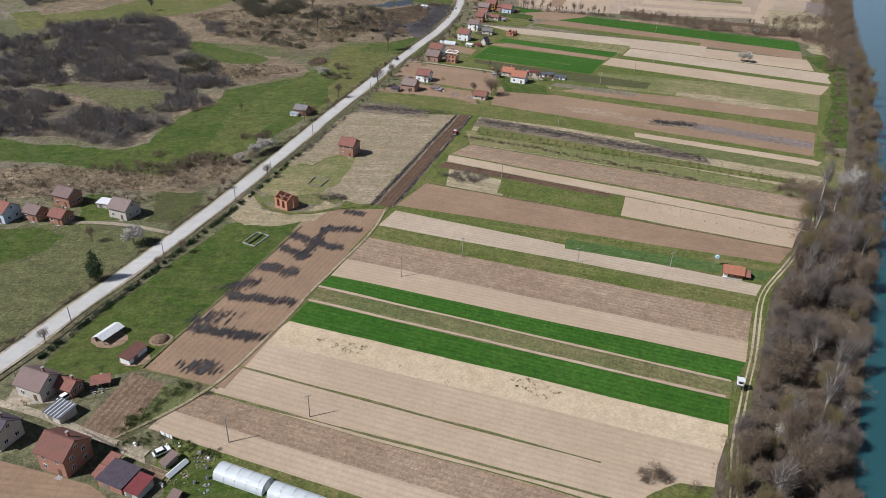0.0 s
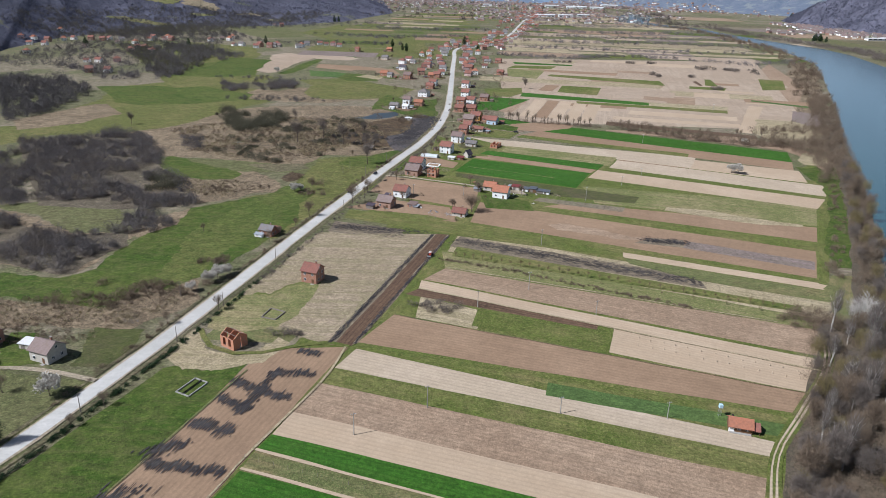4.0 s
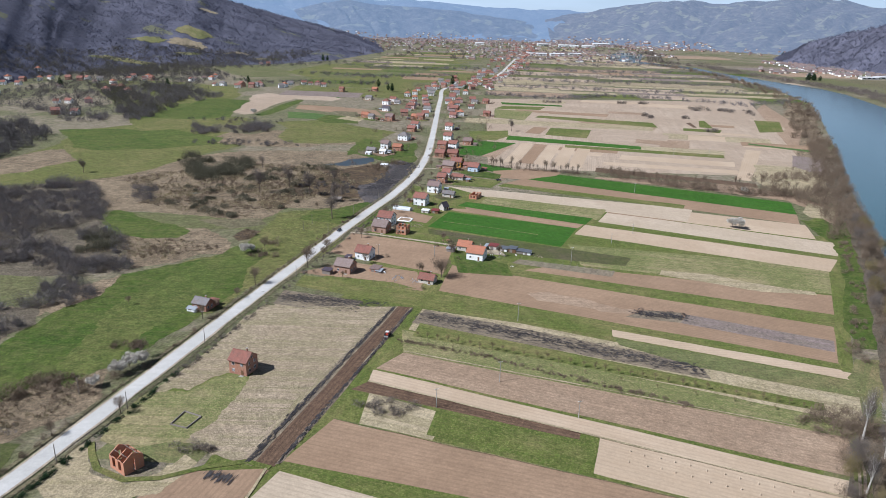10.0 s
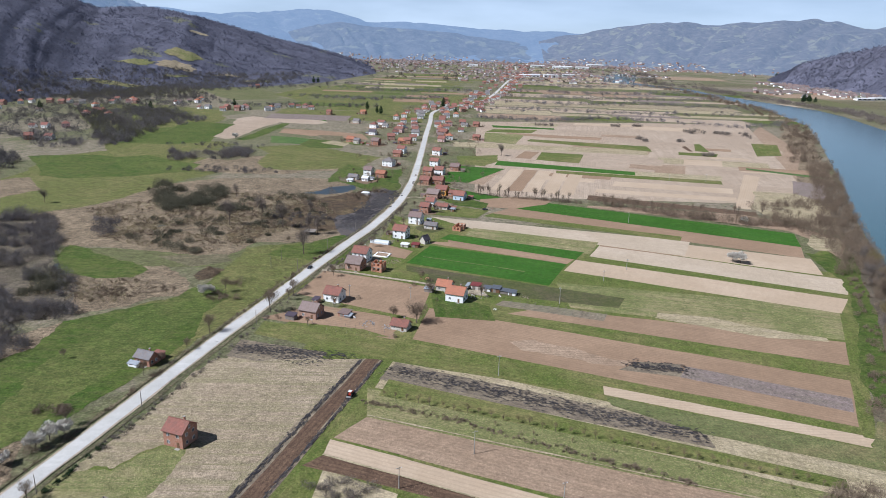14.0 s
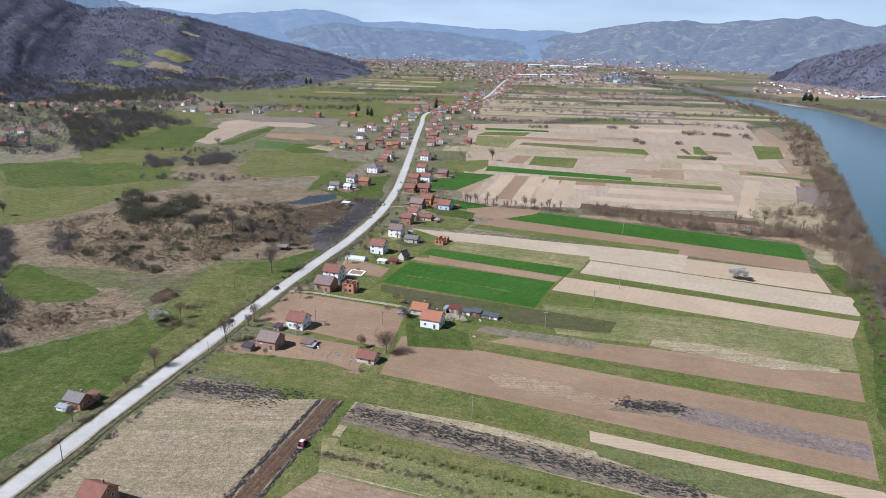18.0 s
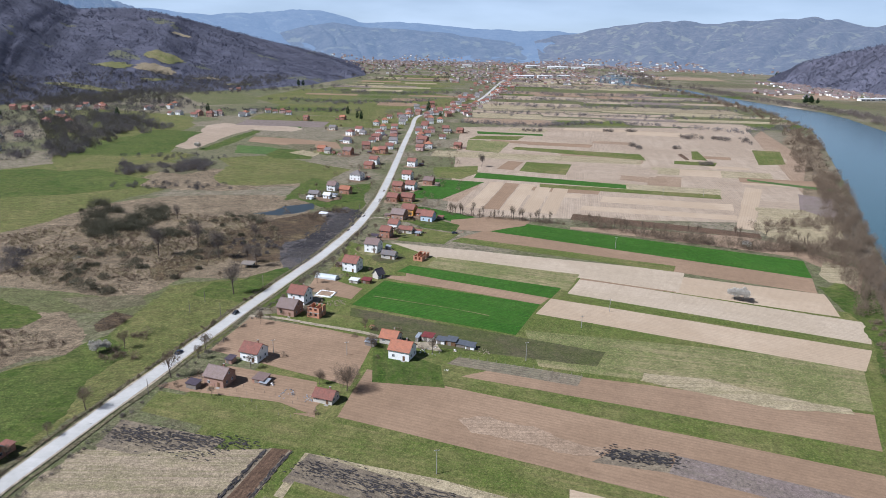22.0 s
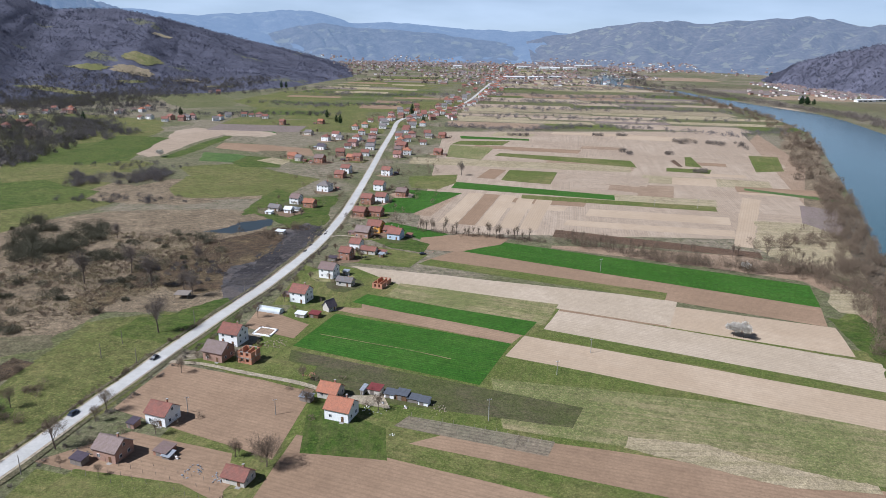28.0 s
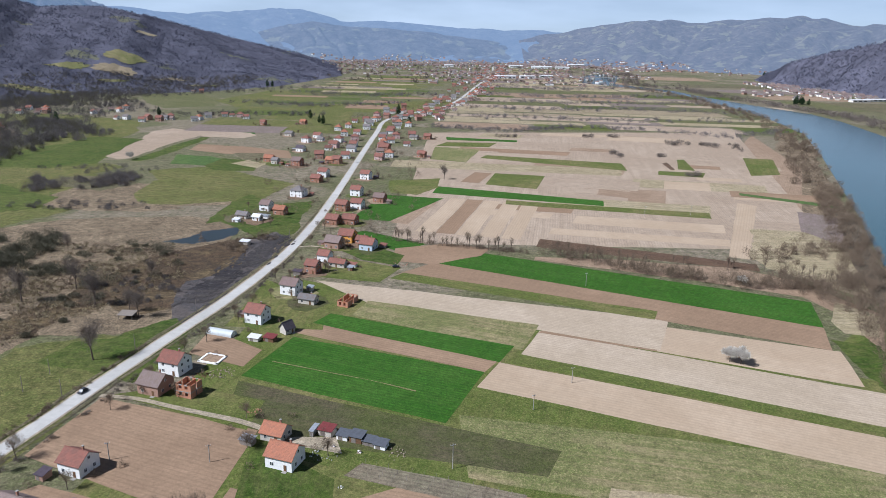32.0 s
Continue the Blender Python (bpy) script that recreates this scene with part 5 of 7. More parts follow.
grey = fill(FILLS["grey"], 11, 2.6, 4.6, 31, -0.24)
thicket("thicket", grey[::3], 150, TWIGDARK, "dense grey leafless willow thicket", 31, (1.2, 0.09))
thicket("thicket", grey[1::3], 150, TWIGVIOLET, "dense grey leafless willow thicket", 34, (1.2, 0.09))
thicket("thicket", grey[2::3], 150, TWIGGREY, "dense grey-brown leafless thicket", 35, (1.2, 0.09))
thicket("thicket", fill(FILLS["dark"][:1], 34, 3.4, 8, 37), 90, TWIGDARK, "dark bare trees on the terrace slope", 37, (2.2, 0.2))
thicket("thicket", fill(FILLS["dark"][1:], 55, 3.2, 6.5, 36, -0.1), 80, TWIGVIOLET, "tall bare trees on the terrace edge", 36, (2.2, 0.2))
foot = fill(FILLS["foot"][:1], 150, 4.2, 9, 46, -0.2) + fill(FILLS["foot"][1:], 52, 3.4, 7.5, 47, -0.12)
thicket("thicket", foot[::2], 90, TWIGDARK, "dark bare trees below the hillside hamlet", 46, (2.4, 0.16), up=1.3)
thicket("thicket", foot[1::2], 90, TWIGMOSS, "olive-brown bare trees below the hillside hamlet", 47, (2.4, 0.16), up=1.3)
thicket("thicket", fill(FILLS["olive"], 16, 3.6, 4.6, 32, -0.15), 260, TWIGMOSS, "round dark olive willow bushes", 32, (1.3, 0.1))
thicket("thicket", fill(FILLS["brown"], 14, 1.7, 2.4, 33, -0.1), 130, TWIG, "low brown brambles and bushes", 33, (1.0, 0.065))
MARSHLAND = [(-185, 560), (-150, 655), (-100, 700), (-70, 705), (-40, 640), (-80, 560), (-110, 530)]
lone = [(x, y, a * random.Random(int(x * 7 + y)).uniform(0.8, 1.6), b) for x, y, a, b in fill([MARSHLAND], 150, 2.9, 3.3, 38, -0.2)]
thicket("thicket", lone, 380, TWIGMOSS, "single round dark bushes on the marsh", 38, (0.9, 0.11))
thicket("weeds", fill(FILLS["weeds"], 3.2, 0.5, 0.45, 39, 0.0), 9, LAND["grass"], "green weed clumps on the stubble", 39, (0.4, 0.09), category="weeds")
thicket("thicket", fill(FILLS["endbush"], 4, 1.5, 2.6, 40), 150, TWIG, "bare bushes at the grassy field end", 40, (1.0, 0.05))

# forest cover on the slopes, and green clearings
CLEAR = [
    ("grassdry", -718, 1930, 46, 20, 0.9), ("grassdry", -655, 2080, 50, 34, 0.9), ("stubblegreen", -640, 1985, 48, 32, 0.6), ("grassdry", -690, 1722, 60, 22, 0.5),
    ("drygrass", -690, 2335, 26, 14, 0.8), ("grassdry", -610, 1900, 30, 10, 0.6), ("stubblegreen", -520, 2010, 38, 12, 0.7), ("grassdry", -440, 1990, 40, 14, 0.6),
]


def tufts(name, at, n, seed, crown, label, size, v1=1.0, thin=0.0, patchy=0.008):
    """Leafless trees over a slope: small upright sprays of slivers."""
    r = np.random.default_rng(seed)
    soup = []
    while len(soup) < n:
        u, v = r.random(), v1 * r.random()
        x, y, z = at(u, v)
        if any(abs(x - cx) < rx * 1.1 and abs(y - cy) < ry * 1.2 for _, cx, cy, rx, ry, _ in CLEAR):
            continue
        if noise.noise(Vector((x * patchy, y * patchy, seed))) < thin or (v < 0.12 and r.random() < 0.5):
            continue
        s = size * (0.6 + 0.7 * r.random())
        soup.append(twigs(r, 8, (x, y, z + s * 0.3), (s * 0.5, s * 0.5, s * 0.35), (s * 0.7, s * 0.09), 2.0))
    ob = new(name, flat(name, np.concatenate(soup)))
    ob.data.materials.append(crown)
    return tagged(ob, label, "forest", kind="stuff")


# crown tones carry the same painted haze blue as the slopes
WOODTWIG = plain("hazed_crowns", (0.132, 0.132, 0.176), 1.0, 0.4, 0.05)
WOODDARK = plain("hazed_crowns_dark", (0.11, 0.113, 0.155), 1.0, 0.4, 0.05)
tufts("woods", WEST, 16000, 41, WOODTWIG, "bare woods covering the hillside, tinted with haze blue", 3.6, 1.06, -0.5)
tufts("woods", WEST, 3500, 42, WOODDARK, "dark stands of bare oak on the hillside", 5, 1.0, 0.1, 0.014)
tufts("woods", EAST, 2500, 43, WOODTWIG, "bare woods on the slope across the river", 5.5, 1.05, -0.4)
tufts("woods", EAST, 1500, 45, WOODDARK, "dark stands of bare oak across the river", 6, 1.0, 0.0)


SLOPES = [BVHTree.FromPolygons([v.co for v in o.data.vertices], [p.vertices[:] for p in o.data.polygons]) for o in scene.objects if o.name.startswith("hill_")]


def ground_z(x, y):
    """Height of the land: the valley floor, or the slope that stands on it."""
    return max([0.0] + [q[0].z for q in (b.ray_cast(Vector((x, y, 900)), Vector((0, 0, -1))) for b in SLOPES) if q[0]])


def clearing(kind, cx, cy, rx, ry, rot):
    """A meadow of uneven outline, draped on the slope."""
    g, n, m = Geo(), 6, 40
    cs, sn = math.cos(rot), math.sin(rot)
    for j in range(n + 1):
        for i in range(m):
            t = 2 * math.pi * i / m
            k = j / n * (1 + 0.45 * noise.noise(Vector((math.cos(t) * 1.6, math.sin(t) * 1.6, cx))) + 0.25 * noise.noise(Vector((math.cos(t) * 5, math.sin(t) * 5, cy))))
            a, b = rx * k * math.cos(t), ry * k * math.sin(t)
            x, y = cx + cs * a - sn * b, cy + sn * a + cs * b
            g.v.append((x, y, ground_z(x, y) + 1.0))
    g.f = [(j * m + i, j * m + (i + 1) % m, (j + 1) * m + (i + 1) % m, (j + 1) * m + i) for j in range(n) for i in range(m)]
    tagged(g.obj("hill_meadow", LAND[kind]), "olive-green clearing on the wooded hillside", "meadow", kind="structure")


for c in CLEAR:
    clearing(*c)


def foothill_trees(poly, each, size, seed, crown, label, gaps):
    """Loose bare trees over rising ground."""
    r = np.random.default_rng(seed)
    soup = [twigs(r, 46, (x, y, ground_z(x, y) + h * 0.45), (rad, rad, h * 0.5), (size, size * 0.075), 1.1) for x, y, rad, h in fill([poly], each, 3.6, 8.0, seed, gaps)]
    ob = new("woods", flat("woods", np.concatenate(soup)))
    ob.data.materials.append(crown)
    return tagged(ob, label, "forest", kind="stuff")


FOOTHILL = [(-780, 1330), (-830, 1560), (-760, 1760), (-640, 1960), (-470, 2080), (-330, 2200), (-380, 1950), (-470, 1800), (-520, 1640), (-545, 1500), (-600, 1430), (-690, 1420)]
foothill_trees(FOOTHILL, 75, 2.6, 61, TWIGDARK, "loose bare woods at the foot of the hill", -0.12)
foothill_trees(FOOTHILL, 170, 2.6, 62, TWIGMOSS, "olive-brown bare trees at the foot of the hill", 0.0)
foothill_trees([(-620, 1060), (-680, 1330), (-540, 1500), (-430, 1480), (-440, 1300), (-480, 1100)], 210, 2.4, 63, TWIGDARK, "garden trees of the hillside hamlet", -0.05)


# ---- far plain: strips beyond the near fields ----
rng = random.Random(77)
y = 1330.0
while y < 3300:
    depth = rng.uniform(28, 75) * (1 + (y - 1330) / 1500)
    x = 45.0 + (y - 1330) * 0.14 + 60
    east = 640 - max(0, y - 2200) * 0.1
    while x < east:
        w = rng.uniform(90, 260)
        kind = rng.choices(["plainsoil", "rough", "violet", "grass", "drygrass", "olive", "brown", "meadowdull", "stubblegreen"], [4, 4, 3, 1, 4, 3, 2, 1, 3])[0]
        s = -0.3
        field(kind, (x, y), (x + w, y + s * w * 0.5), (x + w, y + depth + s * w * 0.5), (x, y + depth))
        x += w + rng.uniform(0, 12)
    y += depth + rng.uniform(0, 10)
y = 1240.0
while y < 2700:
    depth = rng.uniform(25, 80)
    x = -240 + max(0, (y - 1900) * 0.2)
    while x < -40 + (y - 1240) * 0.1:
        w = rng.uniform(70, 160)
        kind = rng.choices(["meadowdull", "pasture", "olive", "drygrass", "violet", "brown", "grass"], [5, 6, 5, 2, 2, 2, 1])[0]
        field(kind, (x, y), (x + w, y - 12), (x + w, y + depth - 12), (x, y + depth))
        x += w
    y += depth
for x, y, w, d, kind in ((900, 1700, 140, 200, "olive"), (920, 1950, 200, 150, "rough"), (900, 2150, 220, 120, "violet"), (1000, 1650, 160, 240, "drydark"), (850, 2350, 300, 120, "drydark"), (820, 2700, 260, 200, "rough"), (700, 2500, 100, 150, "drydark")):
    field(kind, (x, y), (x + w, y - 20), (x + w, y + d), (x, y + d))


# ---- village along the road and on the hill foot, far town ----
PROTO = []
for L, W, st, rf, wl, hip in ((9, 8, 1.6, "redroof", "white", False), (9.5, 9, 2, "redroof", "brickpale", False), (9, 9, 2, "orangeroof", "white", True), (8, 7, 1.2, "pinkroof", "plaster", False),
                              (10, 8.5, 1.6, "greyroof", "white", False), (8, 7, 1.1, "oldroof", "white", False), (10, 9, 2, "redroof", "pinkwall", True), (9, 8, 1.5, "redroof", "white", False)):
    PROTO.append(house(0, 0, L, W, st, rf, wl, sparse=True, hip=hip, few=True))
spots = []
rng = random.Random(3)
taken = [(x, y) for x, y, *_ in HOUSES]


def free(x, y, gap):
    if any(abs(x - a) < gap and abs(y - b) < gap for a, b in taken):
        return False
    taken.append((x, y))
    return True


for p in ROADLINE:
    if p.y > 1030:
        for _ in range(2 if p.y < 1500 else 1):
            s = rng.choice((-1, 1)) * (rng.uniform(13, 28) if rng.random() < 0.65 else rng.uniform(28, 60))
            x, y = p.x + s, p.y + rng.uniform(-5, 5)
            if rng.random() < 0.5 and free(x, y, 13):
                spots.append((x, y, rng.uniform(-8, 8)))
HAMLET = [(-580, 1337), (-594, 1385), (-549, 1338), (-549, 1403), (-565, 1461), (-518, 1396), (-513, 1415), (-440, 1418), (-440, 1435), (-432, 1464), (-413, 1452), (-420, 1495), (-376, 1352), (-363, 1355), (-330, 1329), (-329, 1352), (-308, 1340), (-306, 1356), (-296, 1357), (-303, 1374), (-258, 1347), (-256, 1363), (-253, 1399), (-231, 1414), (-218, 1411), (-205, 1409), (-190, 1387), (-401, 1853), (-420, 1856), (-507, 1218), (-707, 1281), (-638, 1149), (-706, 1338), (-689, 1361), (-684, 1387), (-601, 1259), (-650, 1384), (-624, 1374), (-623, 1399), (-596, 1389), (-556, 1333), (-515, 1267), (-497, 1252), (-507, 1070), (-491, 1072), (-432, 971), (-468, 1080), (-454, 966), (-447, 974), (-742, 1455), (-730, 1298), (-680, 1279), (-723, 1324), (-470, 1212), (-533, 1432), (-535, 1456)]
for x, y in HAMLET:
    if free(x, y, 10):
        spots.append((x, y, rng.uniform(-40, 40)))
for _ in range(26):
    x, y = 60 + rng.uniform(-60, 60), 1450 + rng.uniform(-50, 50)
    if free(x, y, 16):
        spots.append((x, y, rng.uniform(-40, 40)))


for i, (x, y, a) in enumerate(spots):
    z = max(0, ground_z(x, y) - 0.6)
    m = pose(x, y, z, 0, 0, YAW + 15 + a) if y > 1000 else pose(x, y, z, 0, 0, YAW + a)
    if i < len(PROTO):
        PROTO[i].matrix_basis = m
    else:
        copy_thing(PROTO[rng.randrange(len(PROTO))], m)


TOWNROOF = plain("town_tiles", (0.21, 0.155, 0.145), 0.85, 0.3, 0.05)


def town(name, regions, seed, label, walls=(0, 1, 1, 2, 2)):
    """Hundreds of distant houses: walls and pitched roofs as one mesh with several materials."""
    rng = random.Random(seed)
    g, idx = Geo(), []
    mats = [WALL["white"], WALL["plaster"], WALL["brickpale"], TOWNROOF, ROOF["greypink"], ROOF["greyroof"]]
    for x0, x1, y0, y1, n, big in regions:
        for _ in range(n):
            x, y = rng.uniform(x0, x1), rng.uniform(y0, y1)
            L, W, H, rz = rng.uniform(9, 14) * big, rng.uniform(8, 11) * big, rng.uniform(3.2, 6), rng.uniform(-0.5, 0.5)
            wall, roof, z = rng.choice(walls), rng.choice((3, 3, 4, 5)), ground_z(x, y) - 0.5
            if z > 28:
                continue
            g.box(x, y, z, L, W, H, rz)
            idx += [wall] * 6
            c, s, k = math.cos(rz), math.sin(rz), len(g.v)
            for dx, dy, dz in ((-1.06, -1.1, 0), (1.06, -1.1, 0), (1.06, 1.1, 0), (-1.06, 1.1, 0), (-1.06, 0, 1), (1.06, 0, 1)):
                a, b = dx * L / 2, dy * W / 2
                g.v.append((x + c * a - s * b, y + s * a + c * b, z + H - 0.2 + dz * W * 0.42))
            g.f += [(k, k + 1, k + 5, k + 4), (k + 2, k + 3, k + 4, k + 5), (k + 1, k + 2, k + 5), (k + 3, k, k + 4)]
            idx += [roof] * 4
    ob = g.obj(name, mats[0])
    for m in mats[1:]:
        ob.data.materials.append(m)
    ob.data.polygons.foreach_set("material_index", idx)
    return tagged(ob, label, "town", kind="stuff")


town("town", [(-330, 900, 2700, 3900, 420, 0.75), (100, 650, 2300, 3000, 130, 0.8), (-450, 0, 3100, 4000, 120, 0.8), (900, 1300, 3300, 3800, 120, 1.0)], 5, "far town of white houses with red roofs")
town("town", [(-150, 900, 3500, 4060, 620, 0.7), (500, 1000, 3600, 3980, 170, 0.7), (-500, -100, 3600, 4050, 90, 0.7)], 7, "dense far town at the foot of the hills", (0, 1, 1, 2, 2))
town("town", [(900, 1300, 3600, 4000, 50, 0.6), (-300, 300, 4050, 4200, 24, 0.6), (1250, 1600, 3100, 3500, 30, 0.6), (1280, 1330, 2200, 2500, 4, 0.9)], 8, "scattered houses on the far slopes", (1, 1, 2))
town("town", [(1080, 1240, 2000, 2330, 150, 0.8), (1120, 1225, 2330, 2600, 70, 0.8), (900, 1090, 1950, 2250, 14, 1.0)], 6, "dense hamlet across the river", (0, 1, 1, 2))


def factory_hall(x, y, L, W, H, yaw):
    base = empty("factory_hall", x, y, yaw, label="long low pale factory hall at the edge of the far town", category="hall", group="factory halls")
    Geo().box(0, 0, 0, L, W, H).obj("wall", WALL["white"], base)
    Geo().extrude_x([(-W / 2 - 1, H + 0.05), (W / 2 + 1, H + 0.05), (0, H + W * 0.12)], -L / 2 - 1, L / 2 + 1).obj("roof", ROOF["white"], base)
    for k in range(int(L / 14)):
        Geo().box(-L / 2 + 7 + 14 * k, -W / 2 - 0.06, 1.5, 8, 0.12, 2.2).obj("window_band", GLASS, base)


for x, y, L, W, H, yaw in ((496, 3511, 62, 24, 8, 4), (600, 3440, 90, 26, 8, -6), (690, 3425, 60, 24, 8, -8), (810, 3720, 80, 30, 9, 5), (354, 2650, 70, 20, 7, 3), (430, 2670, 50, 18, 7, 6), (192, 3440, 40, 20, 8, 0), (505, 2735, 44, 16, 6, 2), (1180, 1960, 70, 16, 5, 10), (1120, 1935, 50, 14, 5, 10)):
    factory_hall(x, y, L, W, H, yaw)
weir = empty("bridge", 690, 2690, 0, label="long low pale concrete bridge across the far river", category="bridge")
Geo().box(0, 0, 5.0, 260, 7, 1.6).obj("deck", CONCRETE, weir)
for k in range(9):
    Geo().box(-112 + 28 * k, 0, 0, 3, 5, 5.2).obj("pier", CONCRETE, weir)


# ---- bushes and hedges ----
rng = random.Random(15)


def line_spots(pts, n, wide, rad, h):
    out = []
    for _ in range(n):
        s = rng.random() * (len(pts) - 1)
        i = int(s)
        x, y = between(pts[i], pts[i + 1], s - i)
        k = rng.uniform(0.55, 1.35)
        out.append((x + rng.gauss(0, wide), y + rng.gauss(0, wide), rad * k, h * k))
    return out


thicket("hedge", line_spots([(66, 720), (155, 694)], 90, 2.0, 1.6, 2.8), 70, TWIG, "low hedge under the row of poplars", 50, (1.0, 0.06))
thicket("hedge", line_spots([(165, 699), (211, 663), (261, 640), (305, 630), (340, 640)], 190, 4, 2.8, 8.0), 120, TWIG, "overgrown hedge of bare trees beyond the wheat", 51, (1.4, 0.1), up=1.2)
thicket("hedge", line_spots([(293, 653), (303, 633), (312, 614), (318, 597), (319, 582)], 80, 6, 3.0, 7.5), 120, TWIG, "tall brown scrub between wheat and river", 65, (1.4, 0.1), up=1.2)
thicket("hedge", line_spots([(300, 690), (345, 700), (380, 720)], 60, 9, 3, 5), 100, TWIG, "brown scrub by the river bend", 52, (1.5, 0.14))
thicket("hedge", line_spots([(97, 1326), (210, 1280), (307, 1345), (397, 1333), (522, 1262), (640, 1330)], 170, 9, 4, 5.5), 50, TWIGVIOLET, "far line of bare trees across the fields", 53, (2, 0.3))
thicket("hedge", line_spots([(130, 1640), (320, 1600), (500, 1650), (690, 1580)], 160, 16, 5, 6) + line_spots([(150, 1480), (400, 1440), (640, 1470)], 90, 16, 4, 5) + line_spots([(180, 1790), (400, 1760), (690, 1800)], 130, 18, 5, 6) + line_spots([(200, 1950), (450, 1900), (700, 2000)], 160, 20, 6, 7) + line_spots([(250, 2200), (450, 2150), (640, 2250)], 150, 25, 7, 8) + line_spots([(-250, 1650), (-100, 1600), (50, 1700)], 120, 16, 5, 6) + line_spots([(-220, 1900), (-50, 1850), (120, 1900)], 120, 20, 6, 7), 26, TWIGVIOLET, "far hedgerows on the plain", 54, (2.6, 0.45))
thicket("garden_trees", [(p.x + s, p.y, rng.uniform(1.8, 3.4), rng.uniform(4, 7)) for p in ROADLINE if p.y > 700 for s in (rng.choice((-1, 1)) * rng.uniform(9, 70), rng.choice((-1, 1)) * rng.uniform(9, 60)) if rng.random() < 0.75], 70, TWIG, "bare garden trees between the village houses", 55, (1.4, 0.13))
thicket("garden_trees", [(rng.uniform(-300, 900), rng.uniform(2300, 3900), rng.uniform(5, 10), rng.uniform(6, 9)) for _ in range(500)], 22, TWIGGREY, "bare trees among the houses of the far town", 56, (5, 1.0))
thicket("garden_trees", [(rng.uniform(-640, -400), rng.uniform(1000, 1560), rng.uniform(3, 6), rng.uniform(5, 9)) for _ in range(560)] + line_spots([(-480, 1560), (-330, 1420), (-200, 1440), (-90, 1460)], 110, 16, 3.5, 6) + line_spots([(-560, 1720), (-430, 1790), (-300, 1950), (-150, 2100)], 130, 25, 5, 8), 50, TWIGDARK, "bare trees round the hillside hamlet", 57, (2, 0.3))
thicket("thicket", patch(rng, 40, -170, 800, 60, 14, 2.4, 3.2) + patch(rng, 26, -60, 620, 26, 22, 1.7, 2.2) + patch(rng, 30, -230, 950, 60, 20, 2.6, 4), 200, TWIGDARK, "low brown bushes on the marshy ground", 58, (0.9, 0.08))
thicket("thicket", line_spots([(-150, 300), (-130, 305), (-112, 306), (-97, 318)], 40, 4, 1.9, 2.8) + patch(rng, 14, -113, 316, 8, 4, 2, 3) + patch(rng, 12, -99, 345, 7, 3, 1.6, 2), 130, TWIG, "brown brambles along the meadow edge", 59, (1.0, 0.07))
thicket("thicket", patch(rng, 22, 8, 303, 12, 5, 1.6, 2.2) + patch(rng, 10, -50, 277, 7, 2.5, 1.5, 2.2), 130, TWIGGREY, "dark brambles in the field corner", 60, (0.9, 0.06))
thicket("thicket", patch(rng, 34, 165, 300, 13, 9, 2.2, 3.4), 150, TWIG, "brown thorn bushes at the field end", 61, (1.1, 0.07))
thicket("thicket", patch(rng, 12, 203, 352, 5, 12, 2, 3.4) + line_spots([(206, 360), (240, 420), (268, 480), (282, 510)], 46, 1.6, 1.3, 1.9), 90, TWIG, "line of thorn bushes beside the riverside meadow", 63, (1.0, 0.09))
thicket("thicket", patch(rng, 14, 200, 1230, 16, 6, 3, 4) + patch(rng, 10, 317, 1243, 8, 5, 3, 4) + patch(rng, 10, 354, 1247, 8, 5, 3, 4) + patch(rng, 16, 317, 1090, 6, 22, 3, 3.5) + patch(rng, 8, 368, 1082, 5, 5, 3, 4) + patch(rng, 24, 423, 1185, 16, 16, 3, 5) + patch(rng, 20, 460, 1175, 12, 16, 3, 4) + patch(rng, 14, 490, 1160, 10, 30, 3, 4) + patch(rng, 10, 362, 965, 8, 5, 3, 4), 60, TWIGGREY, "scattered bushes on the far fields", 64, (1.6, 0.22))


# ---- single trees ----
def put(tree, x, y, s=1.0, rot=0.0):
    tree.matrix_basis = Matrix.LocRotScale((x, y, 0), Euler((0, 0, rot)), (s, s, s))
    return tree


MARSH = "large bare tree standing alone on rough ground"
big = bare_tree(15, 5.0, 61, TWIGGREY, n=1500, lumps=12, tw=0.045, label=MARSH)
put(big, -46, 537, 1.15)
for x, y, s in ((-110, 601, 1.05), (-92, 620, 0.95), (-72, 597, 1.05), (-45, 583, 0.75), (-52, 590, 0.7), (-267, 652, 0.65), (109, 928, 0.8), (-60, 640, 0.6), (-130, 690, 0.6)):
    copy_thing(big, Matrix.LocRotScale((x, y, 0), Euler((0, 0, x)), (s, s, s)))
small = bare_tree(9, 3.2, 62, TWIG, n=900, lumps=9, tw=0.04, label="bare tree beside the road", stem=0.25)
put(small, -66, 416, 1.05)
for x, y, s in ((-44.5, 442, 1.3), (-38, 466, 0.95), (-39, 459, 0.7), (-74, 468, 0.9), (-90, 336, 0.9), (-79, 374, 0.7), (-117, 387, 0.5), (-81, 296, 0.7), (-97, 282, 0.6), (-76, 385, 0.55), (-70, 398, 0.6), (-22, 497, 0.7), (-16, 520, 0.7), (-11, 545, 0.7), (-5, 556, 0.8), (0, 585, 0.7), (5, 600, 0.7), (12, 610, 0.6), (8, 640, 0.7), (-96, 226, 0.6), (-101, 215, 0.5), (-132, 232, 0.7), (-66, 150, 0.4), (-118, 170, 0.6), (-60, 560, 0.5)):
    copy_thing(small, Matrix.LocRotScale((x, y, 0), Euler((0, 0, x)), (s, s, s)))
walnut = bare_tree(9.5, 6.5, 63, TWIG, n=2200, lumps=13, tw=0.05, label="wide spreading bare fruit tree beside the shed", stem=0.18, limb_r=0.026)
put(walnut, 27, 433, 1.1)
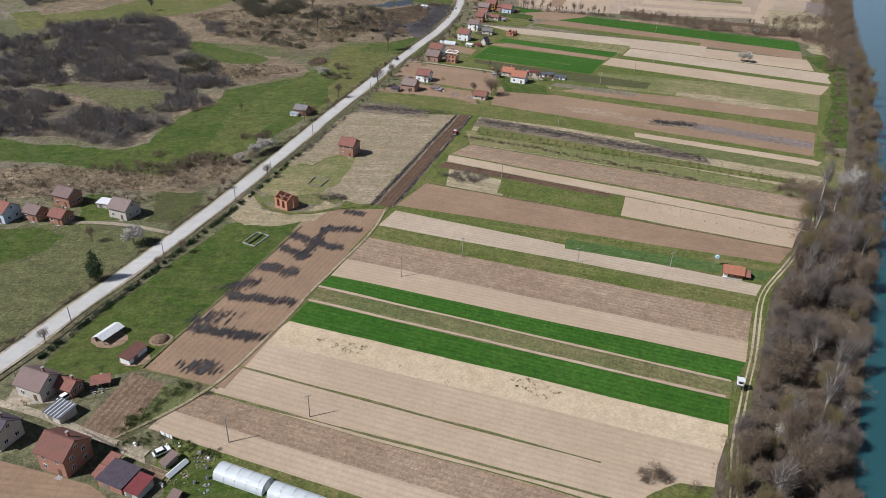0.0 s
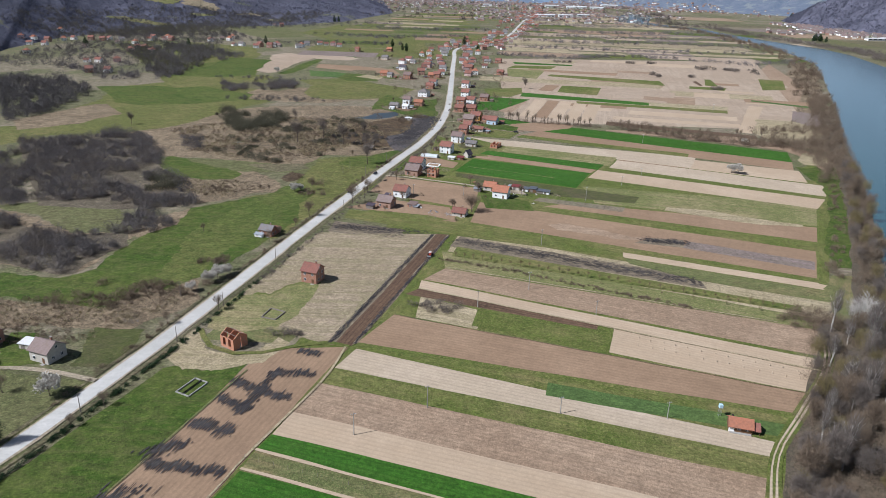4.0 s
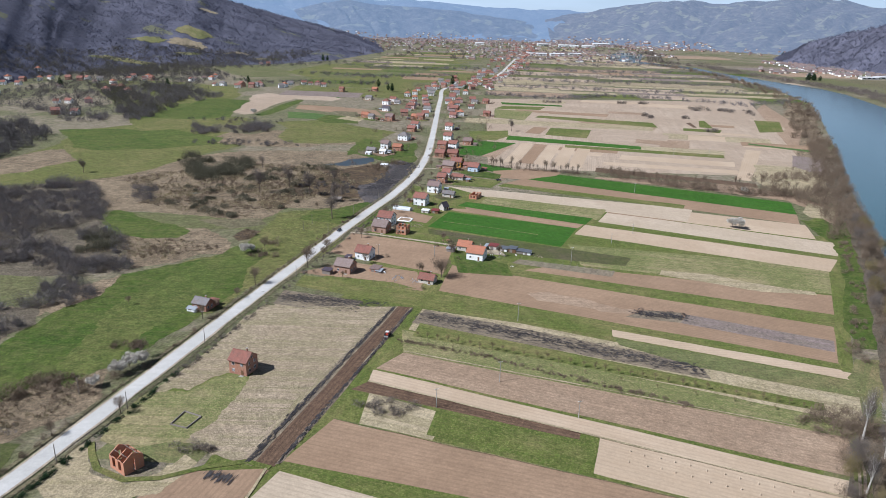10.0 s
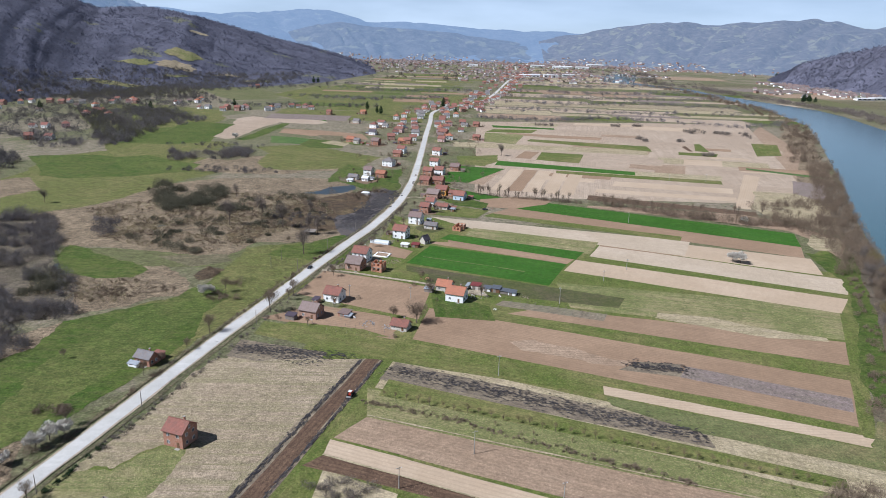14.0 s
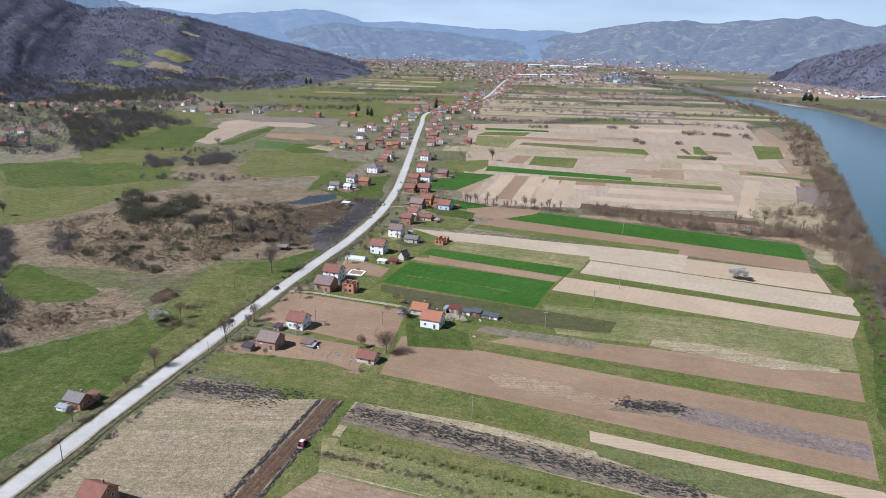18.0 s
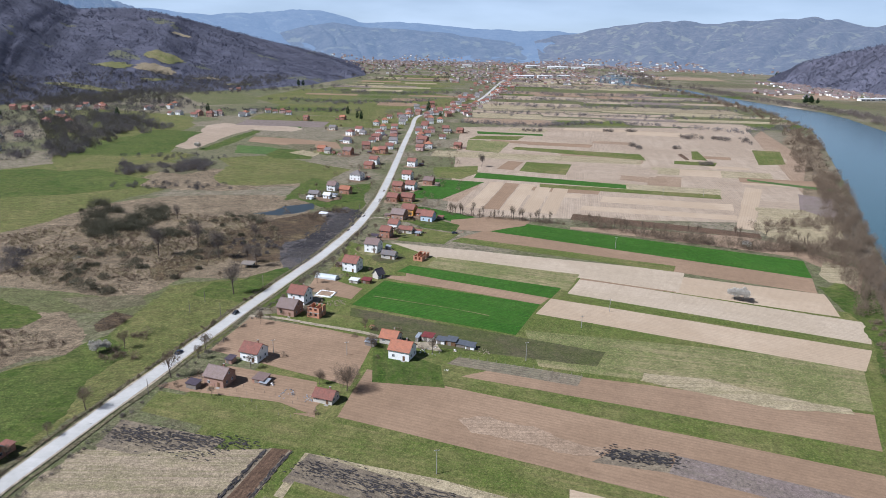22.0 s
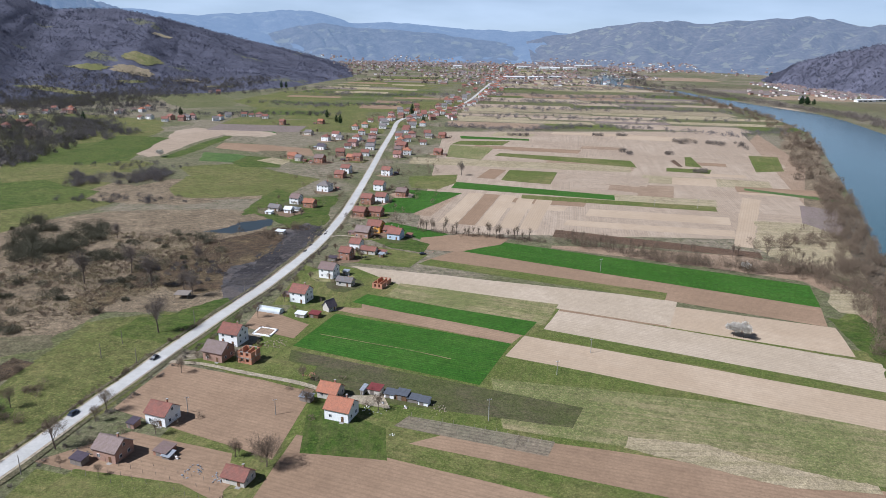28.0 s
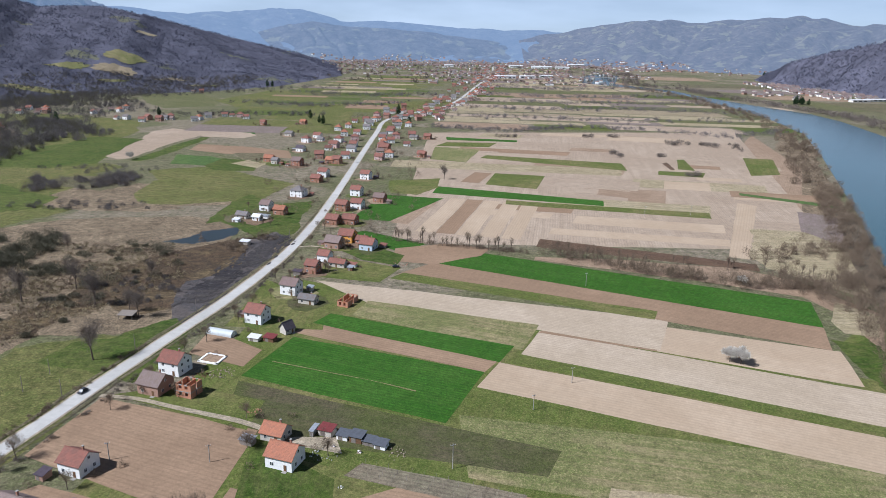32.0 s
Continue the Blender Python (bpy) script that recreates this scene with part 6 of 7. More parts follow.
copy_thing(walnut, Matrix.LocRotScale((33, 473, 0), Euler((0, 0, 1)), (0.55, 0.55, 0.6)))
dead = bare_tree(16, 6.0, 64, TWIGPALE, TWIGPALE, n=700, lumps=12, tw=0.05, label="dead white poplar on the river bank", limb_r=0.025)
put(dead, 176, 288, 1.0)
copy_thing(dead, Matrix.LocRotScale((183, 296, 0), Euler((0, 0, 2)), (0.9, 0.9, 0.95)))
copy_thing(dead, Matrix.LocRotScale((88, 140, 0), Euler((0, 0, 2)), (0.35, 0.35, 0.35)))
row = bare_tree(10, 2.3, 65, TWIG, n=330, lumps=12, tw=0.035, label="slim bare poplar in the hedge row", stem=0.3, name="poplar")
put(row, 72, 718, 1.0)
for i in range(26):
    x, y = between((70, 719), (150, 695), (i + 1) / 27)
    s = 0.55 + 0.6 * rng.random()
    if i % 5 != 4:
        copy_thing(row, Matrix.LocRotScale((x + rng.uniform(-1, 1), y + rng.uniform(-2, 2), 0), Euler((0, 0, i)), (s, s, s)))
for i in range(40):
    x, y = between((165, 695), (345, 640), rng.random())
    s = 0.4 + 0.5 * rng.random()
    copy_thing(row, Matrix.LocRotScale((x, y + rng.uniform(-8, 8), 0), Euler((0, 0, i)), (s, s, s)))
blossom = bare_tree(4.6, 3.0, 66, BLOSSOM, n=1500, lumps=11, tw=0.14, label="fruit tree in white blossom", stem=0.2, name="fruit_tree")
put(blossom, 222, 540, 1.35)
for x, y, s in ((226, 538, 1.15), (-91, 327, 1.0), (-93, 322, 0.9), (-88, 331, 0.8), (-98, 313, 0.7), (-116, 231, 1.2), (-84, 463, 0.9), (-81, 466, 0.7), (-220, 1010, 1.2), (270, 637, 0.9)):
    copy_thing(blossom, Matrix.LocRotScale((x, y, 0), Euler((0, 0, x)), (s, s, s)))
sapling = bare_tree(3.0, 1.3, 67, TWIGOLIVE, n=160, lumps=6, tw=0.05, label="young orchard tree in a planted row", stem=0.25, name="sapling")
put(sapling, 17, 361)
for i in range(1, 34):
    for k, (a, b) in enumerate((((17, 361), (163, 309)), ((19, 355), (160, 304)))):
        x, y = between(a, b, i / 33)
        s = rng.uniform(0.9, 1.4) * (1 if k == 0 else 0.6)
        if k == 0 or i % 3 == 0:
            copy_thing(sapling, Matrix.LocRotScale((x + rng.uniform(-0.5, 0.5), y + rng.uniform(-0.6, 0.6), 0), Euler((0, 0, i)), (s, s, s)))


def conifer(x, y, h, label="tall dark green pine tree"):
    base = empty("conifer", x, y, 0, label=label, category="conifer", group="conifers")
    Geo().tube((0, 0, -0.2), (0, 0, h * 0.9), h * 0.022, 0.04, 6).obj("trunk", BARK, base)
    r = np.random.default_rng(int(h * 100))
    soup = []
    for k in range(11):
        t = k / 10
        z, rad = h * (0.2 + 0.76 * t), h * 0.27 * (1 - t) ** 0.5 * (0.55 + 0.45 * min(1, 4 * t)) * (0.8 + 0.4 * r.random()) + 0.25
        soup.append(twigs(r, int(330 * (1 - t) + 60), (0, 0, z), (rad, rad, h * 0.07), (h * 0.055, 0.1), 0.1))
    ob = new("crown", flat("crown", np.concatenate(soup)))
    ob.data.materials.append(NEEDLE)
    ob.parent = base
    return base


con = conifer(-118.5, 205.5, 11.8)
for x, y, s in ((-92, 1400, 1.3), (-62, 1330, 1.3), (-70, 1345, 1.1), (45, 1480, 1.6), (66, 1350, 1.2), (-440, 1300, 1.4), (-330, 1400, 1.3), (-300, 2050, 1.6), (-290, 2060, 1.4), (-600, 1260, 1.5)):
    copy_thing(con, Matrix.LocRotScale((x, y, 0), Euler((0, 0, x)), (s, s, s)))
for i in range(14):
    x, y = (918, 1830) if i < 8 else (1438, 3087)
    s = rng.uniform(1.1, 1.7)
    copy_thing(con, Matrix.LocRotScale((x + rng.uniform(-22, 22), y + rng.uniform(-18, 18), 0), Euler((0, 0, i)), (s * 1.3, s * 1.3, s)))


# ---- burnt marks on the bare field ----
CHAR = land("char", (0.03, 0.027, 0.03), (0.05, 0.045, 0.047), (0.09, 0.078, 0.068), mid=0.9)


def burn(x0, y0, x1, y1, wide, n, heading, seed, long=(1.5, 6.0), thin=(0.07, 0.24), z=0.29):
    """A scorched streak: many ragged slivers lying along the furrows."""
    r = random.Random(seed)
    g, h = Geo(), radians(heading)
    c, s = math.cos(h), math.sin(h)
    for _ in range(int(n * 1.5)):
        u = r.random()
        x, y = x0 + (x1 - x0) * u + r.gauss(0, wide * 0.35), y0 + (y1 - y0) * u + r.gauss(0, wide * 0.35)
        L, w = r.uniform(*long) * r.choice((0.5, 1, 1)), r.uniform(*thin)
        q = [(-L / 2, 0), (-L * 0.2, -w), (L * 0.3, -w * 0.8), (L / 2, 0), (L * 0.2, w), (-L * 0.3, w * 0.9)]
        dz = z + r.random() * 0.02
        g.quad(*[(x + c * a - s * b, y + s * a + c * b, dz) for a, b in q])
    return tagged(g.obj("burn_mark", CHAR), "ragged black scorch mark on bare soil", "burn mark", kind="structure")


burn(-59.9, 243.2, -50.2, 237.9, 2.5, 60, 73, 0)
burn(-47.6, 248.8, -33.0, 248.4, 2.5, 70, 73, 1)
burn(-46.1, 250.3, -52.8, 223.3, 3, 90, 73, 2)
burn(-50.1, 237.1, -38.8, 233.4, 2.5, 60, 73, 3)
burn(-61.5, 231.9, -50.3, 226.3, 2.5, 60, 73, 4)
burn(-66.2, 219.2, -52.1, 214.3, 3, 100, 73, 5)
burn(-72.9, 199.6, -49.8, 195.9, 2.2, 120, 73, 6)
burn(-73.1, 203.8, -65.4, 207.8, 5, 70, 73, 7)
burn(-77.9, 180.1, -55.1, 176.7, 2.2, 130, 73, 8)
burn(-78.2, 183.7, -69.4, 187.3, 5, 60, 73, 9)
burn(-72.9, 162.2, -65.9, 160.8, 4, 70, 73, 10)
burn(-41.4, 264.3, -33.4, 262.3, 2, 40, 73, 11)
# burnt straw along the furrow strip and the dry strip
burn(-31.5, 271, 5, 392, 1.5, 420, 73, 20, (1.0, 3), (0.08, 0.22))
burn(-22, 271, 13.5, 391, 1.3, 330, 73, 21, (1.0, 3), (0.08, 0.2))
burn(20, 383, 131, 337, 7.5, 900, -22, 22, (0.8, 2.6), (0.08, 0.26))
burn(-50, 402, -12, 391, 9, 300, -16, 23, (0.8, 2.6), (0.08, 0.26))
burn(-46, 402, 0, 395, 5, 200, -16, 24, (0.8, 2.6), (0.08, 0.26))
burn(118, 393, 141, 388, 6, 220, -20, 25, (0.8, 2.4), (0.1, 0.3))
burn(-28, 605, -3, 725, 14, 500, 80, 26, (2, 7), (0.4, 1.2))


# ---- farm buildings and structures ----
def ruin(x, y, L, W, H, yaw=YAW, label="roofless brick shell of an unfinished house", storeys=1, rafters=True):
    base = empty("unfinished_house", x, y, yaw, label=label, category="house", group="unfinished houses")
    t = 0.28
    for s in range(storeys):
        z = s * (H / storeys + 0.2)
        h = H / storeys
        for sy in (-1, 1):
            for a, b in ((-0.5, -0.3), (-0.1, 0.1), (0.3, 0.5)):
                Geo().box((a + b) / 2 * L, sy * (W / 2 - t / 2), z, (b - a) * L, t, h).obj("wall", WALL["brickorange"], base)
            Geo().box(0, sy * (W / 2 - t / 2), z, L * 0.985, t * 0.9, 0.9).obj("wall", WALL["brickorange"], base)
            Geo().box(0, sy * (W / 2 - t / 2), z + h - 0.35, L * 0.985, t * 0.92, 0.35).obj("lintel", CONCRETE if storeys > 1 else WALL["brickorange"], base)
        for sx in (-1, 1):
            Geo().box(sx * (L / 2 - t / 2), -W * 0.26, z, t, W * 0.42, h).obj("wall", WALL["brickorange"], base)
            Geo().box(sx * (L / 2 - t / 2), W * 0.26, z, t, W * 0.42, h).obj("wall", WALL["brickorange"], base)
        Geo().box(L * 0.08, 0, z, t, W - 2 * t, h * 0.9).obj("partition", WALL["brickorange"], base)
        Geo().box(0, 0, z + 0.02, L - 2 * t, W - 2 * t, 0.18).obj("floor_slab", CONCRETE, base)
        if s:
            Geo().box(0, 0, z - 0.2, L + 0.3, W + 0.3, 0.2).obj("floor_edge", CONCRETE, base)
    top = H + 0.2 * (storeys - 1)
    if rafters:
        for sx in (-0.5, 0.05, 0.5):
            Geo().extrude_x([(-W / 2, top), (W / 2, top), (0, top + W * 0.3)], sx * (L - t) - t / 2, sx * (L - t) + t / 2).obj("gable", WALL["brickorange"], base)
        for k in (-1, 1):
            Geo().tube((-L / 2, k * W * 0.25, top + W * 0.15), (L / 2, k * W * 0.25, top + W * 0.15), 0.09, 0.09, 4).obj("purlin", WOODGREY, base)
    return base


ruin(-66.5, 267.5, 7.4, 6.4, 4.4, yaw=-35)
ruin(2.6, 509, 6.6, 6.6, 5.2, storeys=2, rafters=False, label="two-storey bare brick and concrete frame under construction")
ruin(52, 604, 6, 11.5, 3.0, yaw=-22, rafters=False, label="roofless brick hall with empty openings")


def cabin(x, y):
    base = empty("cabin", x, y, -15, label="small brown wooden cabin with an orange tiled roof on the grass", category="cabin")
    Geo().extrude_x([(-2.4, 0), (2.4, 0), (2.4, 2.3), (0, 3.9), (-2.4, 2.3)], -4.2, 2.8).obj("wall", WOOD, base)
    Geo().box(-3.4, -2.46, 0, 1.6, 0.12, 1.9).obj("white_panel", WALL["white"], base)
    Geo().box(-0.7, -2.9, 0, 6.4, 0.9, 0.25).obj("terrace", CONCRETE, base)
    for s in (-1, 1):
        Geo().extrude_x([(s * 3.1, 1.9), (0, 4.0), (0, 4.2), (s * 3.1, 2.1)][::s], -4.5, 3.1).obj("roof", ROOF["orangeroof"], base)
        Geo().extrude_x([(s * 2.6, 1.4), (0, 2.9), (0, 3.1), (s * 2.6, 1.6)][::s], 3.15, 5.2).obj("porch_roof", ROOF["redroof"], base)
    for yy in (-2.2, 2.2):
        Geo().box(4.9, yy, 0, 0.16, 0.16, 1.7).obj("post", WOOD, base)
    for xx in (-1.2, 1.2):
        window(base, xx, -2.44, 1.0, 0.9, 0.9, 0)
    c = Geo().box(-3.2, 0.5, 3.2, 0.5, 0.5, 1.3).obj("chimney", DARK, base)
    return base


cabin(105.8, 223)


def hide(x, y):
    base = empty("watch_tower", x, y, -15, label="small white raised hunting hide on wooden legs", category="watch tower")
    for sx in (-1, 1):
        for sy in (-1, 1):
            Geo().tube((sx * 1.0, sy * 1.0, 0), (sx * 0.75, sy * 0.75, 2.6), 0.09, 0.08, 5).obj("leg", WOODGREY, base)
    Geo().box(0, 0, 2.5, 1.9, 1.9, 0.12).obj("platform", WOODGREY, base)
    Geo().box(0, 0, 2.6, 1.6, 1.6, 1.5).obj("box", WALL["white"], base)
    Geo().box(0, 0, 4.1, 2.1, 2.1, 0.12).obj("roof", ROOF["white"], base)
    # near-black slab paints the shaded inside of an opening; the box is solid
    Geo().box(0, -0.82, 3.2, 1.2, 0.06, 0.5).obj("opening", DARK, base)
    for k in range(6):
        Geo().box(1.25 - 0.05 * k, 0, 0.4 * k + 0.2, 0.08, 0.6, 0.06).obj("rung", WOODGREY, base)
    return base


hide(84.6, 159.1)


def tank_tower(x, y):
    base = empty("water_tank", x, y, 0, label="pale blue tank on a thin metal stand", category="water tank")
    for sx in (-0.35, 0.35):
        for sy in (-0.35, 0.35):
            Geo().tube((sx, sy, 0), (sx, sy, 3.2), 0.05, 0.05, 4).obj("leg", STEEL, base)
    Geo().box(0, 0, 3.2, 1.1, 1.1, 1.1).obj("tank", plain("tank_blue", (0.45, 0.62, 0.72), 0.5, 0.1), base)
    return base


tank_tower(101.2, 229.9)


def tunnel(x, y, L, W, H, yaw=YAW, label="white plastic film greenhouse tunnel"):
    """A polytunnel: film skin over hoops, with closed ends."""
    base = empty("greenhouse", x, y, yaw, label=label, category="greenhouse", group="greenhouse tunnels")
    n = 14
    arc = [(-W / 2 * math.cos(math.pi * i / n), H * math.sin(math.pi * i / n) ** 0.75) for i in range(n + 1)]
    g = Geo()
    m = int(L / 1.5)
    for k in range(m + 1):
        sag = 0.985 if k % 2 else 1.0
        g.v += [(-L / 2 + L * k / m, a * sag, b * sag) for a, b in arc]
    g.f = [(k * (n + 1) + i, k * (n + 1) + i + 1, (k + 1) * (n + 1) + i + 1, (k + 1) * (n + 1) + i) for k in range(m) for i in range(n)]
    g.f += [tuple(range(n + 1)), tuple(m * (n + 1) + i for i in range(n, -1, -1))]
    g.obj("film", FILM, base)
    for k in range(0, m + 1, 2):
        h = Geo()
        for i in range(n):
            px_ = -L / 2 + L * k / m
            h.tube((px_, arc[i][0] * 1.01, arc[i][1] * 1.01), (px_, arc[i + 1][0] * 1.01, arc[i + 1][1] * 1.01), 0.04, 0.04, 4)
        h.obj("hoop", STEEL, base)
    Geo().box(L / 2 + 0.03, 0, 0, 0.06, W * 0.35, H * 0.75).obj("door", WHITE, base)
    return base


tunnel(-46.5, 121, 13.5, 5.2, 2.6)
tunnel(-32.5, 115.5, 13.5, 5.2, 2.6)
tunnel(-0.8, 564.5, 13, 4.6, 2.4)

SHEETGREY = plain("sheet_grey", (0.3, 0.32, 0.35), 0.5, 0.25, 1.0, 0.2)
SHEETBLUE = plain("sheet_bluegrey", (0.1, 0.107, 0.125), 0.5, 0.25, 1.0, 0.1)
SHEETRED = plain("sheet_red", (0.16, 0.04, 0.04), 0.6, 0.25, 1.0)
SHEETDARK = plain("sheet_dark", (0.07, 0.055, 0.07), 0.7, 0.25, 1.0)
shelter = empty("field_shelter", -101, 174.5, 66, label="open field shelter with a white sheet gable roof", category="shelter")
for sx in (-3.6, 0, 3.6):
    for sy in (-1.7, 1.7):
        Geo().box(sx, sy, 0, 0.18, 0.18, 2.1).obj("post", WOODGREY, shelter)
Geo().box(0, 1.62, 0, 7.2, 0.1, 1.6).obj("back_wall", WOOD, shelter)
for sy in (-1, 1):
    Geo().extrude_x([(sy * 2.2, 1.95), (0, 2.9), (0, 2.98), (sy * 2.2, 2.03)][::sy], -4.2, 4.2).obj("roof", ROOF["white"], shelter)
Geo().box(0, 0.6, 0, 6.0, 1.4, 0.9).obj("straw", LAND["drygrass"], shelter)
shed(-90, 165.5, 7.4, 3.2, 2.2, ROOF["oldroof"], WALL["white"], yaw=72, label="small white shed with a red tiled roof")
shed(-99, 140.5, 5.6, 5.0, 2.5, SHEETBLUE, WALL["plaster"], yaw=-25, label="garage with a striped grey sheet roof")
s = [o for o in scene.objects if o.get("label") == "garage with a striped grey sheet roof"][0]
for k in range(5):
    Geo().extrude_x([(-2.8, 2.4), (2.8, 2.93), (2.8, 2.96), (-2.8, 2.43)], -2.5 + k * 1.15, -2.25 + k * 1.15).obj("light_sheet", ROOF["white"], s)
shed(-94, 153, 4.6, 3, 1.9, ROOF["redroof"], WOODGREY, yaw=20, posts=True, label="ramshackle lean-to full of timber")
shed(-75, 119.5, 7.2, 6, 2.6, SHEETDARK, WALL["brick"], yaw=-22, label="low annexe with a dark flat roof")
shed(-69.5, 117, 4, 5, 2.3, SHEETRED, WALL["plaster"], yaw=-22, label="lean-to with a dark red sheet roof")
shed(-79.5, 120.5, 3, 2.4, 1.9, ROOF["redroof"], WALL["brick"], label="tiny old brick outhouse with red tiles")
shed(-78.5, 124, 2.6, 3, 2.4, ROOF["redroof"], WALL["brick"], label="tiny old brick outhouse with red tiles")
shed(-65.5, 125.5, 1.8, 3.6, 1.8, ROOF["pinkroof"], WOODGREY, yaw=-30, label="narrow garden shed with old tiles")
shed(-60.5, 115, 2.0, 1.8, 1.3, ROOF["pinkroof"], WOOD, label="rabbit hutch with a pale roof")
shed(-140, 262, 5, 4, 2.4, ROOF["white"], WALL["plaster"], yaw=-12, label="small garden shed with white roof")
shed(-79, 389, 4, 4, 2.6, ROOF["redroof"], WALL["brick"], label="small red-roofed brick hut beside the barn")
hive = shed(-86, 381.5, 4.6, 1.6, 1.8, SHEETGREY, WALL["white"], label="bee house with white hive boxes")
for k in range(4):
    Geo().box(-1.6 + k * 1.05, -0.9, 0.3, 0.8, 0.4, 0.6).obj("hive", WALL["white"], hive)
shed(-8, 440.5, 5, 5, 2.0, ROOF["pinkroof"], WALL["brick"], label="half-collapsed shed with old tiles and clutter")
shed(-6, 438, 3, 3, 1.4, SHEETGREY, WOODGREY, label="low grey sheet metal lean-to")
shed(58, 482, 5, 4, 2.6, SHEETRED, WALL["plaster"], label="grey shed with a red sheet roof")
shed(53.5, 482, 1.2, 4, 2.4, SHEETGREY, STEEL, label="slanted metal panel stand")
shed(64, 479.5, 4, 3.5, 2.0, SHEETBLUE, WALL["white"], label="low shed with a dark blue sheet roof")
shed(68.8, 478, 4.4, 4, 2.6, SHEETBLUE, WOOD, label="round-topped dark sheet shed")
shed(73, 476, 4, 3.2, 1.9, SHEETBLUE, WOODGREY, label="low shed with a dark blue sheet roof")
shed(77, 474, 4, 3.4, 1.9, SHEETBLUE, WALL["white"], label="low shed with a dark blue sheet roof")
shed(-50, 582, 7, 5, 2.6, WOODGREY, WOODGREY, yaw=-5, posts=True, label="open wooden hay barn with a grey roof")
shed(15.6, 558, 5, 3, 2.0, ROOF["white"], WALL["plaster"], label="small grey shed with a pale roof")
shed(22.5, 558, 5, 3.6, 2.2, SHEETRED, WOOD, label="dark brown wooden shed")
shed(-45, 762, 5, 4, 2.2, ROOF["white"], WALL["white"], label="small white flat-roofed outbuilding")
shed(-25, 706, 6, 4, 2.4, ROOF["white"], WALL["plaster"], label="small grey farm hut")
house(28.3, 567, 5, 4.5, 0.9, "darkroof", "plaster", yaw=50, pitch=50, chimney=False, label="small cottage with a steep dark roof")
shed(-28, 774, 9, 4, 2.0, SHEETGREY, WALL["white"], label="long low white farm outbuilding")
shed(48, 663, 6, 3, 2.0, ROOF["redroof"], WALL["white"], label="small outbuilding with red tiles")


def hay(x, y, r, h):
    g = Geo()
    n = 14
    for k in range(6):
        t = k / 5
        for i in range(n):
            a = 2 * math.pi * i / n
            q = r * math.cos(t * 1.45) * (1 + 0.12 * noise.noise(Vector((math.cos(a) * 2, math.sin(a) * 2, k))))
            g.v.append((q * math.cos(a), q * math.sin(a), h * math.sin(t * 1.5)))
    g.f = [(k * n + i, k * n + (i + 1) % n, (k + 1) * n + (i + 1) % n, (k + 1) * n + i) for k in range(5) for i in range(n)]
    g.f.append(tuple(5 * n + i for i in range(n)))
    ob = g.obj("haystack", LAND["garden"], matrix=pose(x, y, 0))
    return tagged(ob, "low brown haystack on the meadow", "haystack")


hay(-85.5, 174, 2.6, 1.4)
region("rough", [(-85.5 + 3.6 * math.cos(k * 0.628), 174 + 3.2 * math.sin(k * 0.628)) for k in range(10)], 0.6)
region("rough", [(-89.5 + 4.6 * math.cos(k * 0.628), 164.5 + 3.4 * math.sin(k * 0.628)) for k in range(10)], 0.8)
region("rough", [(-101 + 5.6 * math.cos(k * 0.628), 173.5 + 4.6 * math.sin(k * 0.628)) for k in range(10)], 1.0)


def foundation(name, corners, h, w, mat, label, slab=None):
    """Low walls of a building's footing."""
    base = empty(name, 0, 0, label=label, category="foundation")
    for (x0, y0), (x1, y1) in zip(corners, corners[1:] + corners[:1]):
        L = math.hypot(x1 - x0, y1 - y0)
        Geo().box((x0 + x1) / 2, (y0 + y1) / 2, 0.05, L + w, w, h, math.atan2(y1 - y0, x1 - x0)).obj("footing", mat, base)
    if slab:
        Geo().quad(*[(x, y, 0.35) for x, y in corners]).obj("fill", slab, base)
    return base


foundation("foundation", [(-76.5, 235), (-71.5, 232.5), (-68, 241), (-73, 243.5)], 0.45, 0.35, CONCRETE, "grey concrete footings on the meadow")
foundation("foundation", [(-74, 233.8), (-70.5, 242.3)], 0.45, 0.4, CONCRETE, "grey concrete footing on the meadow")
foundation("foundation", [(-62, 290), (-56, 288), (-53.5, 295), (-60, 298)], 0.5, 0.3, WOODGREY, "old overgrown grey footings of a shed")
foundation("foundation", [(-2.5, 536.5), (5.6, 533.8), (7.4, 541), (-0.6, 543.8)], 0.5, 0.9, WALL["white"], "white concrete foundation of a new house", LAND["rough"])


def pile(x, y, n, r, mat, label, category, size=(0.3, 1.2), seed=0):
    """A heap of rubble, boards or scrap."""
    q = random.Random(seed)
    g = Geo()
    for _ in range(n):
        a, d = q.uniform(0, 6.28), r * math.sqrt(q.random())
        g.box(x + d * math.cos(a), y + d * math.sin(a), 0.02, q.uniform(*size), q.uniform(*size) * 0.6, q.uniform(0.1, 0.45), q.uniform(0, 3))
    return tagged(g.obj("pile", mat), label, category, kind="stuff")


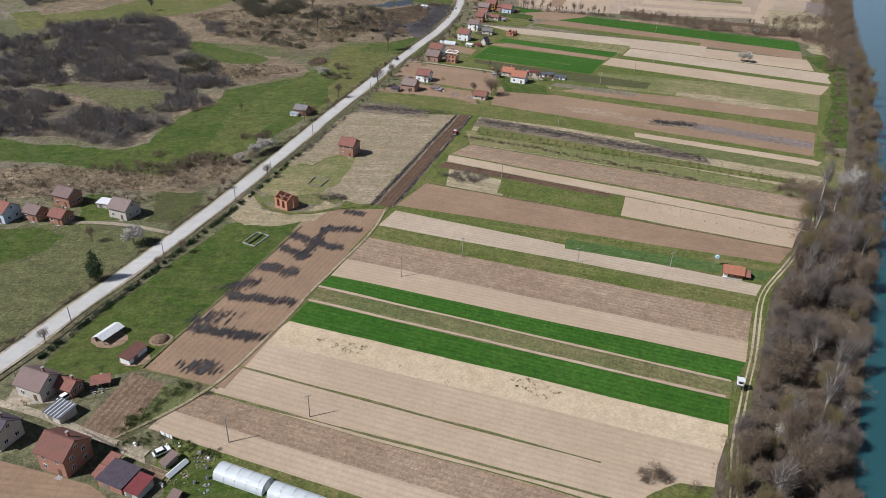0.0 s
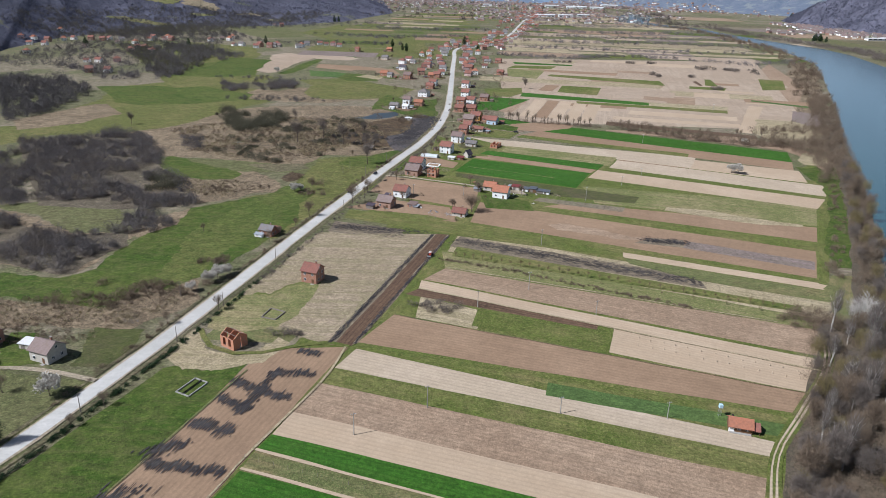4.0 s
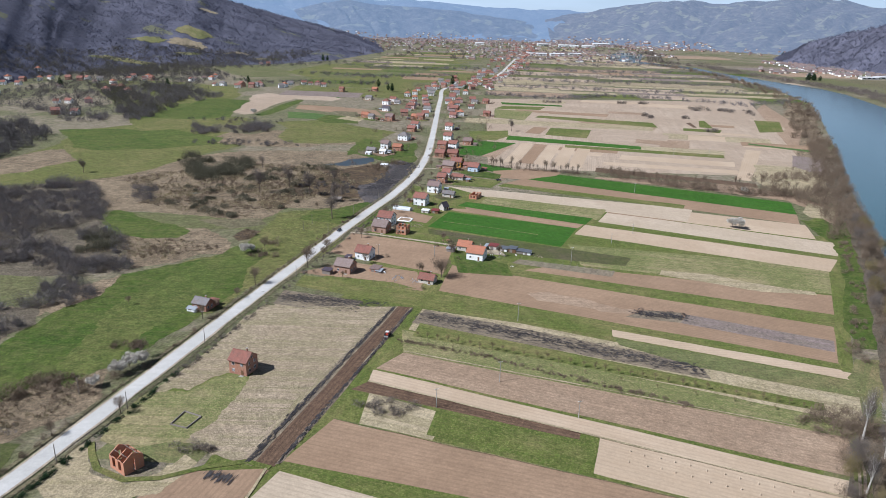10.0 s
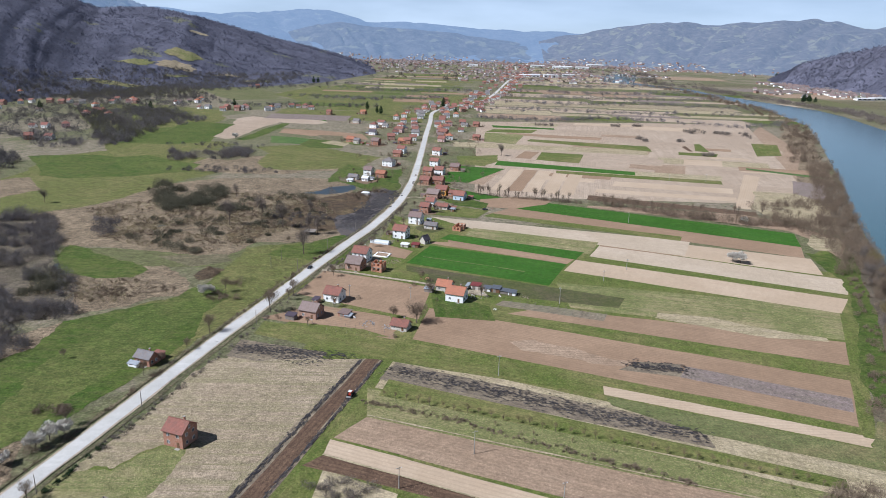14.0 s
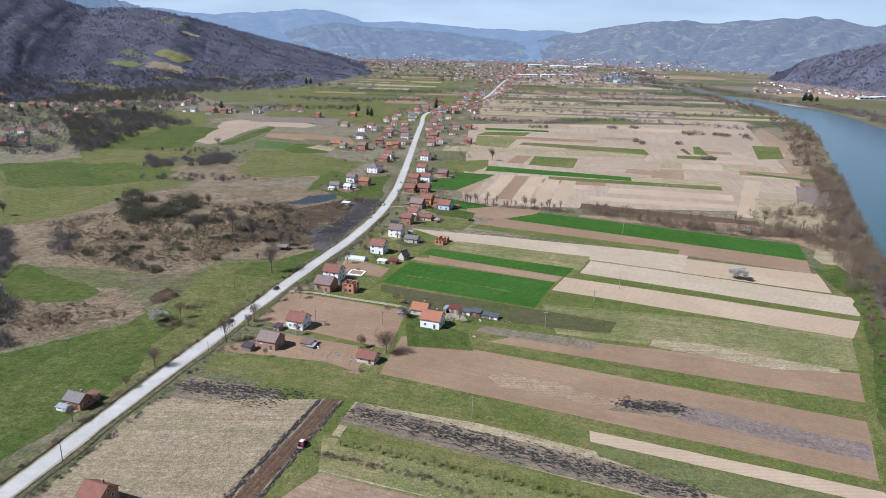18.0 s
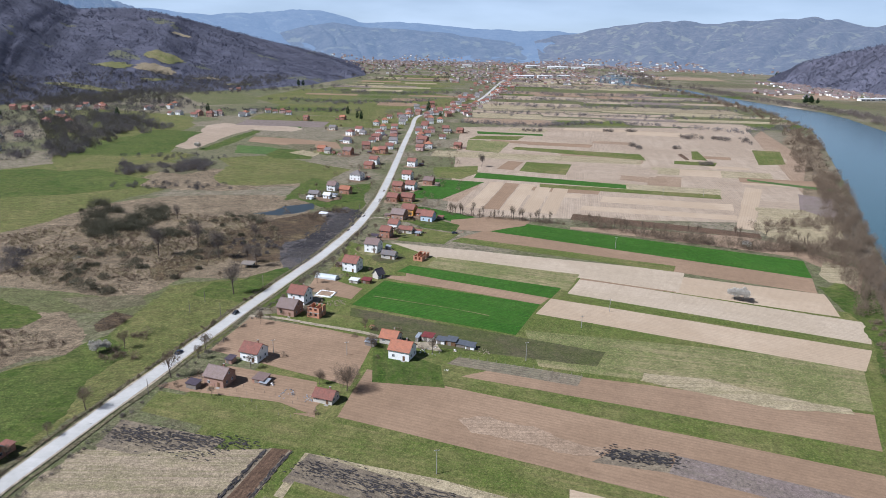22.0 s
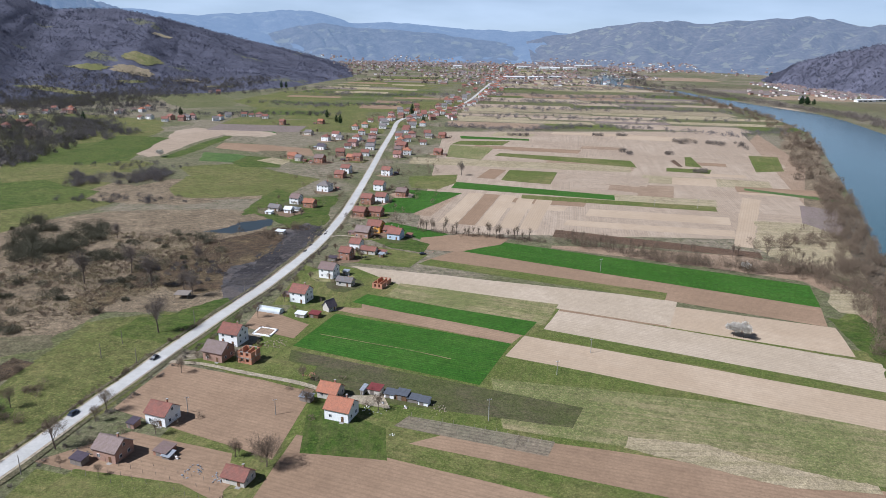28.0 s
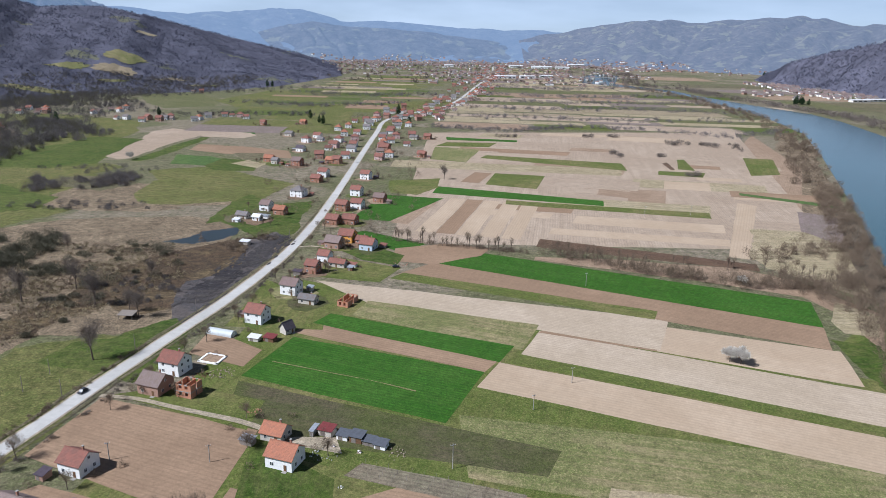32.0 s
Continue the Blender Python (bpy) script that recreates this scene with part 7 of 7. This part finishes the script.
BOARDS = plain("old_boards", (0.3, 0.24, 0.18), 0.9, 0.4, 2)
for i, (x, y, n, r, mat, label) in enumerate((
        (-112, 285, 30, 3.5, WOODGREY, "grey heap of old timber"), (30, 496, 26, 2.6, WALL["brick"], "heap of broken bricks"), (41, 487, 14, 1.6, CONCRETE, "low grey heap of stones"),
        (66, 452, 4, 0.8, WALL["white"], "white tank and scrap"), (82, 470, 26, 4, BOARDS, "stacked boards and posts"), (4, 430, 24, 3.5, SHEETGREY, "row of old grey sheets"),
        (14, 427, 24, 3, SHEETGREY, "row of old grey sheets"), (10, 526, 60, 5, BOARDS, "timber and rubble heap"), (2, 524, 30, 3, WOOD, "dark timber heap"),
        (-34, 441, 40, 4.5, WOODGREY, "scrap heap beside the house"), (-58, 127, 30, 3, WOODGREY, "yard clutter and boards"), (-67, 131, 7, 2.0, WALL["white"], "white scrap by the garden"),
        (-62, 121, 26, 2.6, BOARDS, "heap of split brown logs"), (-55, 118, 14, 1.6, SHEETGREY, "old grey metal window frames"), (-112, 144, 16, 2, BOARDS, "timber beside the house"), (-94, 151, 26, 2.6, CONCRETE, "scrap heap behind the shed"),
        (60, 470, 16, 5, CONCRETE, "scattered grey things in garden"), (12, 300, 16, 3, BOARDS, "heap of broken brown branches"), (-150, 244, 20, 3, BOARDS, "stacked brown firewood by houses"), (55, 470, 8, 2, WALL["white"], "small white things in garden"),
        (-62, 1000, 30, 5, BOARDS, "grey clutter in the farmyard"), (38, 655, 20, 3, WOODGREY, "grey clutter in the farmyard"), (75, 668, 24, 6, WALL["brick"], "stacks of red building bricks"))):
    pile(x, y, n, r, mat, label, "heap", (0.15, 0.7), i)


# ---- poles ----
def power_pole(x, y, h, arm=True):
    base = empty("power_pole", x, y, 20, label="grey concrete power pole in the fields" if arm else "grey wooden pole beside the road", category="pole", group="power poles")
    Geo().tube((0, 0, -0.3), (0, 0, h), 0.17, 0.1, 7).obj("shaft", CONCRETE if arm else WOODGREY, base)
    if arm:
        Geo().box(0, 0, h - 0.5, 1.7, 0.12, 0.12).obj("crossarm", STEEL, base)
        for k in (-0.75, 0, 0.75):
            Geo().tube((k, 0, h - 0.38), (k, 0, h - 0.12), 0.05, 0.04, 6).obj("insulator", WHITE, base)
    return base


for x, y, h in ((-34.7, 143, 7.6), (-53.3, 133, 8.2), (6.6, 230, 8.4), (-15.2, 214.7, 8.0), (49.5, 228.7, 6.4), (83.7, 227.6, 6.4), (49.5, 324, 8.8), (25.8, 305, 7.6), (62, 380, 9.0), (100.3, 462, 9.0), (180.4, 633, 8), (131.4, 498.7, 6.5), (23, 465, 6.5), (-9, 466, 6.5), (75, 300, 7), (150, 520, 7), (262, 795, 8), (300, 800, 8)):
    power_pole(x, y, h)
for x, y in ((-101, 308), (-80, 299), (-88, 268), (-44, 507), (-60, 510), (-57, 524), (-115, 180), (-101.5, 222), (-48, 428), (-33, 548), (-70, 350), (-20, 590), (1, 720), (22, 830), (-115, 150), (8, 900)):
    power_pole(x, y, 6.8, False)
post = empty("fence_post", 0, 0, 0, label="grey wooden garden post", category="post", group="vineyard posts")
Geo().tube((0, 0, -0.1), (0, 0, 1.5), 0.06, 0.05, 5).obj("stake", WOODGREY, post)
first = True
for i in range(13):
    for j in range(4):
        x, y = between((-42, 433), (14, 411), i / 12)
        x, y = x + j * 1.6 + rng.uniform(-0.3, 0.3), y + j * 3.6 + rng.uniform(-0.3, 0.3)
        if first:
            post.matrix_basis, first = pose(x, y, 0), False
        else:
            copy_thing(post, pose(x, y, 0, rng.uniform(-5, 5), rng.uniform(-5, 5), 0))
for i in range(14):
    for j in range(4):
        x, y = between((70, 459), (119, 442), i / 13)
        copy_thing(post, pose(x + j * 0.8, y + j * 2.0, 0, rng.uniform(-4, 4), 0, 0))
for i in range(30):
    x, y = between((-45, 200), (84, 158), i / 29)
    copy_thing(post, pose(x, y + 2.5, 0, rng.uniform(-4, 4), 0, 0))

# simple cones stand in for a row of posts with strings
stook = empty("corn_stook", 0, 0, 0, label="small pale cone standing in for a post on the bare field", category="stook", group="corn stooks")
Geo().tube((0, 0, 0), (0, 0, 0.8), 0.3, 0.08, 7).obj("sheaf", LAND["pale"], stook)
first = True
for i in range(13):
    for j in range(2):
        x, y = between((88, 281), (140, 259), i / 12)
        m = pose(x + j * -1.5 + rng.uniform(-0.5, 0.5), y - j * 5.5 + rng.uniform(-0.5, 0.5), 0)
        if first:
            stook.matrix_basis, first = m, False
        else:
            copy_thing(stook, m)


# ---- tracks, drives, hedges by the road ----
ribbon("drive", [(-30, 507), (-16, 505), (5, 497), (25, 490), (36, 484), (46, 478), (58, 474)], 2.4, GRAVEL, 0.27, "pale gravel farm drive", "drive", wob=0.4)
ribbon("drive", [(-104, 240), (-121, 245), (-138, 247), (-150, 246)], 2.4, GRAVEL, 0.27, "pale gravel farm drive", "drive", wob=0.4)
ribbon("drive", [(-127, 148), (-117, 144), (-103, 140), (-89, 134), (-78, 130), (-72, 128)], 2.6, GRAVEL, 0.27, "gravel yard drive", "drive", wob=0.5)
ribbon("drive", [(8, 700), (18, 703), (32, 698)], 2.4, GRAVEL, 0.27, "pale gravel farm drive", "drive", wob=0.4)
ribbon("track", [(-83, 279), (-75, 266), (-65, 261), (-55, 262), (-43, 268), (-32, 271), (-24, 268)], 2.2, LAND["grass"], 0.262, "grassy field track round the ruin", "track", wob=0.4)
ribbon("path", [(-82, 133), (-64, 153), (-50, 187), (-44, 206), (-30, 244), (-25, 268)], 0.9, LAND["drygrass"], 0.27, "narrow weedy path along the strip ends", "path", wob=0.4)
ribbon("path", [(28, 537), (48, 529), (69, 521), (88, 512)], 0.7, LAND["grassdry"], 0.27, "thin trodden line through the wheat", "path", wob=0.4)
for off, kind in ((5.2, "drydark"), (-5.4, "drydark")):
    line = [(p[0] + off, p[1] - off * 0.3) for p in ROAD[:11]]
    ribbon("verge", line, 1.5, LAND[kind], 0.262, "weedy ditch along the road", "verge", wob=1.0)
for pts in ([(-62, 153), (-86, 160)], [(-86, 160), (-57, 250)], [(-64, 151), (72, 109)], [(-60, 163), (40, 130)], [(-9, 296), (139, 244)], [(150, 259), (0, 322)], [(12, 347), (150, 298)]):
    ribbon("baulk", pts, 0.7, LAND["weedgrass"] if pts[0][0] < 0 else LAND["drygrass"], 0.265, "thin weedy baulk between two strips", "baulk", wob=0.5)
for pts in ([(80, 156), (-45, 198)], [(84, 163), (-43, 206.5)]):
    ribbon("baulk", pts, 1.1, LAND["tan"], 0.265, "bare tan margin beside the young wheat", "baulk", wob=0.3)
thicket("hedge", line_spots([(-116.5, 163), (-102, 212), (-87, 264), (-72, 325)], 190, 0.4, 0.65, 1.0), 90, NEEDLE, "low dark green hedge between road and meadow", 71, (0.6, 0.06))
thicket("hedge", line_spots([(9, 357), (43, 345), (80, 327), (117, 310)], 150, 0.8, 0.8, 0.9), 60, TWIG, "low brown brambles between two field strips", 74, (0.5, 0.06))
thicket("hedge", line_spots([(-137, 140), (-101, 266), (-72, 384), (-46, 490), (-29, 557)], 150, 1.0, 0.9, 1.4), 70, TWIG, "low brambles on the road verge", 72, (0.7, 0.06))
thicket("hedge", line_spots([(-73, 320), (-58, 379), (-32, 486), (-15, 553), (-1, 610), (11, 680)], 160, 0.8, 0.8, 1.2), 70, TWIGGREY, "low brambles in the roadside ditch", 73, (0.7, 0.06))


# ---- vehicles ----
def car(x, y, yaw, colour, label):
    base = empty("car", x, y, yaw, z=0.3, label=label, category="car", group="cars on the road")
    paint = plain("car_paint", colour, 0.25, 0.05)
    Geo().extrude_x([(-0.85, 0.3), (0.85, 0.3), (0.88, 0.75), (-0.88, 0.75)], -2.1, 2.1).obj("body", paint, base)
    g = Geo()
    a = [(-1.7, -0.8, 0.75), (1.2, -0.8, 0.75), (1.2, 0.8, 0.75), (-1.7, 0.8, 0.75)]
    b = [(-1.3, -0.65, 1.4), (0.5, -0.65, 1.4), (0.5, 0.65, 1.4), (-1.3, 0.65, 1.4)]
    g.quad(*b)
    for i in range(4):
        g.quad(a[i], a[(i + 1) % 4], b[(i + 1) % 4], b[i])
    g.obj("cabin", GLASS, base)
    Geo().box(-0.4, 0, 1.39, 1.8, 1.3, 0.05).obj("roof", paint, base)
    for sx in (-1.3, 1.3):
        for sy in (-0.8, 0.8):
            w = Geo().tube((sx, sy - 0.1, 0.32), (sx, sy + 0.1, 0.32), 0.32, 0.32, 12).obj("wheel", DARK, base)
    for sy in (-0.6, 0.6):
        Geo().box(2.1, sy, 0.55, 0.06, 0.3, 0.15).obj("headlight", WHITE, base)
    return base


car(-49.2, 463.9, 76, (0.05, 0.06, 0.09), "dark blue car on the country road")
car(-37.4, 509.4, 256, (0.05, 0.05, 0.06), "dark car on the country road")
car(-101, 147, 60, (0.75, 0.75, 0.75), "white car parked in the yard").location.z = 0.28
car(-68.5, 128.5, 40, (0.7, 0.7, 0.7), "white car parked beside the garden").location.z = 0.28
car(74, 662, 10, (0.04, 0.04, 0.05), "dark car parked on the farm drive")


def tractor(x, y, yaw):
    base = empty("tractor", x, y, yaw, z=0.2, label="small red tractor with a pale cab on the ploughed strip", category="tractor")
    red = plain("tractor_red", (0.4, 0.05, 0.03), 0.5, 0.2)
    Geo().box(0.9, 0, 0.6, 1.9, 0.8, 0.8).obj("bonnet", red, base)
    Geo().box(-0.5, 0, 0.7, 1.3, 1.2, 0.5).obj("seat_box", red, base)
    Geo().box(-0.5, 0, 2.1, 1.5, 1.4, 0.12).obj("cab_roof", ROOF["white"], base)
    for sx in (-1.1, 0.1):
        for sy in (-0.6, 0.6):
            Geo().box(sx, sy, 1.2, 0.08, 0.08, 0.9).obj("cab_post", DARK, base)
    for sx, sy, r, w in ((-0.7, -0.85, 0.75, 0.4), (-0.7, 0.85, 0.75, 0.4), (1.5, -0.7, 0.42, 0.25), (1.5, 0.7, 0.42, 0.25)):
        Geo().tube((sx, sy - w / 2, r), (sx, sy + w / 2, r), r, r, 14).obj("wheel", DARK, base)
    Geo().box(-2.2, 0, 0.3, 0.5, 1.8, 0.4).obj("plough", STEEL, base)
    return base


tractor(4.4, 361, 75)


# ---- tussocks of dead grass on the rough ground ----
ROUGHLAND = [MARSHLAND, [(-200, 268), (-150, 262), (-121, 268), (-100, 300), (-98, 325), (-118, 325), (-135, 300), (-200, 300)], [(-172, 445), (-122, 452), (-98, 472), (-130, 485), (-180, 480)], [(-170, 560), (-100, 600), (-60, 690), (-150, 710), (-230, 640)]]
thicket("tussocks", fill(ROUGHLAND, 9, 0.8, 0.9, 91, -0.1), 22, LAND["drygrass"], "pale tussocks of dead reed and grass", 92, (0.9, 0.12), category="tussocks")
thicket("tussocks", fill(ROUGHLAND, 9, 0.9, 1.0, 95, -0.1), 22, TWIG, "brown dead weeds on the rough ground", 93, (0.9, 0.1), category="weeds")


WEEDGREEN = plain("weed_leaves", (0.075, 0.095, 0.03), 0.9, 0.4, 0.6)
thicket("weeds", [(x, y, r * 1.2, r) for x, y, r, _ in line_spots([(-82, 136), (-78, 142), (-74, 150), (-69, 155)], 70, 1.5, 0.8, 0.8)], 60, WEEDGREEN, "tangled green weeds beside the dug garden", 98, (0.5, 0.06), category="weeds")
thicket("weeds", [(x, y, r, r * 0.9) for x, y, r, _ in line_spots([(-80, 131), (-74, 133), (-62, 131), (-54, 128)], 60, 0.9, 0.6, 0.6)], 60, WEEDGREEN, "green weeds and bushes round the yard", 99, (0.45, 0.05), category="weeds")


# ---- yard of the brick house ----
line = empty("clothes_line", -69, 133.5, -25, label="washing line hung with white sheets", category="clothes line")
for sx in (-2.2, 2.2):
    Geo().tube((sx, 0, 0), (sx, 0, 2.0), 0.05, 0.05, 5).obj("post", WOODGREY, line)
Geo().tube((-2.2, 0, 1.95), (2.2, 0, 1.95), 0.015, 0.015, 4).obj("rope", WHITE, line)
for k, w in ((-1.3, 1.3), (0.3, 1.1), (1.5, 0.8)):
    Geo().box(k, 0, 0.75, w, 0.04, 1.2).obj("sheet", WALL["white"], line)
frame_ = empty("cold_frame", -63, 123.5, -28, label="long low cold frame of pale film on boards", category="cold frame")
Geo().box(0, 0, 0, 1.6, 6.0, 0.5).obj("boards", BOARDS, frame_)
Geo().extrude_x([(-0.9, 0.45), (0.9, 0.45), (0.0, 1.1)], -3.0, 3.0).obj("film", FILM, frame_, matrix=pose(0, 0, 0.06, 0, 0, 90))
bed = empty("garden_bed", -68, 121.5, -22, label="garden bed edged with grey boards", category="garden bed")
Geo().box(0, 0, 0.05, 5.6, 4.2, 0.2).obj("soil", LAND["garden"], bed)
for x, y, w, d in ((0, -2.15, 5.8, 0.12), (0, 2.15, 5.8, 0.12), (-2.85, 0, 0.12, 4.2), (2.85, 0, 0.12, 4.2)):
    Geo().box(x, y, 0.02, w, d, 0.35).obj("board", BOARDS, bed)
for x, y in ((-56, 124), (-55, 121), (-57.5, 119.5)):
    b = empty("barrel", x, y, 0, label="blue-grey plastic water barrel in the garden", category="barrel", group="garden barrels")
    Geo().tube((0, 0, 0.02), (0, 0, 0.95), 0.34, 0.34, 12).obj("drum", SHEETGREY, b)
    Geo().tube((0, 0, 0.93), (0, 0, 1.0), 0.3, 0.28, 12).obj("lid", SHEETBLUE, b)


def crate_stack(x, y, n, label):
    """Stacked pale boxes on a pallet."""
    base = empty("crate_stack", x, y, YAW, label=label, category="crates", group="crate stacks")
    Geo().box(0, 0, 0.02, 1.4, 1.1, 0.12).obj("pallet", BOARDS, base)
    for k in range(n):
        Geo().box(0.32 * (-1 if k % 2 else 1), 0.05 * k, 0.14 + 0.36 * (k // 2), 0.58, 0.5, 0.35).obj("crate", WOODGREY if k % 3 else WALL["white"], base)


for x, y, n in ((-76, 130.8, 4), (-59.5, 129, 3), (-57, 127.5, 2), (-65, 118.5, 4), (-114, 149.5, 3), (-95.5, 156.2, 5), (61, 474, 3), (70, 470.5, 4), (-3, 437, 4), (-30, 443, 3)):
    crate_stack(x, y, n, "grey wooden crates stacked on a pallet in the yard")
fence = empty("garden_fence", -84, 131.5, -26, label="low grey board fence along the gravel drive", category="fence")
for k in range(15):
    Geo().box(-7 + k, 0, 0, 0.1, 0.1, 1.1).obj("post", WOODGREY, fence)
for z in (0.35, 0.8):
    Geo().box(0, 0.06, z, 14.2, 0.04, 0.14).obj("rail", WOODGREY, fence)


# ---- yards, garden trees and outbuildings round the village houses ----
rng = random.Random(123)
yard_bushes = []
for i, (hx, hy, hl, hw, *_) in enumerate(HOUSES):
    if hy < 420:
        continue
    n, r0 = 9, max(hl, hw) * 0.5 + rng.uniform(4, 9)
    ring = [(hx + r0 * rng.uniform(0.7, 1.25) * math.cos(6.2832 * k / n), hy + 1.2 * r0 * rng.uniform(0.7, 1.25) * math.sin(6.2832 * k / n)) for k in range(n)]
    yard = rng.choice(("drydark", "grassdry", "garden", "meadowdull", "rough", "pasture", "violetgrass"))
    if hy > 560:
        region(yard, ring, 2.0)
    for _ in range(rng.choice((2, 3, 4, 5))):
        a, d = rng.uniform(0, 6.28), r0 * rng.uniform(0.8, 1.5)
        yard_bushes.append((hx + d * math.cos(a), hy + d * math.sin(a), rng.uniform(0.7, 1.7), rng.uniform(1.2, 3.2)))
    for _ in range(rng.choice((1, 1, 2))):
        a, d = rng.uniform(0, 6.28), r0 * rng.uniform(1.0, 1.6)
        s = rng.uniform(0.4, 0.75)
        copy_thing(small, Matrix.LocRotScale((hx + d * math.cos(a), hy + d * math.sin(a), 0), Euler((0, 0, a)), (s, s, s)))
    if rng.random() < 0.5:
        a = rng.choice((0.4, 2.6, 3.6, 5.6))
        d = max(hl, hw) * 0.5 + 5.5
        x, y = hx + d * math.cos(a), hy + d * math.sin(a)
        if free(x, y, 6.5):
            shed(x, y, rng.uniform(3, 5), rng.uniform(2.6, 3.6), rng.uniform(1.9, 2.4), rng.choice((ROOF["pinkroof"], ROOF["redroof"], SHEETGREY, SHEETDARK)), rng.choice((WOODGREY, WALL["plaster"], WOOD, WALL["brickpale"])), label="small outbuilding beside a village house")
thicket("garden_bushes", yard_bushes, 120, TWIG, "bare garden bushes round the village houses", 97, (0.8, 0.06))
